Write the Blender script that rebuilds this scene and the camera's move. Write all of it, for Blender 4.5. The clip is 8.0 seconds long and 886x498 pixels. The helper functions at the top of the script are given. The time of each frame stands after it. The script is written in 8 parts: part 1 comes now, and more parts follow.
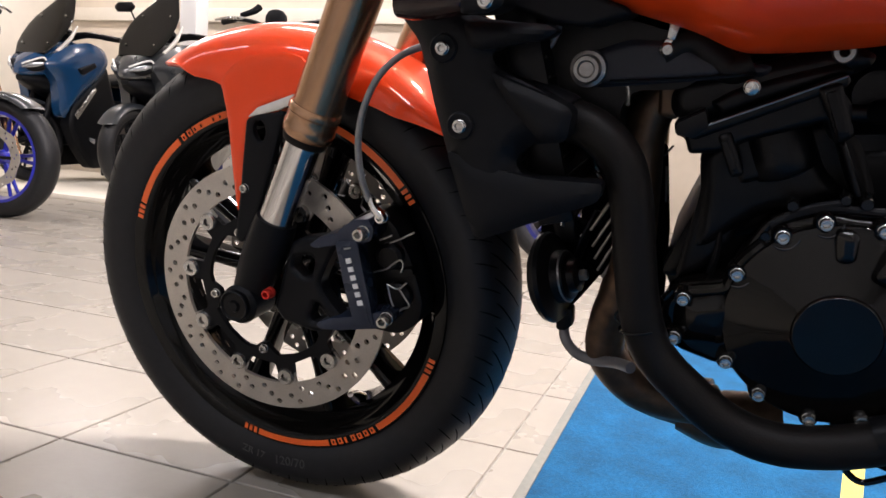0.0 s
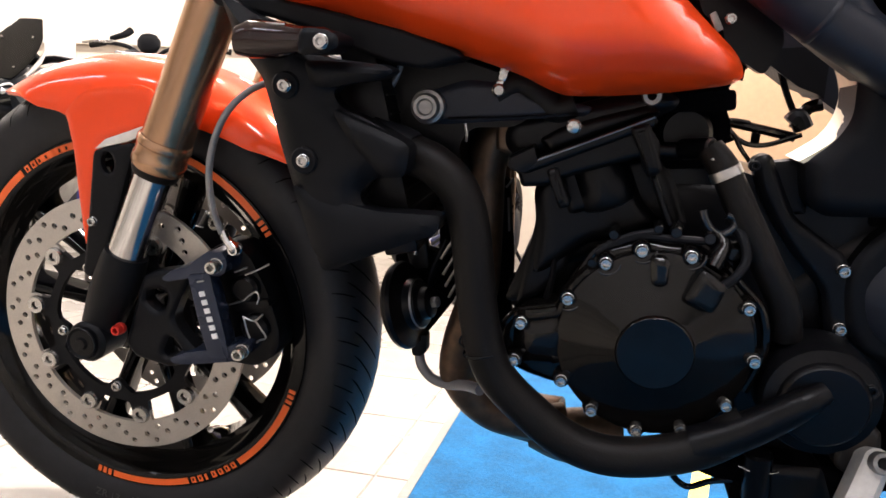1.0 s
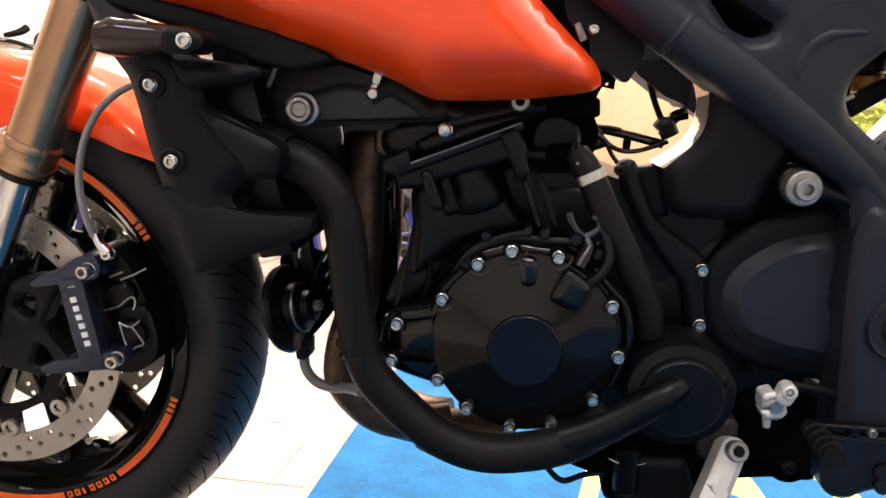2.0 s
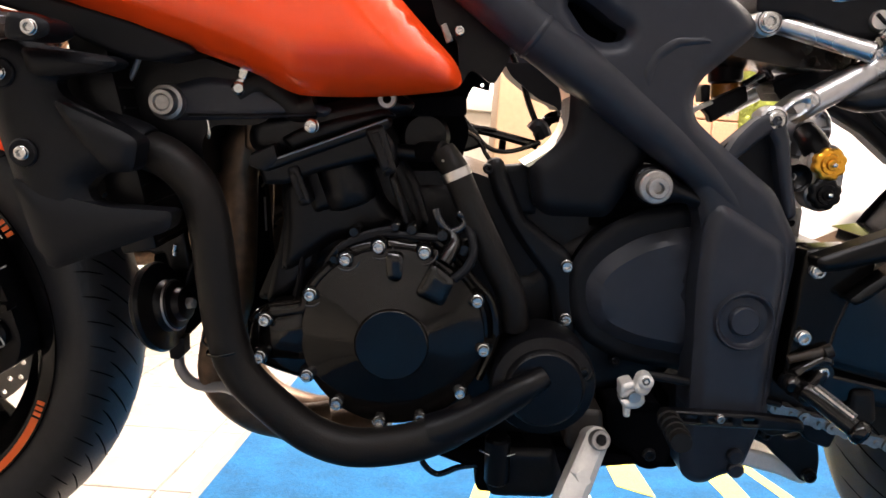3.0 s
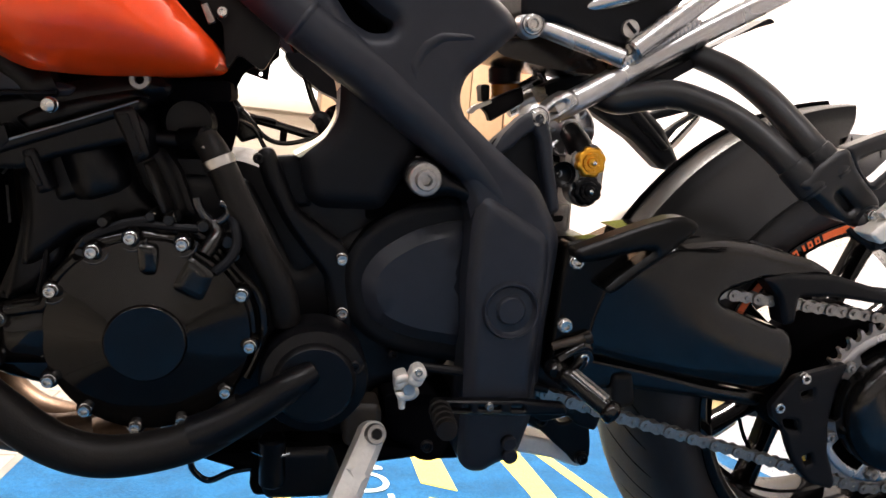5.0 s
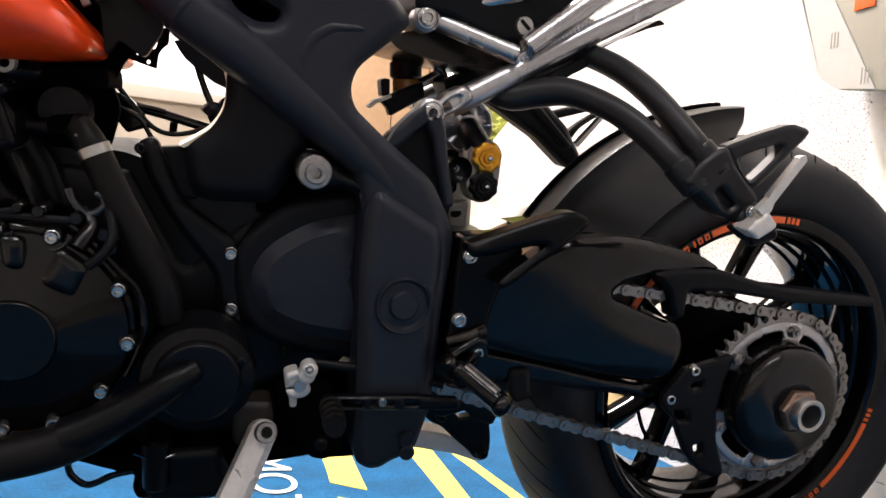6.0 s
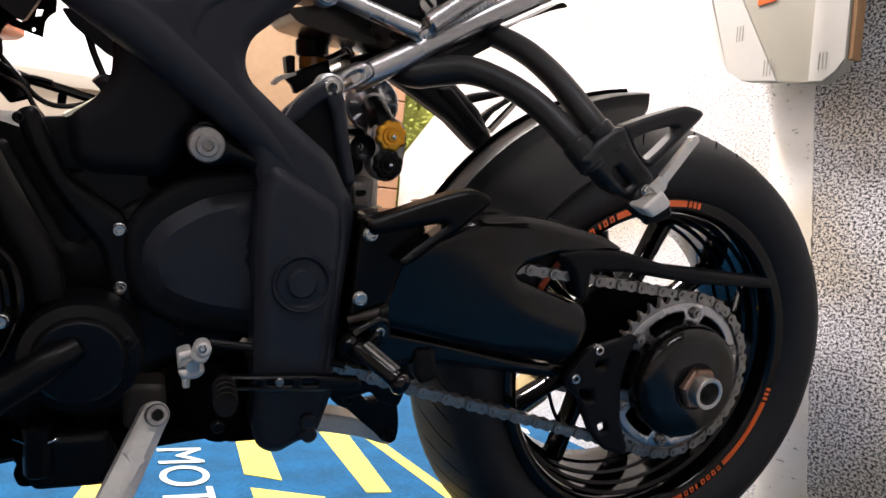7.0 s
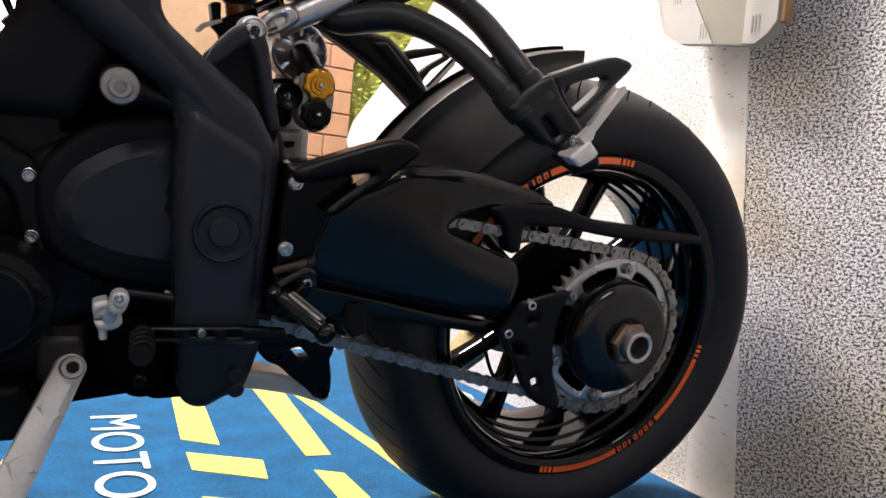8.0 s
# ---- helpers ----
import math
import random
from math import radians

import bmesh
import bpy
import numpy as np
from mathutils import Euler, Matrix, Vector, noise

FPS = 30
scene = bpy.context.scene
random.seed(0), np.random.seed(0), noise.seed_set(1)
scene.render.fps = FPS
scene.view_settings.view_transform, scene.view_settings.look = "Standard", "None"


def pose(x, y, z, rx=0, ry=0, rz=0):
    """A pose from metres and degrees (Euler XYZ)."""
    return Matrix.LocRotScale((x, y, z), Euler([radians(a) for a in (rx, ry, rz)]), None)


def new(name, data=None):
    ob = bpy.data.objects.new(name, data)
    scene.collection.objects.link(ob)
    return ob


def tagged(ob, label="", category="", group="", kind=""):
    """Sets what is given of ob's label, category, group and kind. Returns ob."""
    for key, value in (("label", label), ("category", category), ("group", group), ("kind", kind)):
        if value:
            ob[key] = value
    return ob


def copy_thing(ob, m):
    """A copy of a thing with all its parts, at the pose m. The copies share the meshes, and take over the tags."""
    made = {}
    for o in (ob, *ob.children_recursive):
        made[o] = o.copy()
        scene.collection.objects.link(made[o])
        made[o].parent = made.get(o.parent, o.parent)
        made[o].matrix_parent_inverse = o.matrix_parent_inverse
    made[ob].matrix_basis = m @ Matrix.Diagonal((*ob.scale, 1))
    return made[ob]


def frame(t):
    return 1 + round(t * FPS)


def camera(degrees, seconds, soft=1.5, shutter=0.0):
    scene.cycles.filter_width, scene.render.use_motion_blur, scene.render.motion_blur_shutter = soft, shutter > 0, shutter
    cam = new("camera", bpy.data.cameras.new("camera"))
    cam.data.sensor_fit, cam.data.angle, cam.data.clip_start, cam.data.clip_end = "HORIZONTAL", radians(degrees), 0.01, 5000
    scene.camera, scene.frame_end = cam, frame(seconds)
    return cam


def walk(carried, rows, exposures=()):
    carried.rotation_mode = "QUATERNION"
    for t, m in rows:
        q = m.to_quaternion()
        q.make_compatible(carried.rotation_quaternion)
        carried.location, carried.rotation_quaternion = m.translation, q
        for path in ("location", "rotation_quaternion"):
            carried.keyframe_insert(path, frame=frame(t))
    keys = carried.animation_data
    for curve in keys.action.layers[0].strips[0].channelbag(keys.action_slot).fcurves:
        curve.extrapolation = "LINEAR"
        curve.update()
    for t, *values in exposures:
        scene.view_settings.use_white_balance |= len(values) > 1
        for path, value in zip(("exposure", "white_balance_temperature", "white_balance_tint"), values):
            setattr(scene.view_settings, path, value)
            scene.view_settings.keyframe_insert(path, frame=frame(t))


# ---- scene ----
cam = camera(62.10, 8.0, soft=1.6)
# The motorcycle leans on its side stand. Its own frame: x to the tail, y to its right, z up its middle plane,
# the front axle over x = 0. The camera's rows stand in that frame too.
LEAN = 9.196
STANCE = pose(0, 0, 0.0006, LEAN)
ROWS = [
    (0.0, 0.4934, -0.8066, 0.6034, 73.959, -1.012, 20.269),
    (0.5, 0.5155, -0.8109, 0.6092, 75.152, -1.436, 15.902),
    (1.0, 0.5355, -0.8141, 0.6136, 76.220, -2.180, 11.771),
    (1.5, 0.5539, -0.8136, 0.6136, 76.683, -2.734, 8.532),
    (3.0, 0.6300, -0.8222, 0.6084, 77.939, -4.633, 0.070),
    (3.5, 0.6494, -0.8242, 0.6065, 78.428, -5.188, -3.319),
    (4.0, 0.6633, -0.8226, 0.6041, 78.895, -5.704, -6.573),
    (4.5, 0.6785, -0.8185, 0.6002, 79.321, -6.277, -9.483),
    (6.0, 0.7328, -0.8242, 0.5977, 80.372, -7.879, -17.492),
    (6.5, 0.7528, -0.8297, 0.5922, 80.728, -8.279, -20.026),
    (7.0, 0.7707, -0.8347, 0.5829, 80.881, -8.764, -22.251),
    (7.5, 0.7887, -0.8385, 0.5717, 80.482, -9.139, -24.296),
    (8.0, 0.8005, -0.8448, 0.5595, 79.698, -9.360, -25.668),
]
walk(cam, [(t, STANCE @ pose(x, y, z, rx, ry, rz)) for t, x, y, z, rx, ry, rz in ROWS],
     exposures=[(0.0, -1.12, 6480, 19), (0.5, -0.80, 6560, 19), (1.0, -0.46, 6700, 19), (1.5, -0.29, 7000, 19), (3.5, -0.26, 7050, 19), (4.5, -0.33, 7100, 19), (6.0, -1.02, 6850, 19), (8.0, -1.20, 6700, 19)])

# ---- light ----
world = bpy.data.worlds.new("world")
scene.world = world
world.use_nodes = True
world.node_tree.nodes["Background"].inputs["Color"].default_value = (0.75, 0.78, 0.85, 1)
world.node_tree.nodes["Background"].inputs["Strength"].default_value = 0.05
# (x, y, watts) of unseen luminaires under the ceiling; uneven powers, the strongest added to whiten the partition
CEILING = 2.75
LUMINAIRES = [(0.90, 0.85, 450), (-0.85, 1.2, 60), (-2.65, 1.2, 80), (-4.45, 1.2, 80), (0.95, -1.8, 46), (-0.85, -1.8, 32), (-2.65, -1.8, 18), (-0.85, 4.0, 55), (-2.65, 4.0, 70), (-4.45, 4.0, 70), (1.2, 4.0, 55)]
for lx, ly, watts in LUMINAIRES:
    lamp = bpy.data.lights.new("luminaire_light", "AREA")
    # lamps on the near side are tinted cool to colour the black parts
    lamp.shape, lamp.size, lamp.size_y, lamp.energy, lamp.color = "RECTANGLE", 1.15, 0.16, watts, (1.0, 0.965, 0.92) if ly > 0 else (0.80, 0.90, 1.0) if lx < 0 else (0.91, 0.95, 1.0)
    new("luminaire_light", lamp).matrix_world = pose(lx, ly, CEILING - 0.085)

# ---- materials ----
def mat(name, col, rough=0.5, metal=0.0, var=0.12, scale=30.0, bump=0.0, bscale=300.0, coat=0.0, rvar=0.1, spec=0.5, tint=None):
    """A surface with uneven colour at two scales, uneven gloss and a fine relief."""
    m = bpy.data.materials.new(name)
    m.use_nodes = True
    nt = m.node_tree
    b = nt.nodes["Principled BSDF"]
    b.inputs["Metallic"].default_value, b.inputs["Coat Weight"].default_value = metal, coat
    b.inputs["Coat Roughness"].default_value = 0.04
    b.inputs["Specular IOR Level"].default_value = spec
    tc = nt.nodes.new("ShaderNodeTexCoord")
    big, small = nt.nodes.new("ShaderNodeTexNoise"), nt.nodes.new("ShaderNodeTexNoise")
    big.inputs["Scale"].default_value, small.inputs["Scale"].default_value = scale * 0.25, scale * 3
    big.inputs["Detail"].default_value, small.inputs["Detail"].default_value = 4, 5
    mix = nt.nodes.new("ShaderNodeMath")
    mix.operation = "ADD"
    ramp = nt.nodes.new("ShaderNodeValToRGB")
    lo, hi = 1 - var, 1 + var
    other = tint or col
    ramp.color_ramp.elements[0].position, ramp.color_ramp.elements[1].position = 0.3, 0.7
    ramp.color_ramp.elements[0].color = (*[min(c * lo, 1) for c in col], 1)
    ramp.color_ramp.elements[1].color = (*[min(c * hi, 1) for c in other], 1)
    half = nt.nodes.new("ShaderNodeMath")
    half.operation, half.inputs[1].default_value = "MULTIPLY", 0.5
    for n in (big, small):
        nt.links.new(tc.outputs["Object"], n.inputs["Vector"])
    nt.links.new(big.outputs["Fac"], mix.inputs[0])
    nt.links.new(small.outputs["Fac"], mix.inputs[1])
    nt.links.new(mix.outputs[0], half.inputs[0])
    nt.links.new(half.outputs[0], ramp.inputs["Fac"])
    nt.links.new(ramp.outputs["Color"], b.inputs["Base Color"])
    rr = nt.nodes.new("ShaderNodeMapRange")
    rr.inputs["From Min"].default_value, rr.inputs["From Max"].default_value = 0.3, 0.7
    rr.inputs["To Min"].default_value, rr.inputs["To Max"].default_value = max(rough - rvar * rough, 0.02), min(rough + rvar * rough, 1)
    nt.links.new(big.outputs["Fac"], rr.inputs["Value"])
    nt.links.new(rr.outputs["Result"], b.inputs["Roughness"])
    if bump:
        grain, bm_ = nt.nodes.new("ShaderNodeTexNoise"), nt.nodes.new("ShaderNodeBump")
        grain.inputs["Scale"].default_value, grain.inputs["Detail"].default_value = bscale, 3
        bm_.inputs["Strength"].default_value, bm_.inputs["Distance"].default_value = bump, 0.002
        nt.links.new(tc.outputs["Object"], grain.inputs["Vector"])
        nt.links.new(grain.outputs["Fac"], bm_.inputs["Height"])
        nt.links.new(bm_.outputs["Normal"], b.inputs["Normal"])
    return m


def speckled(name, low, mid, high, scale, stretch):
    """Plaster of small coloured stone chips."""
    m = mat(name, mid, 0.55, bump=0.0)
    nt = m.node_tree
    b = nt.nodes["Principled BSDF"]
    tc, mp = nt.nodes.new("ShaderNodeTexCoord"), nt.nodes.new("ShaderNodeMapping")
    mp.inputs["Scale"].default_value = stretch
    chips, dust = nt.nodes.new("ShaderNodeTexNoise"), nt.nodes.new("ShaderNodeTexNoise")
    chips.inputs["Scale"].default_value, chips.inputs["Detail"].default_value, chips.inputs["Roughness"].default_value = scale, 3.0, 0.72
    dust.inputs["Scale"].default_value = 3
    ramp = nt.nodes.new("ShaderNodeValToRGB")
    e = ramp.color_ramp.elements
    e[0].position, e[0].color = 0.36, (*low, 1)
    e[1].position, e[1].color = 0.60, (*high, 1)
    k = e.new(0.46)
    k.color = (*mid, 1)
    bp = nt.nodes.new("ShaderNodeBump")
    bp.inputs["Strength"].default_value, bp.inputs["Distance"].default_value = 0.6, 0.002
    nt.links.new(tc.outputs["Object"], mp.inputs["Vector"])
    nt.links.new(mp.outputs["Vector"], chips.inputs["Vector"])
    nt.links.new(chips.outputs["Fac"], ramp.inputs["Fac"])
    # yellowed and greyed patches
    stain, tone = nt.nodes.new("ShaderNodeValToRGB"), nt.nodes.new("ShaderNodeMix")
    tone.data_type, tone.blend_type = "RGBA", "MULTIPLY"
    tone.inputs["Factor"].default_value = 1.0
    stain.color_ramp.elements[0].position, stain.color_ramp.elements[0].color = 0.38, (0.80, 0.74, 0.62, 1)
    stain.color_ramp.elements[1].position, stain.color_ramp.elements[1].color = 0.52, (1, 1, 1, 1)
    nt.links.new(tc.outputs["Object"], dust.inputs["Vector"])
    nt.links.new(dust.outputs["Fac"], stain.inputs["Fac"])
    nt.links.new(ramp.outputs["Color"], tone.inputs["A"])
    nt.links.new(stain.outputs["Color"], tone.inputs["B"])
    nt.links.new(tone.outputs["Result"], b.inputs["Base Color"])
    nt.links.new(chips.outputs["Fac"], bp.inputs["Height"])
    nt.links.new(bp.outputs["Normal"], b.inputs["Normal"])
    return m


def carpet(name, col, var):
    """Short pile: tufts at 2 mm over worn patches."""
    m = mat(name, col, 0.95, var=var, scale=60, bump=1.0, bscale=420, spec=0.1)
    m.node_tree.nodes["Principled BSDF"].inputs["Sheen Weight"].default_value = 0.05
    return m


hanger_black = mat("satin_black_tube_paint", (0.010, 0.0105, 0.012), 0.36, bump=0.06, bscale=600, var=0.15, spec=0.30)
satin = mat("satin_black_plastic", (0.0042, 0.0047, 0.0062), 0.44, bump=0.12, bscale=900, var=0.2, spec=0.13)
frame_black = mat("frame_black_paint", (0.0148, 0.0172, 0.0240), 0.40, bump=0.05, bscale=700, var=0.15, spec=0.26)
engine_black = mat("engine_black_paint", (0.0028, 0.0029, 0.0037), 0.33, bump=0.10, bscale=500, var=0.3, spec=0.17)
gloss_black = mat("gloss_black_paint", (0.0036, 0.0034, 0.0033), 0.16, coat=0.0, var=0.2, rvar=0.5, spec=0.32)
swing_black = mat("gloss_black_swing_arm", (0.0030, 0.0028, 0.0027), 0.12, var=0.2, rvar=0.4, bump=0.15, bscale=7, spec=0.36)
rim_black = mat("gloss_black_rim_paint", (0.0022, 0.0022, 0.0025), 0.07, coat=0.0, var=0.15, rvar=0.3, spec=0.25)
cover_black = mat("polished_black_cover", (0.0036, 0.0031, 0.0028), 0.09, coat=0.0, var=0.25, rvar=0.5, bump=0.22, bscale=11, spec=0.24)
rubber = mat("tyre_rubber", (0.0095, 0.0100, 0.0122), 0.50, bump=0.15, bscale=600, var=0.3, spec=0.30)
# near black for matt parts, and for shade drawn as tread cuts and fillers
shade_matt_black = mat("shade_matt_black", (0.002, 0.002, 0.0025), 0.8, var=0.1, spec=0.006)
hose_black = mat("hose_rubber", (0.0050, 0.0042, 0.0038), 0.48, bump=0.12, bscale=500, var=0.2, spec=0.18)
orange = mat("orange_metallic_paint", (0.90, 0.068, 0.008), 0.38, metal=0.26, coat=0.8, var=0.05, scale=8, rvar=0.1, spec=0.12)
sticker = mat("orange_vinyl", (0.85, 0.13, 0.02), 0.4, var=0.05)
caliper_paint = mat("anodised_caliper_black", (0.016, 0.024, 0.046), 0.28, metal=0.35, var=0.15, bump=0.05, bscale=600)
gold_tube = mat("bronze_anodised", (0.42, 0.25, 0.15), 0.25, metal=0.92, var=0.08, scale=15)
gold = mat("gold_anodised", (0.75, 0.36, 0.04), 0.3, metal=0.9, var=0.08)
chrome = mat("chromed_steel", (0.62, 0.62, 0.62), 0.12, metal=1.0, var=0.05)
steel = mat("bare_steel", (0.50, 0.49, 0.47), 0.36, metal=1.0, var=0.15, scale=60)
worn_steel = mat("worn_grey_steel", (0.30, 0.29, 0.28), 0.42, metal=0.9, var=0.3, scale=70)
zinc = mat("zinc_plated_steel", (0.50, 0.49, 0.47), 0.26, metal=0.95, var=0.15, scale=80)
disc_steel = mat("brushed_disc_steel", (0.48, 0.45, 0.41), 0.42, metal=0.8, var=0.12, scale=120)
alu = mat("polished_aluminium", (0.46, 0.46, 0.465), 0.27, metal=1.0, var=0.12, scale=25, rvar=0.3)
cast_alu = mat("cast_aluminium", (0.66, 0.64, 0.60), 0.5, metal=0.35, var=0.12, scale=60, bump=0.2, bscale=400)
header_steel = mat("heat_tinted_steel", (0.09, 0.060, 0.041), 0.46, metal=0.8, var=0.35, scale=25, tint=(0.14, 0.088, 0.056))
chain_steel = mat("oiled_chain_steel", (0.24, 0.23, 0.215), 0.36, metal=0.9, var=0.35, scale=90)
rusty = mat("tarnished_nut_steel", (0.30, 0.19, 0.14), 0.42, metal=0.8, var=0.25, scale=80)
red_alu = mat("red_anodised", (0.55, 0.03, 0.02), 0.35, metal=0.6, var=0.1)
cream_foam = mat("cream_foam_edge", (0.72, 0.68, 0.52), 0.7, var=0.1)
dark_lens = mat("smoked_red_lens", (0.012, 0.003, 0.003), 0.10, coat=0.3, var=0.1, spec=0.3)
grey_hose = mat("braided_steel_hose", (0.22, 0.22, 0.22), 0.45, metal=0.3, var=0.2, scale=200)
print_grey = mat("printed_grey", (0.30, 0.29, 0.25), 0.7, var=0.05)
print_white = mat("printed_white", (0.75, 0.75, 0.75), 0.5, var=0.05)
mould_grey = mat("moulded_tyre_lettering", (0.045, 0.045, 0.047), 0.7, var=0.1)
brown_board = mat("brown_card_edge", (0.30, 0.17, 0.08), 0.8, var=0.15)

tile_mat = mat("beige_floor_tile", (0.285, 0.260, 0.222), 0.30, var=0.06, scale=10, bump=0.05, bscale=120, rvar=0.25)
grout_mat = mat("grey_grout", (0.30, 0.285, 0.26), 0.9, var=0.15, scale=80, bump=0.3)
mat_blue = carpet("blue_carpet", (0.0060, 0.080, 0.185), 0.45)
mat_yellow = carpet("yellow_carpet", (0.80, 0.62, 0.13), 0.14)
mat_white = carpet("white_carpet", (0.70, 0.76, 0.74), 0.12)
mat_edge = mat("grey_rubber_edge", (0.17, 0.17, 0.15), 0.8, var=0.2, bump=0.2)
chip_plaster = speckled("stone_chip_plaster", (0.15, 0.14, 0.15), (0.64, 0.62, 0.61), (0.90, 0.88, 0.86), 300, (0.66, 1, 1.1))
# the same plaster on the near side, its shade put into darker chips
chip_shaded = speckled("shaded_stone_chip_plaster", (0.016, 0.016, 0.020), (0.28, 0.275, 0.295), (0.92, 0.91, 0.92), 275, (0.75, 1, 1.0))
chip_white = speckled("white_plaster_with_sparse_chips", (0.10, 0.10, 0.10), (0.84, 0.82, 0.78), (0.88, 0.86, 0.82), 85, (0.5, 1, 1.2))
for e_, at_ in zip(chip_shaded.node_tree.nodes["Color Ramp.001"].color_ramp.elements, (0.425, 0.475, 0.535)):
    e_.position = at_
for e_, at_ in zip(chip_white.node_tree.nodes["Color Ramp.001"].color_ramp.elements, (0.31, 0.35, 0.6)):
    e_.position = at_
# a blotchy brownish stain on the darker facing, just below the carton
nt_ = chip_shaded.node_tree
tc_, far_, fade_, blot_, both_, tint_ = [nt_.nodes.new("ShaderNode" + k_) for k_ in ("TexCoord", "VectorMath", "MapRange", "TexNoise", "Math", "Mix")]
far_.operation, far_.inputs[1].default_value = "DISTANCE", (-0.122, 0.0, 0.705)
fade_.inputs["From Min"].default_value, fade_.inputs["From Max"].default_value = 0.11, 0.04
blot_.inputs["Scale"].default_value = 26
both_.operation = "MULTIPLY"
tint_.data_type, tint_.blend_type = "RGBA", "MULTIPLY"
tint_.inputs["B"].default_value = (0.74, 0.62, 0.44, 1)
base_ = nt_.nodes["Principled BSDF"].inputs["Base Color"]
nt_.links.new(tc_.outputs["Object"], far_.inputs[0])
nt_.links.new(tc_.outputs["Object"], blot_.inputs["Vector"])
nt_.links.new(far_.outputs["Value"], fade_.inputs["Value"])
nt_.links.new(fade_.outputs["Result"], both_.inputs[0])
nt_.links.new(blot_.outputs["Fac"], both_.inputs[1])
nt_.links.new(both_.outputs[0], tint_.inputs["Factor"])
nt_.links.new(base_.links[0].from_socket, tint_.inputs["A"])
nt_.links.new(tint_.outputs["Result"], base_)
chip_white.node_tree.nodes["Bump"].inputs["Strength"].default_value = 0.12
wall_beige = mat("beige_wall_paint", (0.66, 0.58, 0.48), 0.8, var=0.05, scale=4, bump=0.1)
wall_cool = mat("pale_grey_wall_paint", (0.52, 0.52, 0.52), 0.8, var=0.05, scale=4, bump=0.1)
wall_cream = mat("cream_wall_paint", (0.74, 0.69, 0.60), 0.8, var=0.05, scale=4, bump=0.1)
ceiling_white = mat("white_ceiling_board", (0.78, 0.77, 0.74), 0.85, var=0.04, scale=6)
wood = mat("light_oak_veneer", (0.26, 0.165, 0.092), 0.5, var=0.15, scale=14)
brick_mat = mat("sand_brick", (0.36, 0.20, 0.115), 0.85, var=0.16, scale=40, bump=0.5, bscale=160)
mortar = mat("sandy_mortar", (0.20, 0.115, 0.068), 0.95, var=0.12, scale=60, bump=0.4)
leaf_mat = mat("yellow_green_leaf", (0.26, 0.29, 0.05), 0.6, var=0.35, scale=60)
card_mat = mat("grey_white_card", (0.40, 0.385, 0.315), 0.7, var=0.05, scale=12)
frame_white = mat("white_powder_coat", (0.8, 0.8, 0.8), 0.4, var=0.03)
scooter_blue = mat("blue_scooter_paint", (0.005, 0.040, 0.115), 0.20, coat=0.3, var=0.06)
scooter_grey = mat("anthracite_scooter_paint", (0.022, 0.026, 0.031), 0.3, coat=0.5, var=0.06)
rim_blue = mat("blue_rim_paint", (0.014, 0.02, 0.36), 0.3, coat=0.5, var=0.05)
rim_dark_blue = mat("dark_blue_rim_paint", (0.006, 0.009, 0.10), 0.3, coat=0.4, var=0.05)
lamp_glass = mat("clear_headlamp", (0.40, 0.42, 0.45), 0.12, metal=0.7, var=0.1)
window_glass = mat("window_glass", (0.95, 0.96, 0.96), 0.02, var=0.01)
window_glass.node_tree.nodes["Principled BSDF"].inputs["Transmission Weight"].default_value = 1.0
# glowing stand-in for daylight, added behind the assumed window
daylight = mat("backdrop_glow", (0.8, 0.8, 0.8), 0.9, var=0.03)
daylight.node_tree.nodes["Principled BSDF"].inputs["Emission Color"].default_value = (1.0, 0.99, 0.97, 1)
daylight.node_tree.nodes["Principled BSDF"].inputs["Emission Strength"].default_value = 2.6

# ---- shaping ----
from mathutils.geometry import delaunay_2d_cdt


def part(name, bm, material, parent=None, label="", sharp=34):
    """One bmesh as one mesh object, under a thing or a part."""
    bmesh.ops.recalc_face_normals(bm, faces=bm.faces)
    for f in bm.faces:
        f.smooth = True
    for e in bm.edges:
        e.smooth = len(e.link_faces) == 2 and e.calc_face_angle(0) < radians(sharp)
    me = bpy.data.meshes.new(name)
    bm.to_mesh(me)
    bm.free()
    me.materials.append(material)
    ob = new(name, me)
    ob.parent = parent
    if label:
        tagged(ob, label)
    return ob


def twin(ob, m, parent=None, name=None):
    """Another object on the same mesh, at the pose m."""
    o = new(name or ob.name.split(".")[0], ob.data)
    o.parent = parent or ob.parent
    o.matrix_basis = m
    return o


def thing(name, label, category, m=None, group="", kind=""):
    ob = new(name)
    ob.empty_display_size = 0.1
    ob.matrix_basis = m or Matrix()
    return tagged(ob, label, category, group, kind)


def curve(pts, n=6, closed=False):
    """Points on a smooth curve through pts."""
    pts = [Vector(p) for p in pts]
    k = len(pts)
    get = (lambda i: pts[i % k]) if closed else (lambda i: pts[min(max(i, 0), k - 1)])
    out = []
    for i in range(k if closed else k - 1):
        a, b, c, d = get(i - 1), get(i), get(i + 1), get(i + 2)
        for j in range(n):
            t = j / n
            out.append(0.5 * (2 * b + (c - a) * t + (2 * a - 5 * b + 4 * c - d) * t * t + (3 * b - a - 3 * c + d) * t ** 3))
    if not closed:
        out.append(pts[-1].copy())
    return out


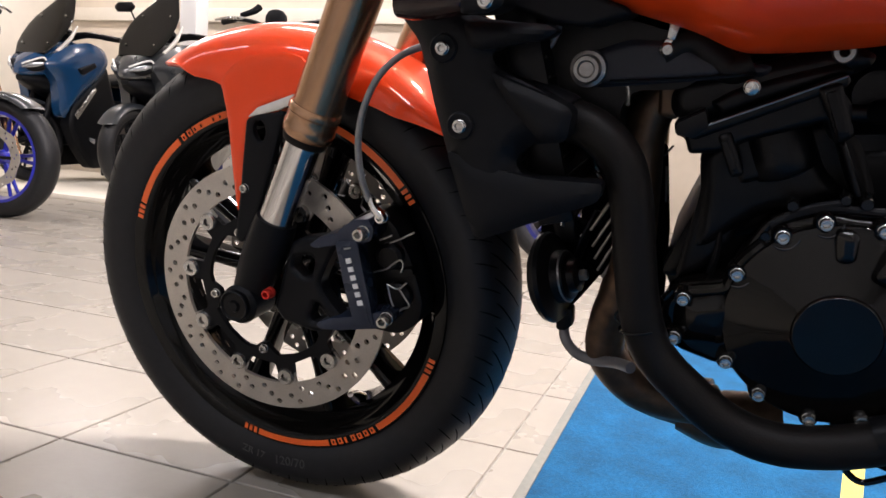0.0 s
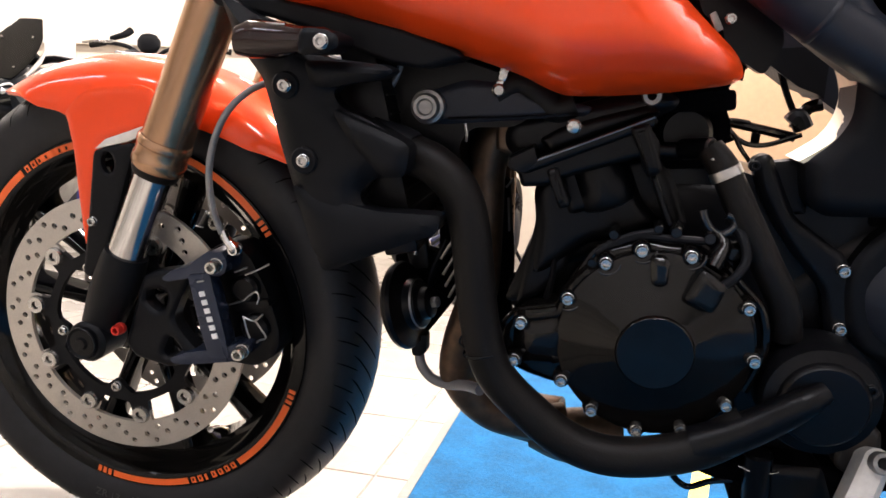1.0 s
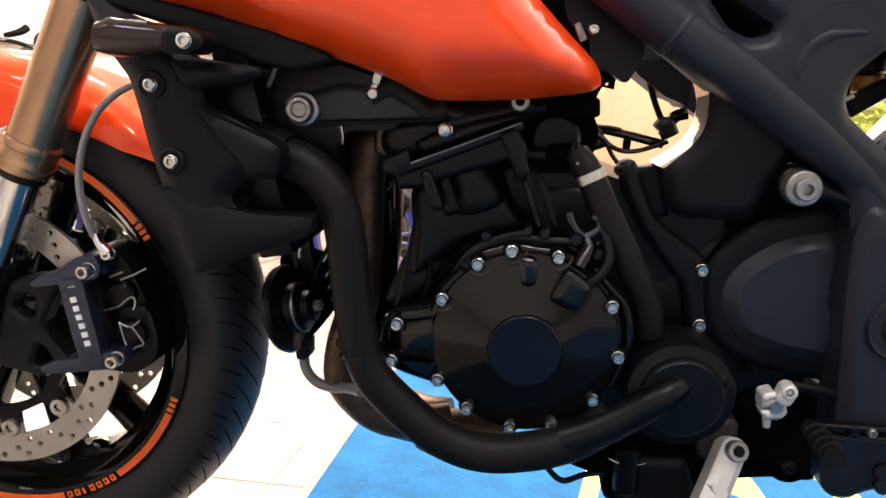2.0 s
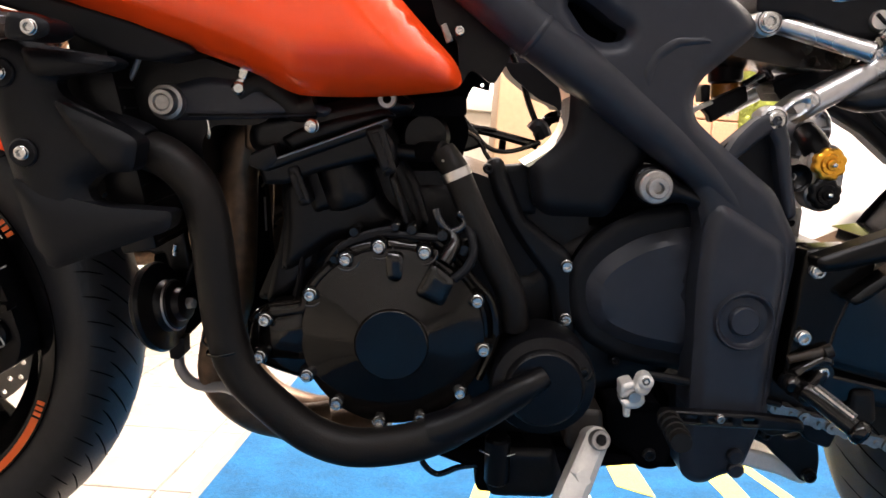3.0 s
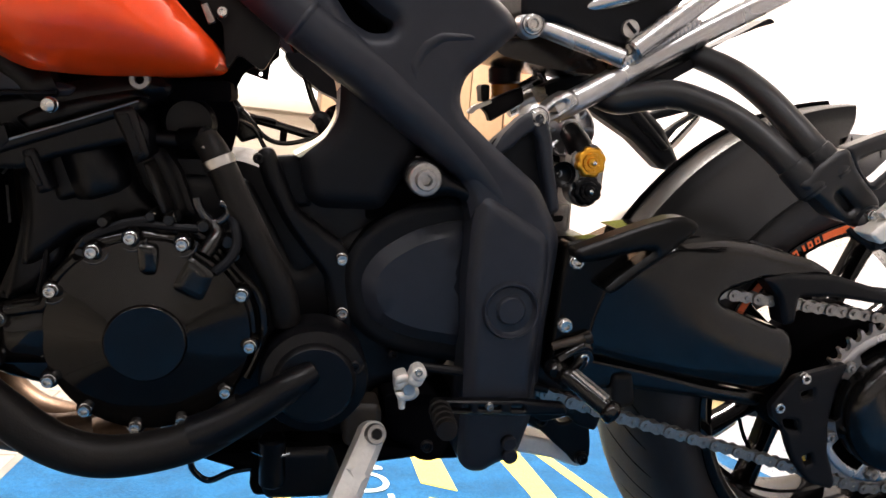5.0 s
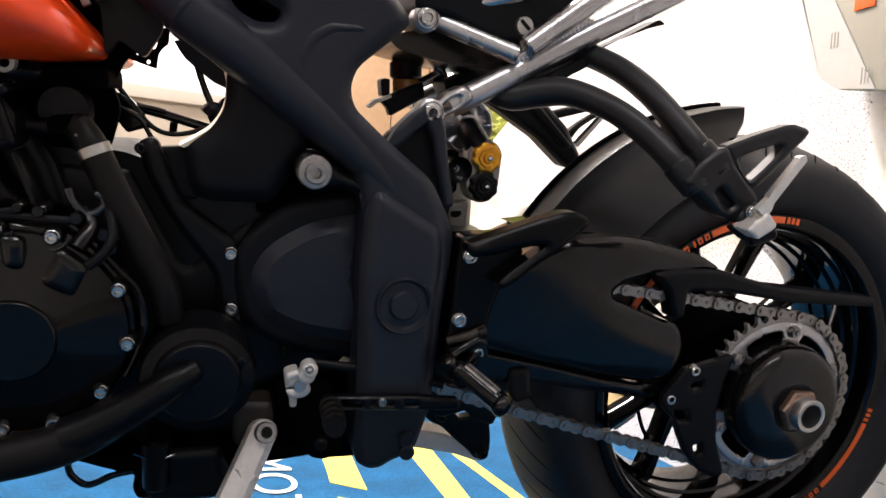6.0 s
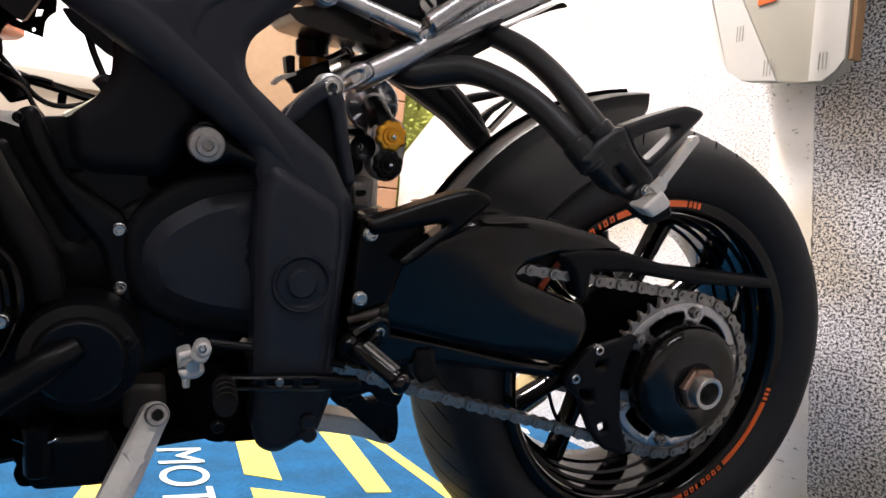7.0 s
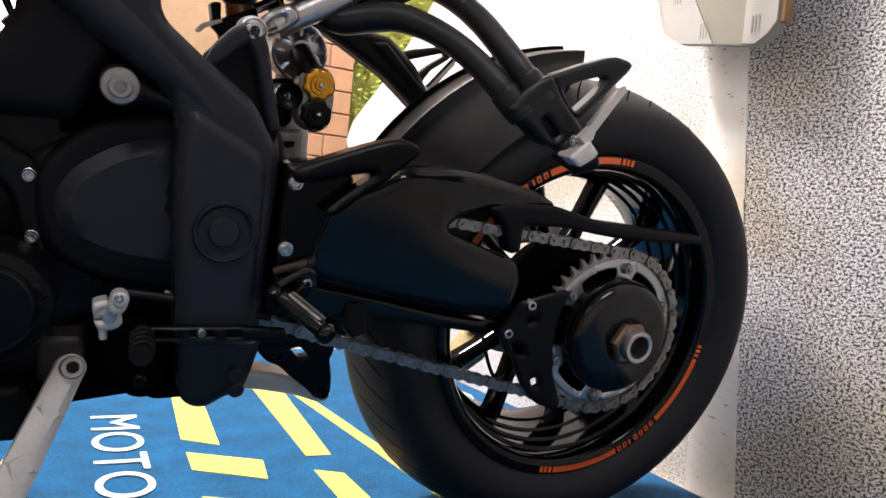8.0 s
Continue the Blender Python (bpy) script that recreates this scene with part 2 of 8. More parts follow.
def rounded(pts, r, n=4):
    """A closed outline with its corners rounded to about r."""
    pts = [Vector(p) for p in pts]
    out = []
    for i, p in enumerate(pts):
        a, b = pts[i - 1] - p, pts[(i + 1) % len(pts)] - p
        d = min(r, a.length * 0.45, b.length * 0.45)
        s, e = p + a.normalized() * d, p + b.normalized() * d
        for j in range(n + 1):
            t = j / n
            out.append((1 - t) ** 2 * s + 2 * t * (1 - t) * p + t * t * e)
    return out


def ring(cx, cz, r, n=24, a0=0.0, a1=360.0):
    full = a1 - a0 >= 360
    return [Vector((cx + r * math.cos(radians(a0 + (a1 - a0) * i / (n if full else n - 1))), cz + r * math.sin(radians(a0 + (a1 - a0) * i / (n if full else n - 1))))) for i in range(n)]


def inside(p, poly):
    c, j = False, len(poly) - 1
    for i in range(len(poly)):
        a, b = poly[i], poly[j]
        if (a[1] > p[1]) != (b[1] > p[1]) and p[0] < (b[0] - a[0]) * (p[1] - a[1]) / (b[1] - a[1]) + a[0]:
            c = not c
        j = i
    return c


def edge_distances(points, loops):
    """How far each point lies from the nearest rim."""
    pts = np.array([(q[0], q[1]) for q in points])
    best = np.full(len(pts), 1e9)
    for loop in loops:
        a = np.array([(q[0], q[1]) for q in loop])
        d = np.roll(a, -1, axis=0) - a
        rel = pts[:, None] - a[None]
        t = np.clip((rel * d).sum(2) / np.maximum((d * d).sum(1), 1e-12), 0, 1)
        best = np.minimum(best, np.sqrt(((rel - d * t[..., None]) ** 2).sum(2)).min(1))
    return best


def panel(outline, y_edge, y_back, bulge=0.0, fall=0.02, step=0.02, holes=(), swell=None, crisp=False):
    """A plate in the x-z plane between y_edge (towards -y) and y_back, with holes; its face swells by bulge within fall of its rim
    (crisp: as a flat chamfer). swell(x, z): what is added to the face's y."""
    loops = [[Vector((p[0], p[1])) for p in outline]] + [[Vector((p[0], p[1])) for p in h] for h in holes]
    verts, edges = [], []
    for loop in loops:
        k = len(verts)
        verts += loop
        edges += [(k + i, k + (i + 1) % len(loop)) for i in range(len(loop))]
    if bulge or swell:
        xs, zs = [p[0] for p in loops[0]], [p[1] for p in loops[0]]
        fine = max(min(fall / 3.5, step), 0.0016) if bulge and not crisp else step
        grid = []
        for i in range(int((max(xs) - min(xs)) / fine) + 1):
            for j in range(int((max(zs) - min(zs)) / fine) + 1):
                p = Vector((min(xs) + (i + 0.5) * fine, min(zs) + (j + 0.5) * fine))
                if inside(p, loops[0]) and not any(inside(p, h) for h in loops[1:]):
                    grid.append((p, i, j))
        every = max(1, round(step / fine))
        if grid:
            for (p, i, j), d in zip(grid, edge_distances([g[0] for g in grid], loops)):
                if crisp:
                    if d > fall * 1.2:
                        verts.append(p)
                elif d > fine * 0.45 and (d < fall + fine or (i % every == 0 and j % every == 0)):
                    verts.append(p)
        if crisp:
            for loop in loops:
                area = sum(loop[i - 1].x * loop[i].y - loop[i].x * loop[i - 1].y for i in range(len(loop)))
                inner = []
                for i, p in enumerate(loop):
                    t = loop[(i + 1) % len(loop)] - loop[i - 1]
                    if t.length > 1e-9:
                        n = Vector((-t.y, t.x)).normalized() * (1 if area > 0 else -1) * (1 if loop is loops[0] else -1)
                        inner.append(p + n * fall)
                good = [q for q, d in zip(inner, edge_distances(inner, loops)) if d > fall * 0.97 and inside(q, loops[0])]
                verts += good
    co, _, tris, *_ = delaunay_2d_cdt(verts, edges, [], 0, 1e-5)
    tris = [t for t in tris if inside(c := (co[t[0]] + co[t[1]] + co[t[2]]) / 3, loops[0]) and not any(inside(c, h) for h in loops[1:])]
    bm = bmesh.new()
    front, back = [], []
    for p, d in zip(co, edge_distances(co, loops) if bulge else [0] * len(co)):
        s = (min(d / fall, 1) if crisp else 1 - (1 - min(d / fall, 1)) ** 2) if bulge else 0
        t = swell(p[0], p[1]) if swell else 0
        front.append(bm.verts.new((p[0], y_edge - bulge * s + t, p[1])))
        back.append(bm.verts.new((p[0], y_back, p[1])))
    count = {}
    for t in tris:
        bm.faces.new([front[i] for i in t])
        for i in range(3):
            e = (t[i], t[(i + 1) % 3])
            count[tuple(sorted(e))] = count.get(tuple(sorted(e)), []) + [e]
    rim = [es[0] for es in count.values() if len(es) == 1]
    for a, b in rim:
        bm.faces.new((front[a], front[b], back[b], back[a]))
    # the back: the outline alone
    co2, _, tris2, *_ = delaunay_2d_cdt([q for loop in loops for q in loop], edges, [], 0, 1e-5)
    by = {(round(p[0], 5), round(p[1], 5)): back[i] for i, p in enumerate(co)}
    for t in tris2:
        c = (co2[t[0]] + co2[t[1]] + co2[t[2]]) / 3
        if inside(c, loops[0]) and not any(inside(c, h) for h in loops[1:]):
            vs = [by.get((round(co2[i][0], 5), round(co2[i][1], 5))) for i in reversed(t)]
            if all(v is not None for v in vs):
                bm.faces.new(vs)
    bmesh.ops.delete(bm, geom=[v for v in bm.verts if not v.link_faces], context="VERTS")
    return bm


def block(outline, y0, y1, bevel=0.003, rnd=0.0):
    """A solid with this x-z outline from y0 to y1, its edges rounded."""
    pts = rounded(outline, rnd) if rnd else [Vector(p) for p in outline]
    bm = bmesh.new()
    f = bm.faces.new([bm.verts.new((p[0], y0, p[1])) for p in pts])
    r = bmesh.ops.extrude_face_region(bm, geom=[f])
    bmesh.ops.translate(bm, verts=[v for v in r["geom"] if isinstance(v, bmesh.types.BMVert)], vec=(0, y1 - y0, 0))
    bmesh.ops.recalc_face_normals(bm, faces=bm.faces)
    if bevel:
        es = [e for e in bm.edges if abs(e.verts[0].co.y - e.verts[1].co.y) < 1e-6]
        if not rnd:
            es = bm.edges[:]
        bmesh.ops.bevel(bm, geom=es, offset=bevel, segments=2, profile=0.6, affect="EDGES", clamp_overlap=True)
    return bm


def box(x0, x1, y0, y1, z0, z1, bevel=0.003, seg=2):
    bm = bmesh.new()
    bmesh.ops.create_cube(bm, size=1)
    bmesh.ops.transform(bm, matrix=Matrix.Translation(((x0 + x1) / 2, (y0 + y1) / 2, (z0 + z1) / 2)) @ Matrix.Diagonal((x1 - x0, y1 - y0, z1 - z0, 1)), verts=bm.verts)
    if bevel:
        bmesh.ops.bevel(bm, geom=bm.edges[:], offset=bevel, segments=seg, profile=0.6, affect="EDGES", clamp_overlap=True)
    return bm


def lathe(profile, origin=(0, 0, 0), axis=(0, 1, 0), n=32, bm=None, a0=0.0, a1=360.0):
    """profile: (radius, way along the axis) turned round the axis."""
    bm = bm or bmesh.new()
    o, w = Vector(origin), Vector(axis).normalized()
    u = w.orthogonal().normalized() if abs(w.y) < 0.99 else Vector((1, 0, 0))
    v = w.cross(u) if abs(w.y) < 0.99 else Vector((0, 0, 1))
    full = a1 - a0 >= 360
    rows = []
    for i in range(n if full else n + 1):
        a = radians(a0 + (a1 - a0) * i / n)
        d = u * math.cos(a) + v * math.sin(a)
        rows.append([bm.verts.new(o + d * r + w * h) for r, h in profile])
    k = len(rows)
    for i in range(k if full else k - 1):
        a, b = rows[i], rows[(i + 1) % k]
        for j in range(len(profile) - 1):
            bm.faces.new((a[j], b[j], b[j + 1], a[j + 1]))
    bmesh.ops.remove_doubles(bm, verts=bm.verts, dist=1e-6)
    return bm


def tube(pts, r, n=16, smooth=8, squash=1.0, caps=True, bm=None):
    """A round bar along a smooth curve; r: one radius, or one for each point; squash flattens it."""
    bm = bm or bmesh.new()
    if not isinstance(r, (list, tuple)):
        r = [r] * len(pts)
    line = curve([(*p, q) for p, q in zip(pts, r)], smooth) if smooth > 1 and len(pts) > 2 else [Vector((*p, q)) for p, q in zip(pts, r)]
    co, rad = [Vector(p[:3]) for p in line], [p[3] for p in line]
    u = None
    rows = []
    for i, p in enumerate(co):
        w = (co[min(i + 1, len(co) - 1)] - co[max(i - 1, 0)]).normalized()
        u = w.orthogonal().normalized() if u is None else (u - w * u.dot(w)).normalized()
        v = w.cross(u)
        rows.append([bm.verts.new(p + (u * math.cos(2 * math.pi * j / n) + v * math.sin(2 * math.pi * j / n) * squash) * rad[i]) for j in range(n)])
    for a, b in zip(rows, rows[1:]):
        for j in range(n):
            bm.faces.new((a[j], a[(j + 1) % n], b[(j + 1) % n], b[j]))
    if caps:
        bm.faces.new(list(reversed(rows[0])))
        bm.faces.new(rows[-1])
    return bm


def cyl(p0, p1, r, n=24, bevel=0.002):
    d = (Vector(p1) - Vector(p0)).length
    return lathe([(0, 0), (r - bevel, 0), (r, bevel), (r, d - bevel), (r - bevel, d), (0, d)], p0, Vector(p1) - Vector(p0), n)


def loft(sections, n=20):
    """Sections (centre, half-width, half-height, axis, up, squareness) joined to one closed skin."""
    bm = bmesh.new()
    rows = []
    for c, a, b, w, up, sq in sections:
        c, w = Vector(c), Vector(w).normalized()
        u = Vector(up).cross(w).normalized()
        v = w.cross(u)
        row = []
        for j in range(n):
            t = 2 * math.pi * j / n
            ct, st = math.cos(t), math.sin(t)
            row.append(bm.verts.new(c + u * a * math.copysign(abs(ct) ** (2 / sq), ct) + v * b * math.copysign(abs(st) ** (2 / sq), st)))
        rows.append(row)
    for p, q in zip(rows, rows[1:]):
        for j in range(n):
            bm.faces.new((p[j], p[(j + 1) % n], q[(j + 1) % n], q[j]))
    bm.faces.new(list(reversed(rows[0])))
    bm.faces.new(rows[-1])
    return bm


bolt_meshes = {}


def bolt(p, parent, r=0.0075, head=0.006, material=None, axis=(0, -1, 0), name="bolt", socket=True):
    """A cap screw with a hexagon socket and a washer face."""
    material = material or zinc
    key = (r, head, material.name, socket)
    if key not in bolt_meshes:
        r0 = r
        r = r0 * 0.88
        prof = [(0, -0.004), (r * 1.10, -0.004), (r * 1.10, 0.0004), (r * 1.0, 0.0008), (r, 0.002), (r, head * 0.8), (r * 0.86, head)]
        prof += [(r * 0.56, head), (r * 0.5, head * 0.85), (r * 0.48, head * 0.3), (0, head * 0.25)] if socket else [(r * 0.4, head * 1.15), (0, head * 1.2)]
        ob = part(name, lathe(prof, (0, 0, 0), (0, -1, 0), 18), material, parent)
        bolt_meshes[key] = ob.data
    else:
        ob = new(name, bolt_meshes[key])
        ob.parent = parent
    q = Vector((0, -1, 0)).rotation_difference(Vector(axis))
    ob.matrix_basis = Matrix.Translation(p) @ q.to_matrix().to_4x4()
    return ob


def written(text, size, depth, material, name, parent=None):
    """Text as a mesh that lies in the x-y plane."""
    cu = bpy.data.curves.new("text", "FONT")
    cu.body, cu.size, cu.extrude, cu.align_x, cu.align_y = text, size, depth, "CENTER", "CENTER"
    tmp = bpy.data.objects.new("text", cu)
    scene.collection.objects.link(tmp)
    bpy.context.view_layer.update()
    me = bpy.data.meshes.new_from_object(tmp.evaluated_get(bpy.context.evaluated_depsgraph_get()))
    bpy.data.objects.remove(tmp)
    me.materials.clear()
    me.materials.append(material)
    ob = new(name, me)
    ob.parent = parent
    return ob

# ---- the showroom ----
X0, X1, Y0, Y1 = -5.6, 2.9, -3.2, 4.9
floor = part("floor", box(X0, X1, Y0, Y1, -0.12, -0.004, 0), grout_mat)
tagged(floor, "beige ceramic tile floor with grey grout joints", "floor", kind="structure")
ceiling = part("ceiling", box(X0, X1, Y0, Y1, CEILING, CEILING + 0.1, 0), ceiling_white)
tagged(ceiling, "plain white showroom ceiling", "ceiling", kind="structure")
for nm, dims, m_, lb in (
    # south wall is unseen; its grey is set for reflections in the black parts
    ("wall_south", (X0, X1, Y0 - 0.15, Y0, 0, CEILING), wall_cool, "plain pale grey painted wall"),
    ("wall_west", (X0 - 0.15, X0, Y0, Y1, 0, CEILING), wall_cream, "plain cream painted wall"),
    ("wall_east", (X1, X1 + 0.15, Y0, Y1, 0, CEILING), wall_cream, "plain cream painted wall"),
):
    tagged(part(nm, box(*dims, 0), m_), lb, "wall", kind="structure")

# assumed window and glowing backdrop, added to whiten the view behind the tank
WIN = (-0.62, 1.30, 1.37, 2.35)
north = part("wall_north", panel([(X0, 0), (X1, 0), (X1, CEILING), (X0, CEILING)], Y1, Y1 + 0.15, holes=[[(WIN[0], WIN[2]), (WIN[1], WIN[2]), (WIN[1], WIN[3]), (WIN[0], WIN[3])]]), wall_beige)
tagged(north, "beige painted far wall with an assumed window", "wall", kind="structure")
window = thing("window_1", "assumed white framed window onto a glowing backdrop, with a cream sill", "window", pose(0, Y1, 0), kind="structure")
for xa, xb, za, zb in ((WIN[0], WIN[0] + 0.05, WIN[2], WIN[3]), (WIN[1] - 0.05, WIN[1], WIN[2], WIN[3]), (WIN[0] + 0.052, WIN[1] - 0.052, WIN[2], WIN[2] + 0.05), (WIN[0] + 0.052, WIN[1] - 0.052, WIN[3] - 0.05, WIN[3])):
    part("window_frame", box(xa + 0.002, xb - 0.002, 0.06, 0.11, za + 0.002, zb - 0.002, 0.004), frame_white, window)
part("window_sill", box(WIN[0] - 0.04, WIN[1] + 0.04, -0.06, -0.002, WIN[2] - 0.09, WIN[2] - 0.002, 0.006), wall_cream, window)
pane = part("pane", box(WIN[0] + 0.05, WIN[1] - 0.05, 0.082, 0.088, WIN[2] + 0.05, WIN[3] - 0.05, 0), window_glass, window)
pane.visible_shadow = False
outside = part("backdrop", box(-2.4, 3.2, Y1 + 0.9, Y1 + 0.95, 0.4, 3.6, 0), daylight)
tagged(outside, "glowing white backdrop added outside the assumed window", "sky", kind="structure")

# unseen luminaires under the ceiling, one above each added lamp
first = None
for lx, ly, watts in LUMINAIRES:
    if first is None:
        first = thing("ceiling_light", "unseen long white ceiling luminaire with lit diffuser", "ceiling light", pose(lx, ly, CEILING), "ceiling lights")
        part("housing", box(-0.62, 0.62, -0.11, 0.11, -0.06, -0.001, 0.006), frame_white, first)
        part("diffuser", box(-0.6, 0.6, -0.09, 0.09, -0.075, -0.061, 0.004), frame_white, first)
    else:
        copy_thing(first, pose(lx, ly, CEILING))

# the partition behind the tail, faced with stone chips; its far end slopes down
part_at = pose(1.784, 0, 0, 0, 0, 93.44)
# along its own x: the way from the camera's side (negative) to the far end
partition = thing("partition", "grey and white stone-chip faced partition with sloping end", "partition", part_at, kind="structure")
far_end = [(1.660, 0.661), (1.683, 0.691), (1.635, 0.757), (1.359, 0.894), (1.200, 0.996), (1.090, 1.077)]
top_z = 2.70
er = [(-0.038, 0.751), (-0.099, 0.019)]
el = [(0.044, 0.764), (-0.001, -0.017)]


def edge(e, z):
    return e[1][0] + (e[0][0] - e[1][0]) * (z - e[1][1]) / (e[0][1] - e[1][1])


R0, R1, L0, L1 = edge(er, 0), edge(er, 1.2), edge(el, 0), edge(el, 1.2)
wall_face = [(-2.0, 0), (far_end[0][0], 0), *far_end, (0.75, 1.5), (0.60, top_z), (-2.0, top_z)]
random.seed(21)


def ragged(e, lo=0.0, hi=1.2, amp=0.0022):
    """Points up a plaster edge, chipped unevenly."""
    n = 170
    return [(edge(e, lo + (hi - lo) * i / n) + random.uniform(-1, 1) ** 3 * amp, lo + (hi - lo) * i / n) for i in range(n + 1)]


part("facing", panel([(-2.0, 0.0), (R0 + 0.010, 0.0), (R1 + 0.010, 1.2), (R1, top_z), (-2.0, top_z)], 0.0, -0.06), chip_shaded, partition, "stone-chip facing coloured darker for shade")
part("facing", panel([(L0 - 0.010, 0.0)] + wall_face[1:-1] + [(L1 - 0.010, top_z), (L1 - 0.010, 1.2)], 0.0, -0.06), chip_plaster, partition)
part("plaster_strip", panel(ragged(el) + [(L1, top_z), (R1, top_z)] + list(reversed(ragged(er))), 0.0018, -0.058), chip_white, partition, "white plaster strip with sparse dark chips")
part("core", panel([(x, z * 0.999) for x, z in wall_face], -0.062, -0.14), wall_cream, partition)

# a carton hung on the partition
carton = thing("carton", "pale grey cardboard carton with cut corners, on the stone-chip wall", "carton", part_at)
OFF = 0.085
low = [(0.088, 0.803), (0.069, 0.778), (0.035, 0.756), (-0.115, 0.730), (-0.137, 0.743), (-0.150, 0.759)]
up = [(0.127, 0.925), (-0.154, 0.851)]
lean_c = (up[0][0] - low[0][0]) / (up[0][1] - low[0][1])
TOP = 1.30
cl = [*low, (low[5][0], TOP), (low[0][0] + lean_c * (TOP - low[0][1]), TOP)]
part("carton_body", block(cl, OFF - 0.018, OFF, 0.002), card_mat, carton)
part("carton_back", block([(low[2][0], low[2][1] + 0.03), (low[4][0] + 0.07, low[2][1] + 0.03), (low[4][0] + 0.07, TOP), (low[2][0], TOP)], 0.0, OFF - 0.017, 0.002), card_mat, carton)
fold = [(-0.034, 0.745), (0.011, 0.826)]
part("flap", block([low[0], low[1], low[2], fold[0], (fold[0][0] + (fold[1][0] - fold[0][0]) * 6, fold[0][1] + (fold[1][1] - fold[0][1]) * 6), cl[-1]], OFF + 0.001, OFF + 0.004, 0.0005), mat("white_card", (0.58, 0.57, 0.53), 0.6, var=0.04), carton, "whiter folded cardboard flap")
part("carton_panel", block([(-0.092, 0.7365), (-0.115, 0.7325), (-0.1365, 0.745), (-0.149, 0.7605), (-0.149, TOP), (-0.092, TOP)], OFF + 0.001, OFF + 0.0035, 0.0005), mat("pale_grey_card", (0.50, 0.49, 0.45), 0.65, var=0.05, scale=12), carton, "paler grey cardboard panel")
part("card_edge", block([(low[5][0] - 0.008, low[5][1]), (low[5][0] - 0.001, low[5][1]), (low[5][0] - 0.001, TOP), (low[5][0] - 0.008, TOP)], OFF - 0.020, OFF - 0.001, 0.0005), brown_board, carton, "raw brown cardboard edge")
for tx, tz in [(-0.022, 0.752), (-0.120, 0.746), (0.040, 0.820)]:
    for i in range(3):
        part("print_bar", box(tx + i * 0.006, tx + i * 0.006 + 0.002, OFF + 0.0042, OFF + 0.0046, tz + 0.004, tz + 0.030, 0), print_grey, carton)
ol = [(0.017, 0.914), (-0.019, 0.877)]
part("orange_label", block([(ol[0][0], ol[0][1]), (ol[1][0], ol[0][1]), (ol[1][0], ol[1][1]), (ol[0][0], ol[1][1])], OFF + 0.001, OFF + 0.003, 0.0005), sticker, carton, "orange label")

# the back of the display: oak panel, brick pier, greenery
oak = thing("oak_cabinet", "tall light oak cabinet against the back of the display", "cabinet", pose(0, 2.0, 0))
part("carcass", box(0.845, 1.585, 0.02, 0.35, 0.06, 2.2, 0.004), wood, oak)
for x0, x1 in ((0.848, 1.438), (1.442, 1.583)):
    part("cabinet_door", box(x0, x1, 0.0, 0.018, 0.08, 2.19, 0.003), wood, oak)
part("plinth", box(0.86, 1.57, 0.04, 0.34, 0.0, 0.059, 0.002), satin, oak)
pier = thing("brick_pier", "sand-coloured brick pier with pale mortar", "brick wall", pose(0, 2.0, 0), kind="structure")
part("mortar_core", box(1.590, 1.797, 0.006, 0.25, 0, 2.2, 0), mortar, pier)

# the blue carpet mat
MAT = thing("mat", "blue carpet display mat with yellow and white print", "mat")
part("carpet", box(0.3045, 1.76, -1.55, 1.198, 0.0, 0.007, 0.002), mat_blue, MAT)
part("mat_edging", box(0.287, 0.3035, -1.55, 1.198, 0.0, 0.005, 0.002), mat_edge, MAT, "grey rubber edging")
part("mat_edging", box(0.287, 1.70, 1.199, 1.213, 0.0, 0.005, 0.002), mat_edge, MAT, "grey rubber edging")


def printed(pts, material, nm):
    bm = bmesh.new()
    f = bm.faces.new([bm.verts.new((x, y, 0.0072)) for x, y in pts])
    r = bmesh.ops.extrude_face_region(bm, geom=[f])
    bmesh.ops.translate(bm, verts=[v for v in r["geom"] if isinstance(v, bmesh.types.BMVert)], vec=(0, 0, 0.0012))
    return part(nm, bm, material, MAT)


STRIPES = [
    [(1.014, 0.729), (1.071, 0.704), (1.051, 0.338), (0.993, 0.379)],
    [(1.192, 0.837), (1.261, 0.833), (1.222, 0.255), (1.179, 0.257)],
    [(0.993, 0.309), (1.104, 0.249), (1.093, 0.165), (0.991, 0.226)],
    [(1.172, 0.189), (1.214, 0.165), (1.220, 0.009), (1.173, 0.020)],
    [(0.989, 0.117), (1.055, 0.087), (1.058, 0.001), (0.990, 0.018)],
    [(0.773, 0.531), (0.810, 0.553), (0.750, 0.252), (0.718, 0.235)],
    [(1.258, 0.775), (1.285, 0.773), (1.345, 0.052), (1.322, 0.039)],
]
for pts in STRIPES:
    printed(pts, mat_yellow, "yellow_stripe")
M_, T_ = [(0.845, 0.539), (0.938, 0.527)], [(0.836, 0.231), (0.927, 0.212)]
letters = written("MOTO", 0.142, 0.0006, mat_white, "lettering", MAT)
letters.matrix_basis = Matrix.Translation((0.890, (M_[0][1] + T_[0][1]) / 2 - 0.5 * (M_[0][1] - T_[0][1]) / 3 + 0.002, 0.0088)) @ pose(0, 0, 0, 0, 0, -90) @ Matrix.Diagonal((0.98, 0.80, 1, 1))
for pts in ([(1.686, 0.674), (1.697, 0.617), (1.685, 0.585), (1.663, 0.620)], [(1.587, 0.022), (1.657, 0.034), (1.655, 0.018), (1.584, 0.003)], [(1.652, 0.051), (1.692, 0.032), (1.678, 0.018), (1.640, 0.032)]):
    printed(pts, mat_white, "white_mark")

# ---- the motorcycle ----
BIKE = thing("motorcycle", "orange naked motorcycle with black frame and engine on its side stand", "motorcycle", STANCE)


# -- wheels --
def tyre_bm(prof, n=72):
    full = prof + [(r, -y) for r, y in reversed(prof[:-1])]
    return lathe([(r, y) for r, y in full], n=n)


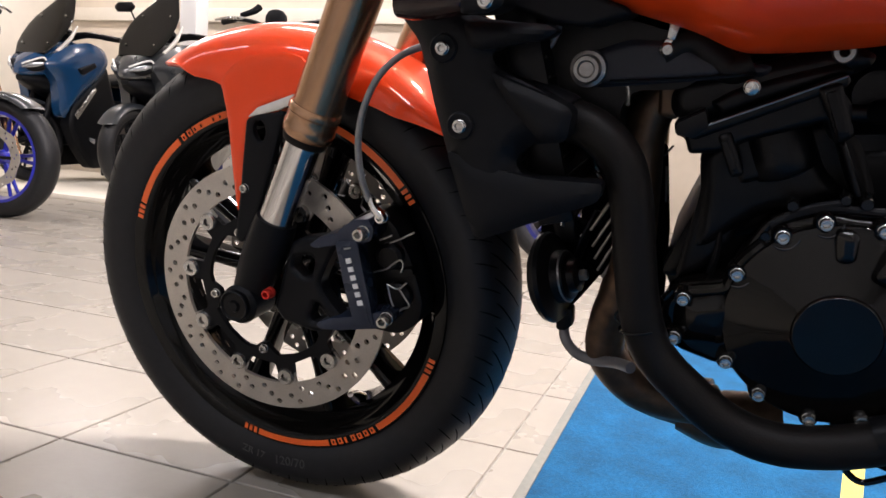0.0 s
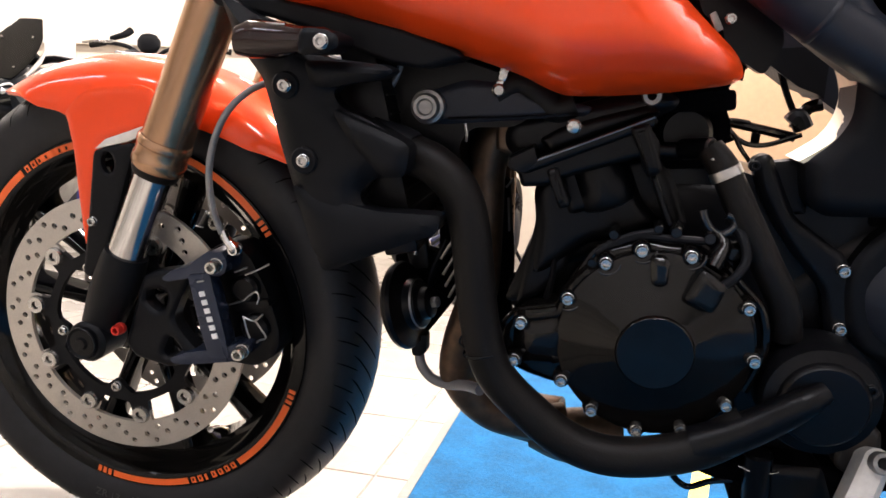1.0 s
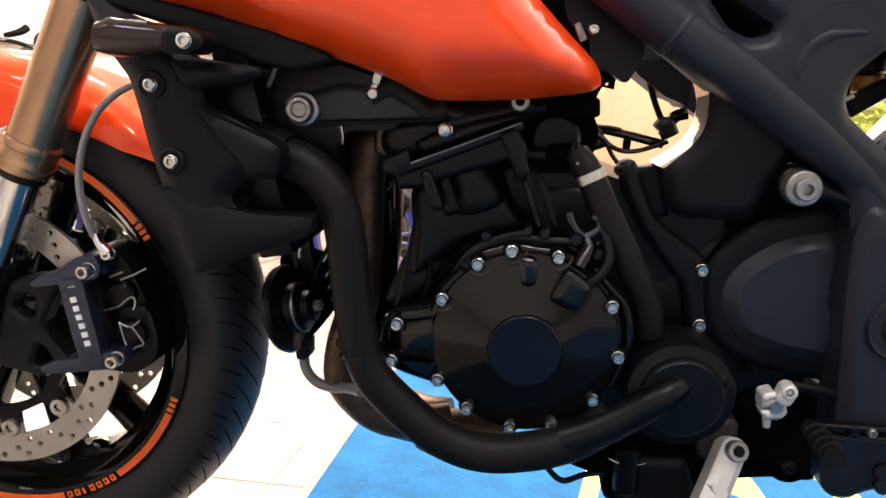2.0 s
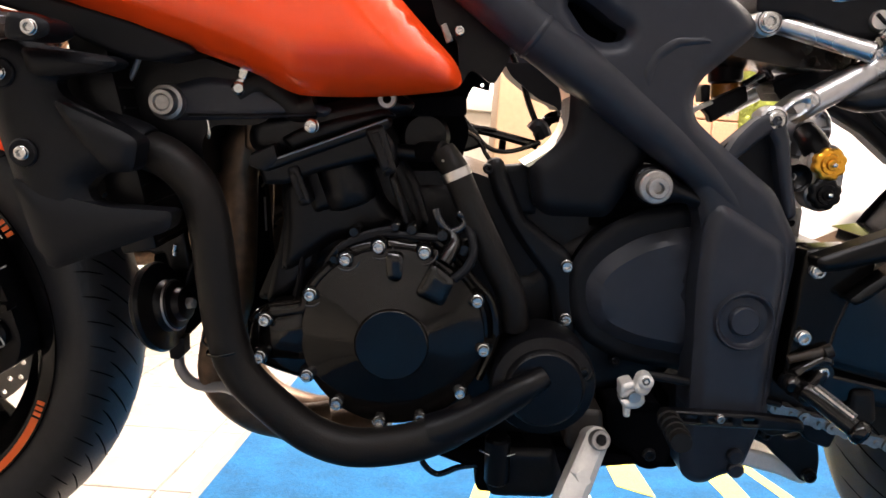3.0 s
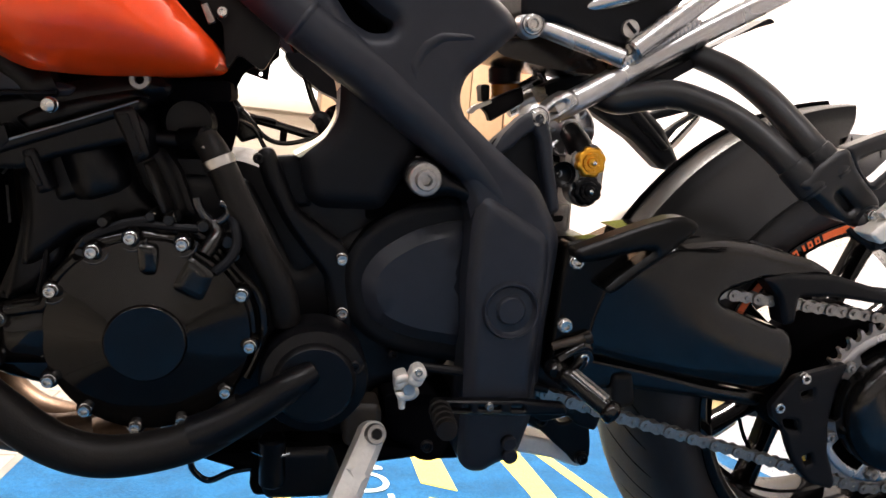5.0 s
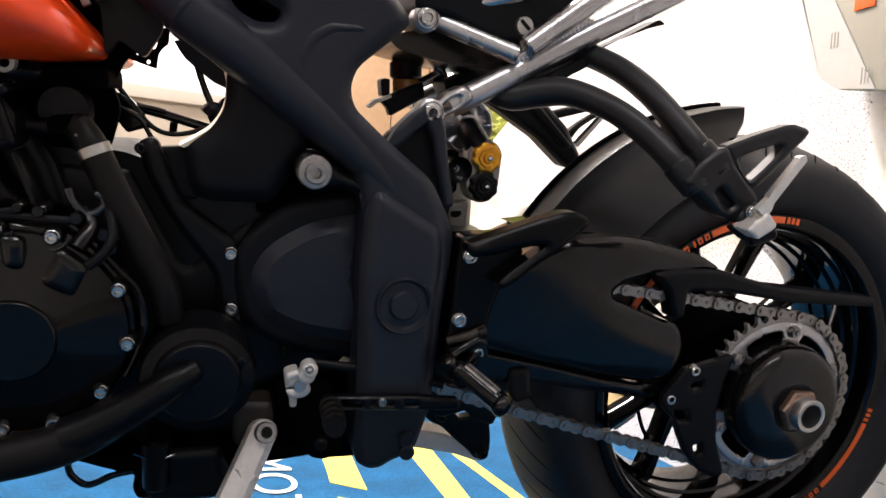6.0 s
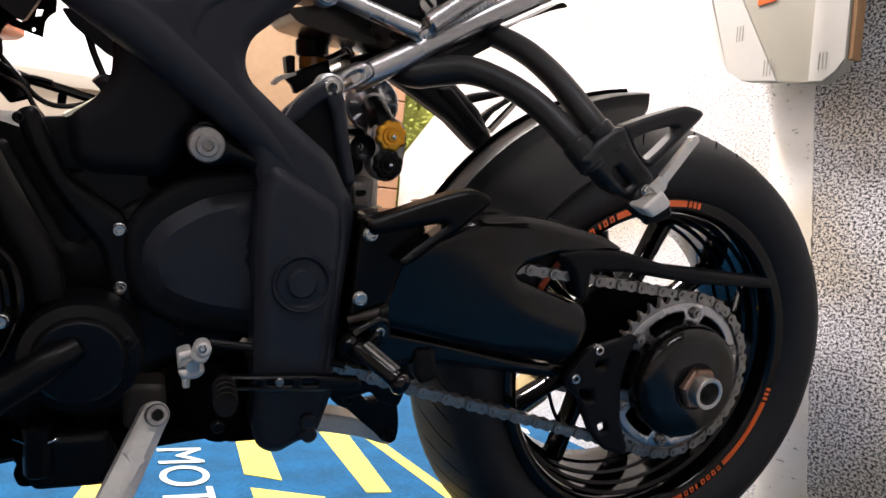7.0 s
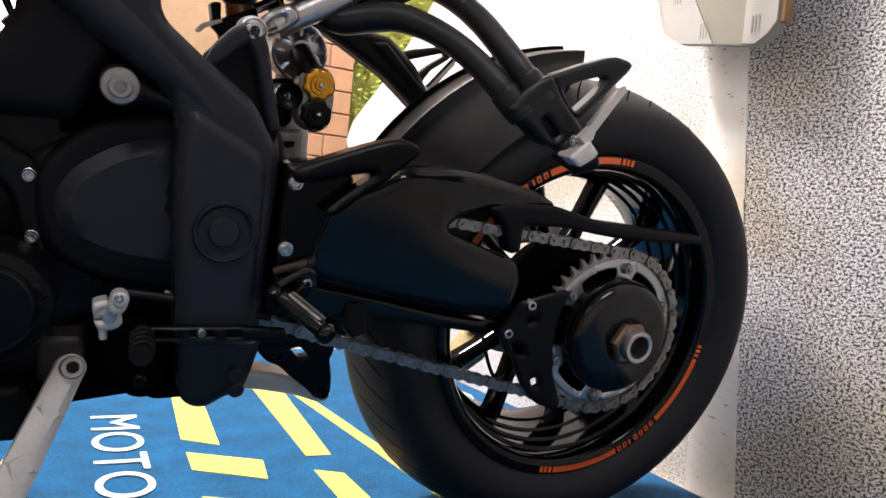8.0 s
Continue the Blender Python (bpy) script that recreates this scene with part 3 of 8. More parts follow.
def sector(r0, r1, a0, a1, y0, y1, n=None):
    """A flat arc of a ring."""
    n = n or max(2, int(abs(a1 - a0) / 2.5))
    outer = [(r1 * math.cos(radians(a0 + (a1 - a0) * i / n)), r1 * math.sin(radians(a0 + (a1 - a0) * i / n))) for i in range(n + 1)]
    inner = [(r0 * math.cos(radians(a0 + (a1 - a0) * i / n)), r0 * math.sin(radians(a0 + (a1 - a0) * i / n))) for i in range(n, -1, -1)]
    bm = bmesh.new()
    rows = [[bm.verts.new((p[0], y, p[1])) for p in outer + inner] for y in (y0, y1)]
    k = n + 1
    for i in range(n):
        j = 2 * k - 1 - i
        for row in rows:
            bm.faces.new((row[i], row[i + 1], row[j - 1], row[j]))
    for i in range(2 * k):
        j = (i + 1) % (2 * k)
        bm.faces.new((rows[0][i], rows[0][j], rows[1][j], rows[1][i]))
    return bm


def rim_tape(wheel, r, y, start, end):
    """One orange rim tape: ticks, band, lettering-sized bars, band, ticks, from start to end (degrees)."""
    d = 1 if end > start else -1
    w = 0.0041
    for k in range(3):
        for a in (start + d * (0.6 + 1.9 * k), end - d * (0.6 + 1.9 * k)):
            part("tape_tick", sector(r - w, r + w, min(a, a + d * 1.2 * (1 if a == start + d * (0.6 + 1.9 * k) else -1)), max(a, a + d * 1.2 * (1 if a == start + d * (0.6 + 1.9 * k) else -1)), y - 0.0009, y), sticker, wheel)
    mid = (start + end) / 2
    for a, b in ((start + d * 6.5, mid - d * 10.5), (mid + d * 10.5, end - d * 6.5)):
        part("rim_tape", sector(r - w, r + w, min(a, b), max(a, b), y - 0.0009, y), sticker, wheel)
    for k in range(7):
        a = mid - 9.3 + 2.75 * k
        part("tape_mark", sector(r - w * (1 if k % 2 else 0.9), r + w, a, a + (0.8 if k == 2 else 1.7), y - 0.0009, y), sticker, wheel)
        if k != 2:
            part("tape_mark_gap", sector(r - w * 0.55, r + w * 0.35, a + 0.55, a + 1.15, y - 0.0012, y - 0.0008), gloss_black, wheel)


def spoke_bm(r_hub, r_rim, width, y0, y1, split):
    """A Y-shaped cast spoke pointing along +x."""
    bm = bmesh.new()
    for s in (-1, 1):
        tip = (r_rim * math.cos(radians(split * s)), r_rim * math.sin(radians(split * s)))
        root = (r_hub, 0.012 * s)
        d = Vector((tip[0] - root[0], tip[1] - root[1])).normalized()
        nrm = Vector((-d.y, d.x))
        for t0, t1 in ((0, 0.5), (0.5, 1)):
            q = []
            for t in (t0, t1):
                c = Vector(root).lerp(Vector(tip), t)
                hw = width * (0.62 - 0.2 * math.sin(math.pi * t))
                yy0, yy1 = y0[0] + (y0[1] - y0[0]) * t, y1[0] + (y1[1] - y1[0]) * t
                q.append([bm.verts.new((*(c + nrm * hw * k).to_tuple()[:1], yy, (c + nrm * hw * k).y)) for k, yy in ((-1, yy0), (-0.3, yy0 - 0.004), (0.3, yy0 - 0.004), (1, yy0), (1, yy1), (-1, yy1))])
            for j in range(6):
                bm.faces.new((q[0][j], q[0][(j + 1) % 6], q[1][(j + 1) % 6], q[1][j]))
            if t0 == 0:
                bm.faces.new(q[0])
    bmesh.ops.remove_doubles(bm, verts=bm.verts, dist=1e-5)
    return bm


def groove_bm(rows, w=0.0014):
    """A slanted tread cut as a flat ribbon on the tyre, its shade put into a near-black colour; rows: (angle, radius,
    y).
    """
    bm = bmesh.new()
    vs = []
    for k, (a, r, y) in enumerate(rows):
        hw = math.degrees(w / r) * (1 if 0 < k < len(rows) - 1 else 0.35)
        vs.append([bm.verts.new(((r + 0.0007) * math.cos(radians(a + s * hw)), y, (r + 0.0007) * math.sin(radians(a + s * hw)))) for s in (-1, 1)])
    for p, q in zip(vs, vs[1:]):
        bm.faces.new((p[0], p[1], q[1], q[0]))
    return bm


def tyre_radius(prof, y):
    crown = prof[min(range(len(prof)), key=lambda i: prof[i][1]):]
    return float(np.interp(-abs(y), [p[1] for p in crown], [p[0] for p in crown]))


def wheel(name, cx, cz, prof, y_tape, r_tape, tapes, label, spokes, phase, hub_r, groove_step, split=16, barrel=()):
    top = new(name)
    top.parent, top.matrix_basis = BIKE, Matrix.Translation((cx, 0, cz))
    tagged(top, label)
    t = part("tyre", tyre_bm(prof), rubber, top, "black rubber road tyre", sharp=50)
    yb = -y_tape
    rim = [(r_tape + 0.0075, -yb + 0.001), (r_tape + 0.0065, -yb - 0.0006), (r_tape - 0.0065, -yb - 0.0004), (r_tape - 0.010, -yb + 0.002), (r_tape - 0.014, -yb + 0.010), (r_tape - 0.022, -yb + 0.016), (r_tape - 0.032, -yb * 0.5), (r_tape - 0.034, 0)]
    rim = rim[:4] + list(barrel) + [(r, -y) for r, y in reversed(rim[:4])] if barrel else rim + [(r, -y) for r, y in reversed(rim[:-1])]
    part("rim", lathe(rim + [(r_tape + 0.002, yb - 0.012), (r_tape - 0.026, 0.0), (r_tape + 0.002, -yb + 0.012), rim[0]], n=96), rim_black, top, "gloss black cast rim")
    for a, b in tapes:
        rim_tape(top, r_tape, -yb - 0.0006, a, b)
    base = part("spoke", spoke_bm(hub_r, r_tape - 0.028, 0.014, spokes[0], spokes[1], split), rim_black, top, sharp=60)
    base.matrix_basis = Matrix.Rotation(radians(-phase), 4, "Y")
    for k in range(1, 5):
        twin(base, Matrix.Rotation(radians(-phase - 72 * k), 4, "Y"))
    # tread cuts, their shade drawn as dark ribbons
    span = [k / 6 for k in range(7)]
    W = -min(p[1] for p in prof)
    rows = [(0 + 9 * s, 0, W * (-0.16 - 0.62 * s)) for s in span]
    rows = [(a, tyre_radius(prof, y), y) for a, _, y in rows]
    g = part("tread_cut_shade", groove_bm(rows), shade_matt_black, top)
    g2 = part("tread_cut_shade", groove_bm([(-a + 4, r, -y) for a, r, y in rows]), shade_matt_black, top)
    n = int(360 / groove_step)
    for k in range(1, n):
        twin(g, Matrix.Rotation(radians(-groove_step * k), 4, "Y"))
        twin(g2, Matrix.Rotation(radians(-groove_step * k), 4, "Y"))
    if not barrel:
        # short cuts across the shoulder of the front tyre, drawn as dark ribbons too
        rows = [(5 + 2.5 * s, tyre_radius(prof, W * (-0.70 - 0.29 * s)), W * (-0.70 - 0.29 * s)) for s in span]
        g3 = part("tread_cut_shade", groove_bm(rows, 0.0009), shade_matt_black, top)
        for k in range(1, n):
            twin(g3, Matrix.Rotation(radians(-groove_step * k), 4, "Y"))
    return top


FRONT_TYRE = [(0.2225, -0.047), (0.229, -0.0525), (0.240, -0.0575), (0.255, -0.0605), (0.266, -0.0600), (0.277, -0.0545), (0.288, -0.041), (0.2955, -0.024), (0.299, -0.010), (0.300, 0.0)]
REAR_TYRE = [(0.2225, -0.072), (0.230, -0.080), (0.242, -0.088), (0.256, -0.0935), (0.268, -0.0945), (0.281, -0.0895), (0.295, -0.073), (0.307, -0.049), (0.315, -0.024), (0.319, -0.008), (0.320, 0.0)]
# the wide rear rim falls in steps to its far side
BARREL = [(0.2040, -0.068), (0.2030, -0.052), (0.1985, -0.0490), (0.1975, -0.034), (0.1935, -0.0310), (0.1925, -0.012), (0.1890, -0.009), (0.1880, 0.012), (0.1850, 0.016), (0.1840, 0.050), (0.1900, 0.060), (0.2030, 0.068)]
F_TAPE = [162.8, 252.6, 343.1, 107.4]
R_TAPE = [261.1, 352.1, 84.0, 128.4]
fw = wheel("front_wheel", 0, 0.30, FRONT_TYRE, 0.052 - 0.104, 0.2186, [(F_TAPE[1], F_TAPE[2]), (F_TAPE[0] + 0.0, F_TAPE[0] - (F_TAPE[2] - F_TAPE[1]) % 360), (F_TAPE[2] + 50, F_TAPE[2] + 50 + (F_TAPE[2] - F_TAPE[1]) % 360)], "black front wheel with orange rim tape", ((-0.018, -0.022), (0.018, 0.022)), -58.5, 0.035, 6)
rw = wheel("rear_wheel", 1.435, 0.32, REAR_TYRE, -0.078, 0.2186, [(R_TAPE[0], R_TAPE[1] + (360 if R_TAPE[1] < R_TAPE[0] else 0)), (R_TAPE[2], R_TAPE[2] + (R_TAPE[1] - R_TAPE[0]) % 360)], "black rear wheel with orange rim tape", ((0.018, 0.018), (0.052, 0.048)), 18.5, 0.06, 7.5, 18, BARREL)
part("hub", lathe([(0.0, -0.075), (0.026, -0.075), (0.030, -0.07), (0.034, -0.04), (0.034, 0.04), (0.030, 0.07), (0.026, 0.075), (0.0, 0.075)], n=32), gloss_black, fw)
part("hub", lathe([(0.0, -0.02), (0.05, -0.02), (0.062, -0.01), (0.066, 0.03), (0.05, 0.08), (0.0, 0.085)], n=32), shade_matt_black, rw)
va = radians(-61)
vs = part("valve_stem", tube([(0.186 * math.cos(va), 0.0, 0.186 * math.sin(va)), (0.175 * math.cos(va), -0.012, 0.175 * math.sin(va)), (0.168 * math.cos(va + 0.05), -0.035, 0.168 * math.sin(va + 0.05))], [0.006, 0.0045, 0.004], 12), chrome, fw, "chrome tyre valve with black cap")
# sidewall markings
for text, ang, rr, sz in (("120/70", -88, 0.247, 0.017), ("ZR 17", -101, 0.247, 0.014)):
    o = written(text, sz, 0.0004, mould_grey, "sidewall_mark", fw)
    o.matrix_basis = Matrix.Translation((rr * math.cos(radians(ang)), -0.0605, rr * math.sin(radians(ang)))) @ Matrix.Rotation(radians(-(ang + 90)), 4, "Y") @ pose(0, 0, 0, 90) @ pose(0, 0, 0, -6)

# -- front brake discs --
def brake_disc(y, sgn, main=True):
    holes = []
    for k in range(30):
        for j, r in enumerate((0.132, 0.1405, 0.149)):
            if (k + j) % 3 != 2 or j == 1:
                holes.append(ring(r * math.cos(radians(k * 12 + j * 4.5)), r * math.sin(radians(k * 12 + j * 4.5)), 0.0036, 9))
    me = panel(ring(0, 0, 0.1575, 96), -0.0025, 0.0025, holes=[ring(0, 0, 0.1235, 96)] + holes)
    ob = part("friction_ring", me, disc_steel, fw, "drilled bare steel brake disc")
    ob.matrix_basis = Matrix.Translation((0, y, 0))
    # carrier with ten arms
    out = []
    for k in range(10):
        a = 280 + 36 * k
        for da, r in ((-13, 0.0965), (-7.5, 0.0975), (-5.2, 0.118), (5.2, 0.118), (7.5, 0.0975), (13, 0.0965)):
            out.append((r * math.cos(radians(a + da)), r * math.sin(radians(a + da))))
    window = []
    for k in range(60):
        near = min(abs((6 * k - 262 - 72 * j + 180) % 360 - 180) for j in range(5))
        rr = 0.0865 - 0.016 * max(0.0, 1 - (near / 11) ** 2)
        window.append((rr * math.cos(radians(6 * k)), rr * math.sin(radians(6 * k))))
    c = part("disc_carrier", panel(rounded(out, 0.003), -0.003, 0.004, holes=[window]), satin, fw, "black disc carrier")
    c.matrix_basis = Matrix.Translation((0, y, 0))
    tabs = None
    for k in range(10):
        a = radians(280 + 36 * k)
        p = (0.1135 * math.cos(a), y, 0.1135 * math.sin(a))
        if tabs is None:
            tabs = part("disc_bobbin", lathe([(0.0045, -0.006), (0.0052, -0.0078), (0.0098, -0.0078), (0.0105, -0.006), (0.0115, -0.004), (0.0115, 0.004), (0.0, 0.004), (0.0, -0.0045), (0.0045, -0.0045)], n=20), zinc, fw, "steel disc bobbin")
            lug = part("disc_lug", block([(0.104, -0.0105), (0.1245, -0.0135), (0.1245, 0.0135), (0.104, 0.0105)], -0.0024, 0.0024, 0.0006, 0.006), disc_steel, fw)
            tabs.matrix_basis = Matrix.Translation(p)
            lug.matrix_basis = Matrix.Translation((0, y, 0)) @ Matrix.Rotation(-a, 4, "Y")
        else:
            twin(tabs, Matrix.Translation(p), name="disc_bobbin")
            twin(lug, Matrix.Translation((0, y, 0)) @ Matrix.Rotation(-a, 4, "Y"), name="disc_lug")
    for k in range(5):
        a = radians(262 + 72 * k)
        bolt((0.0795 * math.cos(a), y - 0.003, 0.0795 * math.sin(a)), fw, 0.0062, 0.005, name="disc_bolt")


brake_disc(-0.072, -1)
brake_disc(0.072, 1)

# -- fork --
def on_fork(z, y):
    return (0.0905 + (z - 0.522) * math.tan(radians(23.6)), y, z)


for side in (-1, 1):
    y = 0.108 * side
    leg = part("fork_leg", cyl(on_fork(0.505, y), on_fork(0.95, y), 0.0262, 40), gold_tube, BIKE, "bronze anodised upside-down fork leg")
    fa = Vector(on_fork(1, 0)) - Vector(on_fork(0, 0))
    part("fork_seal_ring", lathe([(0.022, 0), (0.0265, 0), (0.0285, 0.003), (0.0285, 0.012), (0.0275, 0.0135), (0.0275, 0.024), (0.0292, 0.026), (0.0292, 0.031), (0.0275, 0.034), (0.022, 0.034)], on_fork(0.499, y), fa, 40), gold_tube, leg, "bronze ribbed fork end")
    part("dust_seal", lathe([(0.019, 0), (0.0235, 0.001), (0.0255, 0.006), (0.0255, 0.009), (0.019, 0.01)], on_fork(0.490, y), fa, 40), hose_black, leg)
    part("stanchion", cyl(on_fork(0.38, y), on_fork(0.50, y), 0.0205, 40), chrome, leg, "chromed fork stanchion")
    part("fork_foot", tube([on_fork(0.402, y), on_fork(0.385, y), on_fork(0.35, y), on_fork(0.315, y)], [0.0235, 0.0255, 0.0255, 0.022], 24, 4), satin, leg, "black cast fork foot")
    part("axle_clamp", cyl((0.0 - 0.004, y - 0.026, 0.3), (0.0 - 0.004, y + 0.022, 0.3), 0.0235, 32, 0.004), satin, leg)
    part("axle_cap", lathe([(0.0, -0.004), (0.006, -0.004), (0.0075, -0.0005), (0.015, 0.0), (0.0175, -0.002), (0.0185, -0.001), (0.0185, 0.006), (0.0, 0.006)], (-0.006, y + (-0.029 if side < 0 else 0.026), 0.3), (0, 1 if side < 0 else -1, 0), 32), engine_black, leg)
    if side < 0:
        bolt((0.036, -0.128, 0.319), leg, 0.0068, 0.008, red_alu, name="pinch_bolt")

# -- front mudguard --
def arch(cx, cz, r_top, half, a0, a1, r_edge, n=40, k=14, thick=0.004, tip0=8.0, tip1=6.0, square=2.6, steps=(), droop=0.0):
    """A mudguard round a wheel: from angle a0 to a1; r_edge(t): the radius of its lower rim on both sides;
    steps: (share of the half width, height below the crest) of a creased section; droop: how far the first tip bends down."""
    across = [-1 + 2 * j / k for j in range(k + 1)]
    if steps:
        half_row = [s for s, _ in steps] + [0.97, 1.0]
        across = [-s for s in reversed(half_row)] + half_row[1:]
        k = len(across) - 1
    bm = bmesh.new()
    skins = []
    for off in (0, -thick):
        rows = []
        for i in range(n + 1):
            t = i / n
            row = []
            for j in range(k + 1):
                s = across[j]
                a = a0 + (a1 - a0) * t
                # the ends are drawn in towards the middle
                a += (tip0 if t < 0.5 else -tip1) * (s * s) * abs(1 - 2 * t) ** 3 * (1 if a1 > a0 else -1)
                crest, re = r_top - droop * max(0.0, 1 - t / 0.2) ** 2, r_edge(t)
                if steps:
                    r = max(re, crest - float(np.interp(abs(s), [p[0] for p in steps] + [1.0], [p[1] for p in steps] + [crest - re]))) + off
                    y = half * s * (1 + off * 4)
                else:
                    r = re + (crest - re) * (1 - abs(s) ** square) + off
                    y = half * math.sin(s * math.pi / 2 * 0.92) / math.sin(math.pi / 2 * 0.92) * (1 + off * 4)
                row.append(bm.verts.new((cx + r * math.cos(radians(a)), y, cz + r * math.sin(radians(a)))))
            rows.append(row)
        for p, q in zip(rows, rows[1:]):
            for j in range(k):
                bm.faces.new((p[j], p[j + 1], q[j + 1], q[j]))
        skins.append(rows)
    A, B_ = skins
    for i in range(n):
        for j in (0, k):
            bm.faces.new((A[i][j], A[i + 1][j], B_[i + 1][j], B_[i][j]))
    for i in (0, n):
        for j in range(k):
            bm.faces.new((A[i][j], A[i][j + 1], B_[i][j + 1], B_[i][j]))
    return bm


def guard_rim(t):
    return float(np.interp(121 - 85 * t, (36, 43, 52, 61, 75, 90, 101, 106, 114, 121), (0.316, 0.301, 0.281, 0.272, 0.260, 0.252, 0.250, 0.262, 0.273, 0.290)))


guard = part("front_mudguard", arch(0, 0.30, 0.318, 0.078, 121, 36, guard_rim, 60, 20, tip0=9.0, tip1=3.0, droop=0.010), orange, BIKE, "glossy orange front mudguard", sharp=60)
for side in (-1, 1):
    stay_line = [(-0.046, 0.552), (-0.045, 0.540), (-0.040, 0.505), (-0.038, 0.455), (-0.035, 0.406), (-0.032, 0.404), (-0.023, 0.450), (-0.014, 0.490), (-0.003, 0.518), (0.019, 0.529), (0.056, 0.539), (0.070, 0.555), (0.060, 0.580), (0.020, 0.584), (-0.020, 0.575)]
    y = 0.082 * side
    part("mudguard_stay", panel(curve(stay_line, 3, True), -0.0805 if side < 0 else 0.077, -0.077 if side < 0 else 0.0805, 0.003 if side < 0 else 0.0, 0.01, 0.012), orange, guard)
    br = [(-0.007, 0.511), (0.036, 0.521), (0.043, 0.520), (0.013, 0.434), (-0.004, 0.385), (-0.023, 0.362), (-0.032, 0.368), (-0.020, 0.431)]
    bh = [[(0.009 + 0.0085 * math.cos(radians(a)), 0.498 + 0.0125 * math.sin(radians(a))) for a in range(0, 360, 18)]]
    part("mudguard_bracket", panel(rounded(br, 0.006), -0.091 if side < 0 else 0.083, -0.083 if side < 0 else 0.091, 0.0015 if side < 0 else 0, 0.004, 0.015, bh), satin, guard, "black mudguard bracket")
    part("bracket_cap", block([(-0.007, 0.512), (0.007, 0.524), (0.055, 0.541), (0.054, 0.531), (0.034, 0.522)], -0.091 if side < 0 else 0.083, -0.082 if side < 0 else 0.092, 0.002), cast_alu, guard, "silver bracket top")
    if side < 0:
        bolt((-0.014, -0.092, 0.430), guard, 0.0058, 0.005)

# -- front caliper --
def caliper(side):
    s = side
    q = lambda a, b: (min(a * -s, b * -s), max(a * -s, b * -s))
    top = part("brake_caliper", block([(0.111, 0.398), (0.141, 0.417), (0.160, 0.415), (0.175, 0.405), (0.196, 0.364), (0.210, 0.317), (0.205, 0.293), (0.181, 0.274), (0.153, 0.276), (0.133, 0.276), (0.131, 0.288)], *q(-0.088, -0.035), 0.006, 0.012), engine_black, BIKE, "black four-piston brake caliper")
    part("caliper_arm", block(rounded([(0.088, 0.381), (0.102, 0.392), (0.120, 0.397), (0.130, 0.406), (0.143, 0.415), (0.161, 0.417), (0.167, 0.406), (0.163, 0.393), (0.136, 0.387), (0.119, 0.384), (0.095, 0.378)], 0.004), *q(-0.124, -0.084), 0.011), caliper_paint, top)
    part("caliper_arm", block(rounded([(0.093, 0.289), (0.112, 0.298), (0.148, 0.306), (0.175, 0.315), (0.187, 0.314), (0.187, 0.302), (0.168, 0.294), (0.119, 0.285), (0.098, 0.283)], 0.004), *q(-0.124, -0.084), 0.009), caliper_paint, top)
    part("piston_rib", block(rounded([(0.156, 0.352), (0.200, 0.360), (0.202, 0.352), (0.159, 0.343)], 0.003), *q(-0.098, -0.080), 0.003), engine_black, top)
    for px_ in [(0.172, 0.369), (0.182, 0.324)]:
        c0, c1 = sorted((-0.100 * -s, -0.06 * -s))
        part("piston_housing", cyl((px_[0], c0, px_[1]), (px_[0], c1, px_[1]), 0.016, 24, 0.004), engine_black, top)
    part("caliper_bridge", block(rounded([(0.121, 0.389), (0.147, 0.393), (0.160, 0.334), (0.167, 0.298), (0.143, 0.295), (0.133, 0.330)], 0.004), *q(-0.126, -0.105), 0.004), caliper_paint, top)
    part("caliper_mount", panel(rounded([(0.060, 0.379), (0.079, 0.386), (0.111, 0.392), (0.119, 0.384), (0.104, 0.357), (0.094, 0.335), (0.097, 0.324), (0.106, 0.312), (0.122, 0.296), (0.131, 0.286), (0.085, 0.274), (0.044, 0.282), (0.033, 0.297), (0.047, 0.340)], 0.005), *q(-0.112, -0.094), 0.004, 0.006, 0.006, [rounded([(0.062, 0.362), (0.084, 0.366), (0.089, 0.359), (0.084, 0.341), (0.073, 0.338), (0.060, 0.349)], 0.004), rounded([(0.079, 0.293), (0.087, 0.311), (0.093, 0.309), (0.107, 0.290), (0.082, 0.285)], 0.004)]), satin, top, "black caliper mounting arm")
    for px_ in [(0.154, 0.402), (0.181, 0.308)]:
        bolt((px_[0], 0.124 * s if s < 0 else 0.124, px_[1]), top, 0.0082, 0.013, axis=(0, s, 0), name="caliper_bolt")
    if s < 0:
        part("caliper_tick", block([(0.1325, 0.3830), (0.1405, 0.3850), (0.1408, 0.3835), (0.1328, 0.3815)], -0.1275, -0.1255, 0), print_grey, top)
        # maker's lettering as plain bars
        for a, b in zip(np.linspace(0, 0.86, 6), np.linspace(0.10, 0.96, 6)):
            (x0, z0), (x1, z1) = [(0.137, 0.372), (0.152, 0.318)]
            c0, c1 = Vector((x0, z0)).lerp(Vector((x1, z1)), a), Vector((x0, z0)).lerp(Vector((x1, z1)), b)
            d = (c1 - c0).normalized()
            n_ = Vector((-d.y, d.x)) * 0.0032
            part("caliper_mark", block([c0 - n_, c1 - n_, c1 + n_, c0 + n_], -0.1272, -0.1255, 0), print_white, top)
        for line in PAD_WIRES:
            part("pad_spring", tube([(a, -0.1005, b) for a, b in line], 0.0011, 6, 3), steel, top)


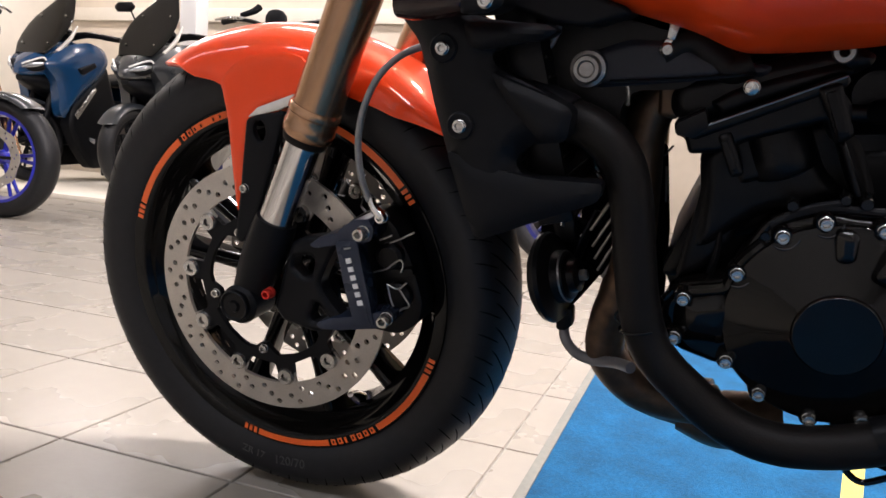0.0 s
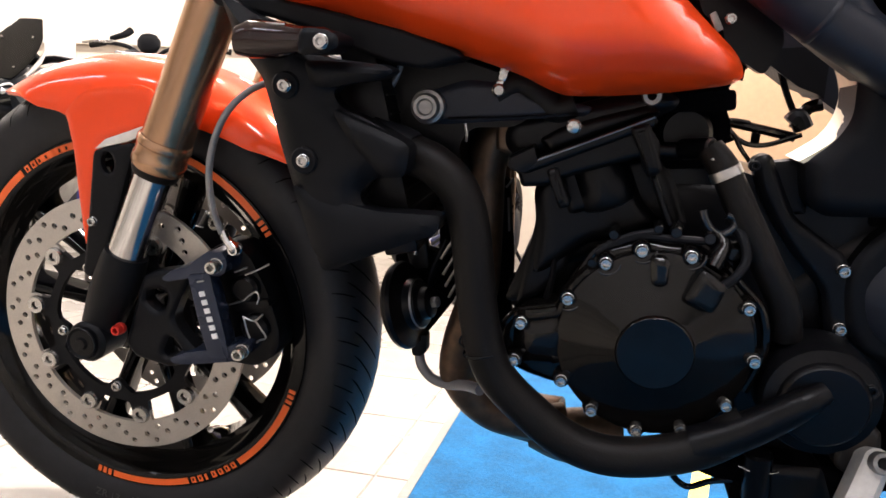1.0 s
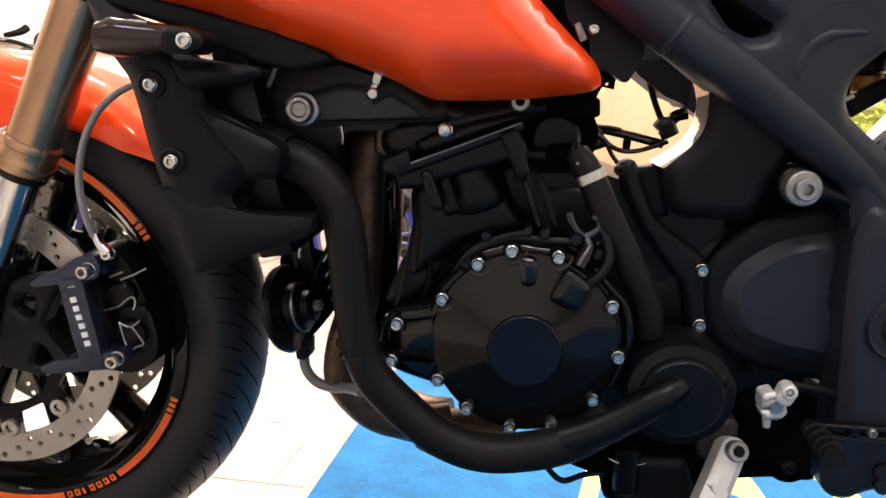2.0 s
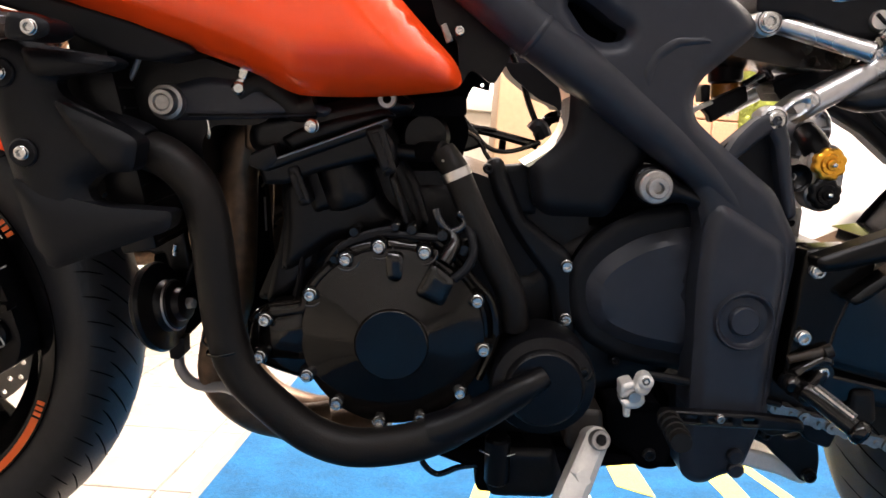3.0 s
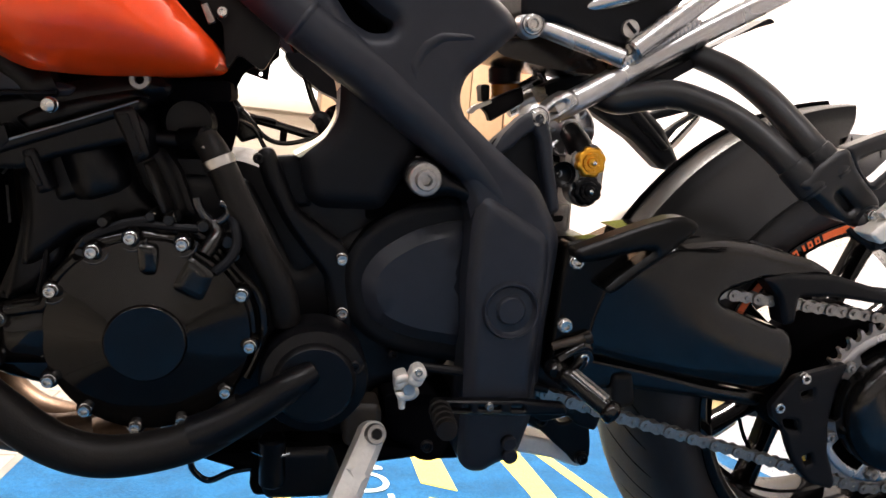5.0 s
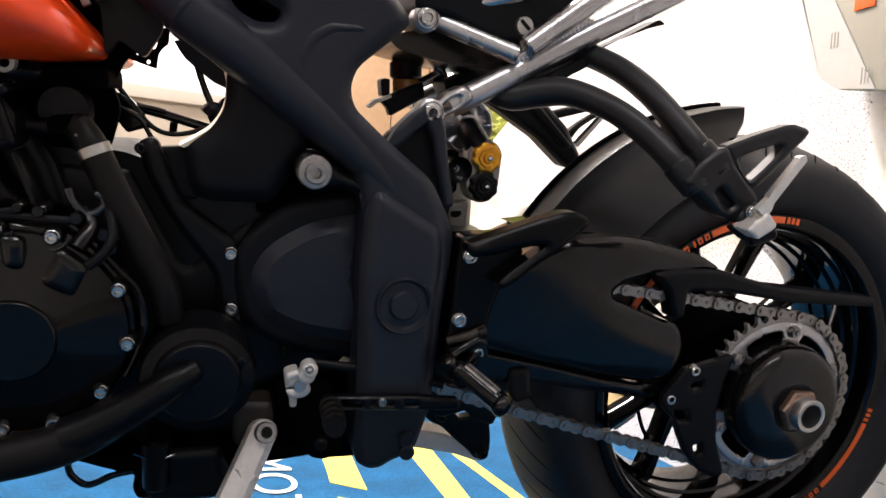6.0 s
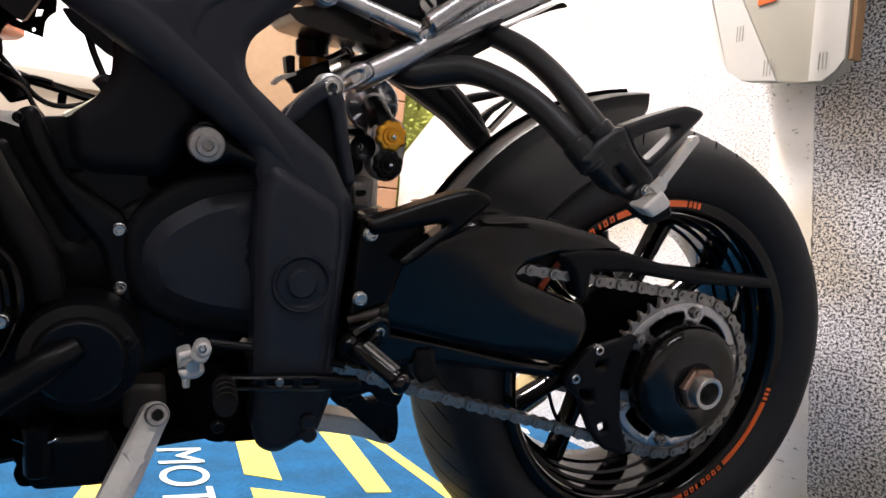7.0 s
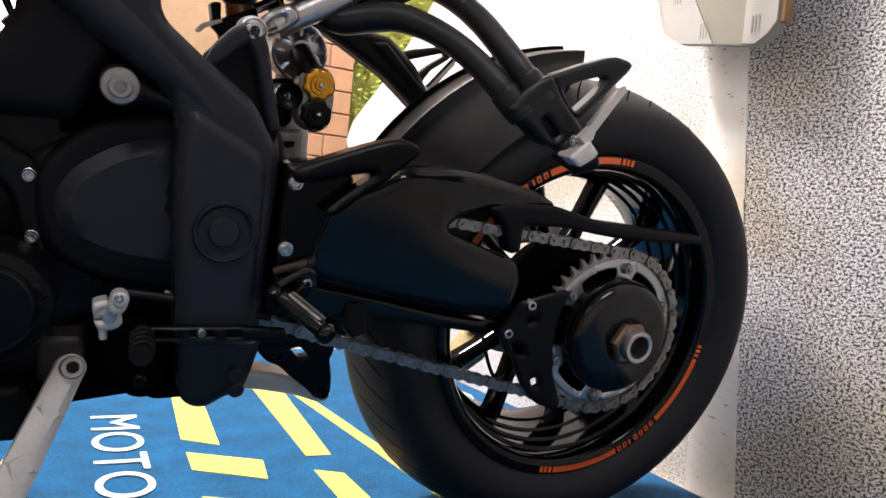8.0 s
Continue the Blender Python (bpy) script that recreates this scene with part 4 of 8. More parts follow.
PAD_WIRES = [
    [(0.163, 0.389), (0.178, 0.396)],
    [(0.175, 0.387), (0.190, 0.394), (0.204, 0.402)],
    [(0.155, 0.351), (0.171, 0.357), (0.178, 0.363), (0.187, 0.369), (0.191, 0.364), (0.188, 0.355)],
    [(0.171, 0.339), (0.184, 0.335), (0.195, 0.344)],
    [(0.172, 0.338), (0.176, 0.321), (0.183, 0.308), (0.190, 0.313), (0.198, 0.317), (0.192, 0.327), (0.186, 0.335)],
]
caliper(-1)
caliper(1)
hose = part("brake_hose", tube([(x, y, z) for (x, z), y in zip([(0.215, 0.597), (0.193, 0.586), (0.173, 0.565), (0.159, 0.534), (0.153, 0.499), (0.155, 0.464), (0.161, 0.437)], (-0.09, -0.11, -0.122, -0.128, -0.13, -0.128, -0.122))], 0.0036, 12, 8), grey_hose, BIKE, "grey braided brake hose")
part("hose_fitting", tube([(0.162, -0.121, 0.440), (0.166, -0.121, 0.430), (0.175, -0.121, 0.421)], [0.0042, 0.005, 0.0065], 12, 4), chrome, hose, "chrome hose fitting")
bolt((0.174, -0.118, 0.420), hose, 0.007, 0.008, chrome, name="banjo_bolt")

# -- tank and shrouds --
tank_line = [(0.244, 0.671), (0.312, 0.652), (0.362, 0.639), (0.426, 0.624), (0.470, 0.611), (0.501, 0.598), (0.522, 0.596), (0.576, 0.600), (0.627, 0.608), (0.641, 0.613), (0.644, 0.620), (0.637, 0.634), (0.616, 0.654), (0.596, 0.673), (0.572, 0.697), (0.541, 0.730), (0.429, 0.755), (0.261, 0.734)]
part("fuel_tank", panel(curve(tank_line, 4, True), -0.190, 0.178, 0.040, 0.045, 0.014), orange, BIKE, "glossy orange metallic fuel tank", sharp=70)
skirt = [(0.197, 0.680), (0.271, 0.665), (0.370, 0.645), (0.419, 0.629), (0.425, 0.623), (0.391, 0.613), (0.363, 0.615), (0.336, 0.625), (0.291, 0.642), (0.235, 0.655), (0.202, 0.660)]
part("tank_skirt", panel(rounded(skirt, 0.006, 3), -0.198, -0.15, 0.003, 0.004, 0.012), satin, BIKE, "black strip below the tank")
shroud_line = [(0.214, 0.671), (0.231, 0.627), (0.253, 0.600), (0.261, 0.573), (0.267, 0.549), (0.279, 0.511), (0.299, 0.452), (0.307, 0.432), (0.360, 0.455), (0.411, 0.477), (0.414, 0.492), (0.380, 0.493), (0.353, 0.492), (0.343, 0.497), (0.340, 0.506), (0.352, 0.520), (0.381, 0.523), (0.385, 0.550), (0.375, 0.556), (0.345, 0.570), (0.321, 0.580), (0.315, 0.592), (0.330, 0.599), (0.359, 0.604), (0.369, 0.609), (0.349, 0.615), (0.306, 0.619), (0.291, 0.638), (0.247, 0.652)]
shroud = part("radiator_shroud", panel(rounded(shroud_line, 0.006, 3), -0.212, -0.195, 0.012, 0.022, 0.012), satin, BIKE, "matt black plastic radiator shroud")
part("shroud_fin", panel(rounded([(0.319, 0.578), (0.378, 0.556), (0.388, 0.550), (0.384, 0.525), (0.363, 0.524), (0.334, 0.554)], 0.006), -0.226, -0.20, 0.006, 0.012, 0.012), satin, shroud)
part("shroud_fin", panel(rounded([(0.295, 0.616), (0.362, 0.615), (0.373, 0.610), (0.362, 0.603), (0.310, 0.594), (0.300, 0.598)], 0.005), -0.224, -0.20, 0.006, 0.01, 0.012), satin, shroud)
part("shroud_fin", panel(rounded([(0.282, 0.512), (0.317, 0.500), (0.362, 0.493), (0.415, 0.494), (0.412, 0.478), (0.317, 0.441), (0.302, 0.453)], 0.006), -0.222, -0.20, 0.006, 0.02, 0.014), satin, shroud)
for p_ in [(0.279, -0.226, 0.595), (0.295, -0.226, 0.533)]:
    part("bolt_recess", lathe([(0.0, 0.0), (0.0085, 0.0), (0.0105, -0.001), (0.0118, 0.0), (0.012, 0.004)], p_, (0, 1, 0), 28), satin, shroud)
    bolt(Vector(p_) + Vector((0, -0.001, 0)), shroud, 0.0060, 0.004)
right_shroud = part("radiator_shroud", panel(rounded(shroud_line, 0.006, 3), 0.19, 0.212, 0.0), satin, BIKE, "matt black plastic radiator shroud")
ind = part("indicator_light", loft([((x, -0.245, z), a, b, (1, 0, -0.05), (0, 0, 1), 2.4) for (x, z), a, b in zip([(0.246, 0.630), (0.250, 0.630), (0.262, 0.631), (0.281, 0.630), (0.302, 0.631), (0.321, 0.631), (0.331, 0.631)], (0.006, 0.016, 0.02, 0.02, 0.017, 0.013, 0.007), (0.008, 0.0125, 0.0155, 0.0145, 0.011, 0.0105, 0.007))], 24), dark_lens, BIKE, "smoked dark indicator light")
part("indicator_base", panel(rounded([(0.307, 0.640), (0.325, 0.640), (0.338, 0.635), (0.339, 0.627), (0.328, 0.621), (0.305, 0.620)], 0.006), -0.262, -0.225, 0.003, 0.006, 0.01), satin, ind)
bolt((0.326, -0.266, 0.630), ind, 0.0062, 0.004)
part("indicator_rim", tube([(x, -0.2555, z) for x, z in [(0.253, 0.623), (0.252, 0.630), (0.255, 0.637), (0.268, 0.641), (0.282, 0.642), (0.293, 0.642)]], 0.0018, 8, 4), chrome, ind, "bright rim of the indicator")

# -- radiator, cooler, horn --
rad = part("radiator", box(-0.016, 0.016, -0.185, 0.185, -0.10, 0.11, 0.004), engine_black, BIKE, "black finned radiator")
rad.matrix_basis = pose(0.348, 0, 0.545, 0, -14, 0)
for k in range(12):
    part("radiator_fin", box(-0.0175, 0.0175, -0.18, 0.18, -0.095 + 0.017 * k, -0.0935 + 0.017 * k, 0), engine_black, rad)
cool = part("oil_cooler", box(-0.012, 0.012, -0.10, 0.12, -0.05, 0.05, 0.004), shade_matt_black, BIKE, "black finned oil cooler")
cool.matrix_basis = pose(0.412, 0.04, 0.415, 0, 28, 0)
for k in range(7):
    part("cooler_fin", box(-0.016, 0.016, -0.11, 0.12, -0.046 + 0.014 * k, -0.043 + 0.014 * k, 0.0005), shade_matt_black, cool)
hc = (0.349, -0.075, 0.363)
HA = Vector((0.95, -0.17, 0.24)).normalized()
horn = part("horn", lathe([(0, -0.012), (0.030, -0.012), (0.040, -0.009), (0.0465, -0.004), (0.048, 0.001), (0.046, 0.005), (0.036, 0.007), (0.028, 0.010), (0.0265, 0.019), (0.0245, 0.022), (0.018, 0.024), (0.0165, 0.031), (0.012, 0.033), (0, 0.033)], hc, HA, 44), engine_black, BIKE, "round black horn")
part("horn_ring", lathe([(0.0262, 0.0172), (0.0275, 0.0185), (0.0262, 0.0198)], hc, HA, 36), steel, horn, "thin bright horn ring")
part("horn_nut", lathe([(0, 0), (0.0065, 0), (0.0065, 0.006), (0.004, 0.008), (0, 0.008)], Vector(hc) + HA * 0.033, HA, 6), chain_steel, horn)
part("horn_bracket", panel(rounded([(0.326, 0.409), (0.353, 0.418), (0.372, 0.413), (0.393, 0.403), (0.395, 0.360), (0.374, 0.329), (0.361, 0.313), (0.343, 0.317), (0.329, 0.351)], 0.005), -0.032, -0.010), shade_matt_black, horn)
for line in ([(0.351, -0.036, 0.422), (0.350, -0.036, 0.416), (0.350, -0.036, 0.410)], [(0.371, -0.036, 0.400), (0.376, -0.036, 0.405), (0.378, -0.036, 0.409)], [(0.348, -0.036, 0.381), (0.356, -0.036, 0.381)]):
    part("terminal", tube(line, 0.0022, 8, 2), zinc, horn, "bright terminal")
for line_ in ([(0.403, -0.075, 0.446), (0.386, -0.070, 0.417)], [(0.407, -0.075, 0.433), (0.389, -0.070, 0.400)], [(0.409, -0.075, 0.420), (0.392, -0.070, 0.387)], [(0.411, -0.075, 0.406), (0.396, -0.070, 0.375)], [(0.413, -0.075, 0.393), (0.401, -0.070, 0.368)]):
    part("cooler_slat", tube(line_, 0.0016, 6, 1), worn_steel, horn, "bright slat edge")
    part("cooler_slat", tube([(x + 0.004, y + 0.012, z + 0.004) for x, y, z in line_], 0.0042, 8, 1), engine_black, horn)
# light on the radiator fins, drawn as thin zinc-coloured lines
for line_ in ([(0.386, -0.100, 0.493), (0.389, -0.105, 0.494), (0.391, -0.100, 0.489)], [(0.387, -0.100, 0.487), (0.391, -0.105, 0.488), (0.394, -0.100, 0.483)], [(0.389, -0.100, 0.481), (0.393, -0.105, 0.481), (0.396, -0.100, 0.477)], [(0.389, -0.100, 0.474), (0.393, -0.105, 0.475), (0.396, -0.100, 0.472)]):
    part("fin_highlight", tube(line_, 0.0014, 6, 3), zinc, BIKE, "bright line for light on the radiator fins")
part("cooler_bracket", panel(rounded([(0.313, 0.420), (0.337, 0.431), (0.359, 0.445), (0.368, 0.392), (0.345, 0.390), (0.338, 0.412), (0.328, 0.408), (0.320, 0.412)], 0.003), -0.032, -0.024, 0.002, 0.003, 0.008), engine_black, horn)
part("horn_stay", tube([(0.390, -0.050, 0.433), (0.377, -0.050, 0.401), (0.369, -0.050, 0.374)], 0.006, 8, 4, 0.4), satin, horn)
part("plug", block([(0.353, 0.324), (0.372, 0.327), (0.373, 0.308), (0.366, 0.301), (0.356, 0.301)], -0.066, -0.046, 0.003), satin, horn)
part("drain_pipe", tube([(0.362, -0.055, 0.305), (0.366, -0.060, 0.290), (0.380, -0.070, 0.280), (0.401, -0.080, 0.279), (0.425, -0.100, 0.289), (0.442, -0.120, 0.295)], 0.0058, 14), mat("grey_pipe", (0.16, 0.16, 0.17), 0.4, metal=0.3, var=0.15), BIKE, "grey bent pipe")

# black filler sheets, added to make the depth behind the outer parts dark
part("gearbox_filler", panel(rounded([(0.573, 0.527), (0.662, 0.534), (0.709, 0.521), (0.738, 0.512), (0.802, 0.517), (0.884, 0.518), (0.899, 0.484), (0.913, 0.349), (0.786, 0.337), (0.701, 0.353), (0.630, 0.355)], 0.01), -0.09, 0.10), engine_black, BIKE)
part("radiator_filler", panel(rounded([(0.268, 0.611), (0.338, 0.619), (0.411, 0.622), (0.463, 0.608), (0.494, 0.587), (0.465, 0.565), (0.425, 0.563), (0.414, 0.547), (0.421, 0.512), (0.382, 0.525), (0.339, 0.506), (0.317, 0.483), (0.294, 0.475), (0.261, 0.517)], 0.01), -0.15, -0.06), engine_black, BIKE)
part("swing_pivot_filler", panel(rounded([(0.948, 0.481), (1.006, 0.490), (1.050, 0.484), (1.069, 0.362), (1.055, 0.322), (0.985, 0.301), (0.943, 0.332)], 0.01), -0.092, 0.09), engine_black, BIKE)
part("throttle_filler", panel(rounded([(0.492, 0.602), (0.601, 0.611), (0.640, 0.610), (0.659, 0.573), (0.651, 0.532), (0.572, 0.526), (0.494, 0.541)], 0.01), -0.085, -0.070), shade_matt_black, BIKE)

# -- engine --
eng = new("engine")
eng.parent = BIKE
tagged(eng, "black three-cylinder engine")
case_line = [(0.454, 0.495), (0.496, 0.498), (0.611, 0.521), (0.674, 0.522), (0.705, 0.470), (0.725, 0.432), (0.765, 0.474), (0.817, 0.506), (0.880, 0.506), (0.905, 0.361), (0.875, 0.323), (0.811, 0.307), (0.806, 0.248), (0.732, 0.223), (0.687, 0.215), (0.681, 0.249), (0.649, 0.263), (0.576, 0.281), (0.517, 0.304), (0.487, 0.337), (0.466, 0.381), (0.455, 0.402)]
case_line = [(max(x, 0.458), z) for x, z in case_line if not (z > 0.41 and x < 0.50)]
part("crankcase", panel(rounded(case_line, 0.008), -0.086, -0.06, 0.008, 0.015, 0.02), engine_black, eng)
part("crankcase_body", panel(rounded([(max(x, 0.505), z) for x, z in case_line], 0.008), -0.062, 0.125), engine_black, eng)
part("cylinder_block", panel(rounded([(0.482, 0.507), (0.589, 0.550), (0.611, 0.521), (0.627, 0.480), (0.574, 0.454), (0.518, 0.434), (0.488, 0.393), (0.460, 0.391), (0.474, 0.430), (0.488, 0.465), (0.488, 0.492)], 0.008), -0.112, 0.12, 0.006, 0.012, 0.016), engine_black, eng)
part("cylinder_deck", panel(rounded([(0.505, 0.537), (0.560, 0.556), (0.582, 0.504), (0.602, 0.486), (0.578, 0.470), (0.538, 0.462), (0.520, 0.446), (0.499, 0.428), (0.485, 0.425), (0.488, 0.478), (0.484, 0.510)], 0.008), -0.132, -0.08, 0.008, 0.012, 0.010), engine_black, eng)
BA, BB = Vector((0.532, -0.130, 0.552)), Vector((0.5545, -0.130, 0.495))
part("cylinder_barrel", lathe([(0, 0.0), (0.0255, 0.0), (0.0268, 0.003), (0.0268, 0.044), (0.0262, 0.052), (0.0235, 0.057), (0.016, 0.060), (0, 0.061)], BA, BB - BA, 48), engine_black, eng, "rounded black cylinder barrel")
part("barrel_side", panel(rounded([(0.505, 0.530), (0.523, 0.536), (0.540, 0.496), (0.518, 0.488)], 0.006), -0.143, -0.10, 0.004, 0.006, 0.006), engine_black, eng)
part("cylinder_head", panel(rounded([(0.461, 0.540), (0.485, 0.553), (0.489, 0.539), (0.558, 0.568), (0.578, 0.575), (0.590, 0.560), (0.592, 0.536), (0.583, 0.528), (0.575, 0.546), (0.519, 0.527), (0.497, 0.516), (0.475, 0.514), (0.471, 0.527), (0.463, 0.529)], 0.004), -0.162, 0.10, 0.004, 0.005, 0.006), engine_black, eng)
part("head_joint", panel(rounded([(0.474, 0.531), (0.477, 0.536), (0.583, 0.583), (0.586, 0.578), (0.584, 0.573), (0.478, 0.526)], 0.003), -0.168, -0.14, 0.003, 0.003, 0.006), engine_black, eng)
part("head_seam", tube([(0.476, -0.1705, 0.534), (0.530, -0.1705, 0.5575), (0.583, -0.1705, 0.581)], 0.0009, 6, 1), worn_steel, eng, "bright line along the head joint")
part("head_boss", block([(0.463, 0.531), (0.464, 0.540), (0.485, 0.551), (0.489, 0.538), (0.478, 0.527)], -0.172, -0.15, 0.002), engine_black, eng)
part("head_cover", panel(rounded([(0.455, 0.559), (0.462, 0.572), (0.492, 0.580), (0.512, 0.586), (0.554, 0.598), (0.585, 0.606), (0.605, 0.596), (0.601, 0.587), (0.576, 0.575), (0.484, 0.537), (0.466, 0.539), (0.457, 0.546)], 0.006), -0.142, 0.10, 0.009, 0.012, 0.008), engine_black, eng)
part("cover_step", panel(rounded([(0.487, 0.556), (0.505, 0.567), (0.540, 0.579), (0.578, 0.590), (0.590, 0.584), (0.578, 0.579), (0.498, 0.545)], 0.004), -0.154, -0.13, 0.005, 0.006, 0.006), engine_black, eng)
for rib, ry_, rw in (([(0.496, 0.531), (0.506, 0.535), (0.520, 0.501), (0.510, 0.497)], -0.168, 0.0035), ([(0.563, 0.571), (0.579, 0.577), (0.594, 0.537), (0.584, 0.530)], -0.172, 0.0045), ([(0.586, 0.529), (0.590, 0.531), (0.609, 0.489), (0.604, 0.486)], -0.158, 0.0018)):
    part("cast_rib", panel(rounded(rib, rw), ry_, -0.12, 0.003, rw, 0.004), engine_black, eng)
part("rib_inset", panel(rounded([(0.499, 0.526), (0.504, 0.528), (0.514, 0.505), (0.509, 0.503)], 0.002), -0.1735, -0.165, 0.001, 0.001, 0.004), engine_black, eng)
part("rib_inset", panel(rounded([(0.569, 0.568), (0.576, 0.571), (0.588, 0.540), (0.582, 0.536)], 0.002), -0.1785, -0.17, 0.001, 0.001, 0.004), engine_black, eng)
part("side_web", panel(rounded([(0.484, 0.506), (0.503, 0.500), (0.522, 0.457), (0.520, 0.436), (0.495, 0.407), (0.474, 0.395), (0.485, 0.459), (0.488, 0.481)], 0.006), -0.132, -0.10, 0.003, 0.006, 0.008), engine_black, eng)
part("web_ridge", tube([(0.508, -0.136, 0.448), (0.507, -0.138, 0.425), (0.503, -0.136, 0.405)], [0.0018, 0.003, 0.0035], 8, 3), engine_black, eng)
bolt((0.517, -0.170, 0.570), eng, 0.0066, 0.007, socket=False)
part("lift_eye", lathe([(0.004, -0.006), (0.0075, -0.006), (0.0085, -0.004), (0.0085, 0.006), (0.004, 0.006), (0.004, -0.006)], (0.580, -0.150, 0.598), (0, 1, 0), 24), worn_steel, eng, "steel lifting eye")
# thermostat stub and throttle side
part("throttle_body", cyl((0.616, -0.110, 0.565), (0.607, 0.100, 0.553), 0.024, 24, 0.004), engine_black, eng)
part("intake_rail", tube([(0.575, -0.118, 0.550), (0.602, -0.118, 0.549), (0.626, -0.118, 0.551)], 0.008, 12, 2), engine_black, eng)
bolt((0.629, -0.128, 0.552), eng, 0.0055, 0.008)
part("stub", cyl((0.612, -0.120, 0.551), (0.636, -0.143, 0.556), 0.0095), engine_black, eng)
# front engine mount
mount = part("engine_mount", panel(rounded([(0.376, 0.590), (0.419, 0.605), (0.462, 0.603), (0.477, 0.594), (0.532, 0.586), (0.527, 0.578), (0.395, 0.564), (0.376, 0.566)], 0.008), -0.152, -0.10, 0.004, 0.008, 0.014), frame_black, BIKE, "black front engine mount")
part("mount_seam", tube([(0.405, -0.157, 0.570), (0.465, -0.157, 0.574), (0.518, -0.157, 0.580)], 0.0014, 6, 4), engine_black, mount)
fb = (0.387, -0.162, 0.580)
part("mount_bolt", lathe([(0, -0.010), (0.006, -0.010), (0.0075, -0.012), (0.0105, -0.012), (0.0115, -0.009), (0.012, -0.003), (0.0150, -0.002), (0.0158, 0.002), (0.016, 0.012), (0, 0.012)], fb, (0, 1, 0), 36), worn_steel, mount, "large steel mounting bolt")
clip = part("hose_clip", block([(0.450, 0.618), (0.458, 0.616), (0.455, 0.604), (0.448, 0.606)], -0.158, -0.14, 0.002), zinc, BIKE, "bright hose clip")
part("clip_screw", cyl((0.450, -0.162, 0.597), (0.441, -0.130, 0.596), 0.006, 14), zinc, clip)
part("clip_tab", block([(0.447, 0.606), (0.455, 0.605), (0.451, 0.593), (0.444, 0.594)], -0.156, -0.14, 0.002), zinc, clip)
part("tank_hose", tube([(0.447, -0.145, 0.592), (0.468, -0.145, 0.603), (0.486, -0.145, 0.593), (0.501, -0.145, 0.582), (0.516, -0.145, 0.588)], 0.013, 12), hose_black, BIKE)
part("loom", tube([(0.314, -0.150, 0.595), (0.333, -0.150, 0.590), (0.350, -0.150, 0.597), (0.358, -0.150, 0.615)], 0.0028, 8), grey_hose, BIKE)
part("loom", tube([(0.419, -0.150, 0.567), (0.421, -0.150, 0.557), (0.421, -0.150, 0.550)], 0.0016, 6), zinc, BIKE)

# generator cover with its screws
cc = (0.601, 0.0, 0.384)
gen = part("generator_cover", lathe([(0.0, -0.1995), (0.0315, -0.1995), (0.0325, -0.1988), (0.0335, -0.1962), (0.036, -0.1950), (0.058, -0.1880), (0.080, -0.1798), (0.0838, -0.1784), (0.0846, -0.177), (0.0850, -0.166), (0.088, -0.165), (0.0885, -0.162), (0.0885, -0.12), (0, -0.12)], cc, (0, 1, 0), 64), cover_black, eng, "polished black round generator cover")
ear = [Vector(p) for p in [(0.468, 0.385), (0.482, 0.399), (0.517, 0.408), (0.526, 0.425), (0.545, 0.461), (0.585, 0.475), (0.605, 0.472), (0.628, 0.472), (0.653, 0.453), (0.656, 0.405), (0.519, 0.333), (0.488, 0.341), (0.473, 0.348), (0.466, 0.359)]]
part("cover_flange", panel(rounded(ear, 0.008), -0.166, -0.12, 0.003, 0.005, 0.018), cover_black, gen)
part("cover_ear", panel(rounded([(0.478, 0.394), (0.518, 0.407), (0.529, 0.387), (0.525, 0.354), (0.485, 0.352), (0.477, 0.367)], 0.012), -0.172, -0.15, 0.010, 0.02, 0.01), cover_black, gen)
part("cover_rib", tube([(0.488, -0.172, 0.398), (0.515, -0.172, 0.404), (0.520, -0.172, 0.412), (0.527, -0.172, 0.429), (0.541, -0.172, 0.446)], 0.006, 10), cover_black, gen)
for p_ in [(0.554, -0.176, 0.455), (0.583, -0.176, 0.469), (0.624, -0.176, 0.467), (0.675, -0.176, 0.426), (0.685, -0.176, 0.380), (0.667, -0.176, 0.337), (0.632, -0.176, 0.309), (0.594, -0.176, 0.302), (0.553, -0.176, 0.317), (0.524, -0.176, 0.342), (0.480, -0.176, 0.357), (0.484, -0.176, 0.393), (0.524, -0.176, 0.420)]:
    part("screw_boss", lathe([(0.0, -0.0030), (0.0068, -0.0030), (0.0076, -0.002), (0.0088, 0.012), (0, 0.012)], p_, (0, 1, 0), 22), cover_black, gen)
    bolt(Vector(p_) + Vector((0, -0.004, 0)), gen, 0.0057, 0.006, name="cover_screw")
lip = [(0.468, 0.385), (0.482, 0.399), (0.517, 0.408), (0.526, 0.425), (0.545, 0.461), (0.566, 0.472), (0.585, 0.478), (0.605, 0.474), (0.628, 0.476), (0.650, 0.462), (0.672, 0.440), (0.690, 0.420), (0.696, 0.385), (0.684, 0.345)]
part("flange_lip", tube([(x, -0.163, z) for x, z in lip], 0.0042, 10, 5), cover_black, gen)
for x, z, r_ in ((0.560, 0.479, 0.0055), (0.597, 0.487, 0.005), (0.612, 0.485, 0.006), (0.640, 0.482, 0.0065), (0.661, 0.470, 0.007), (0.668, 0.458, 0.0055), (0.543, 0.452, 0.0045)):
    part("flange_lump", lathe([(0, -0.012), (r_ * 0.7, -0.012), (r_, -0.008), (r_, 0.01), (0, 0.01)], (x, -0.158, z), (0.1, 1, 0.05), 16), gloss_black, gen)
part("sensor_lead", tube([(0.652, -0.186, 0.446), (0.662, -0.184, 0.456), (0.668, -0.178, 0.470), (0.664, -0.168, 0.486), (0.655, -0.15, 0.496)], 0.0042, 10), satin, gen)
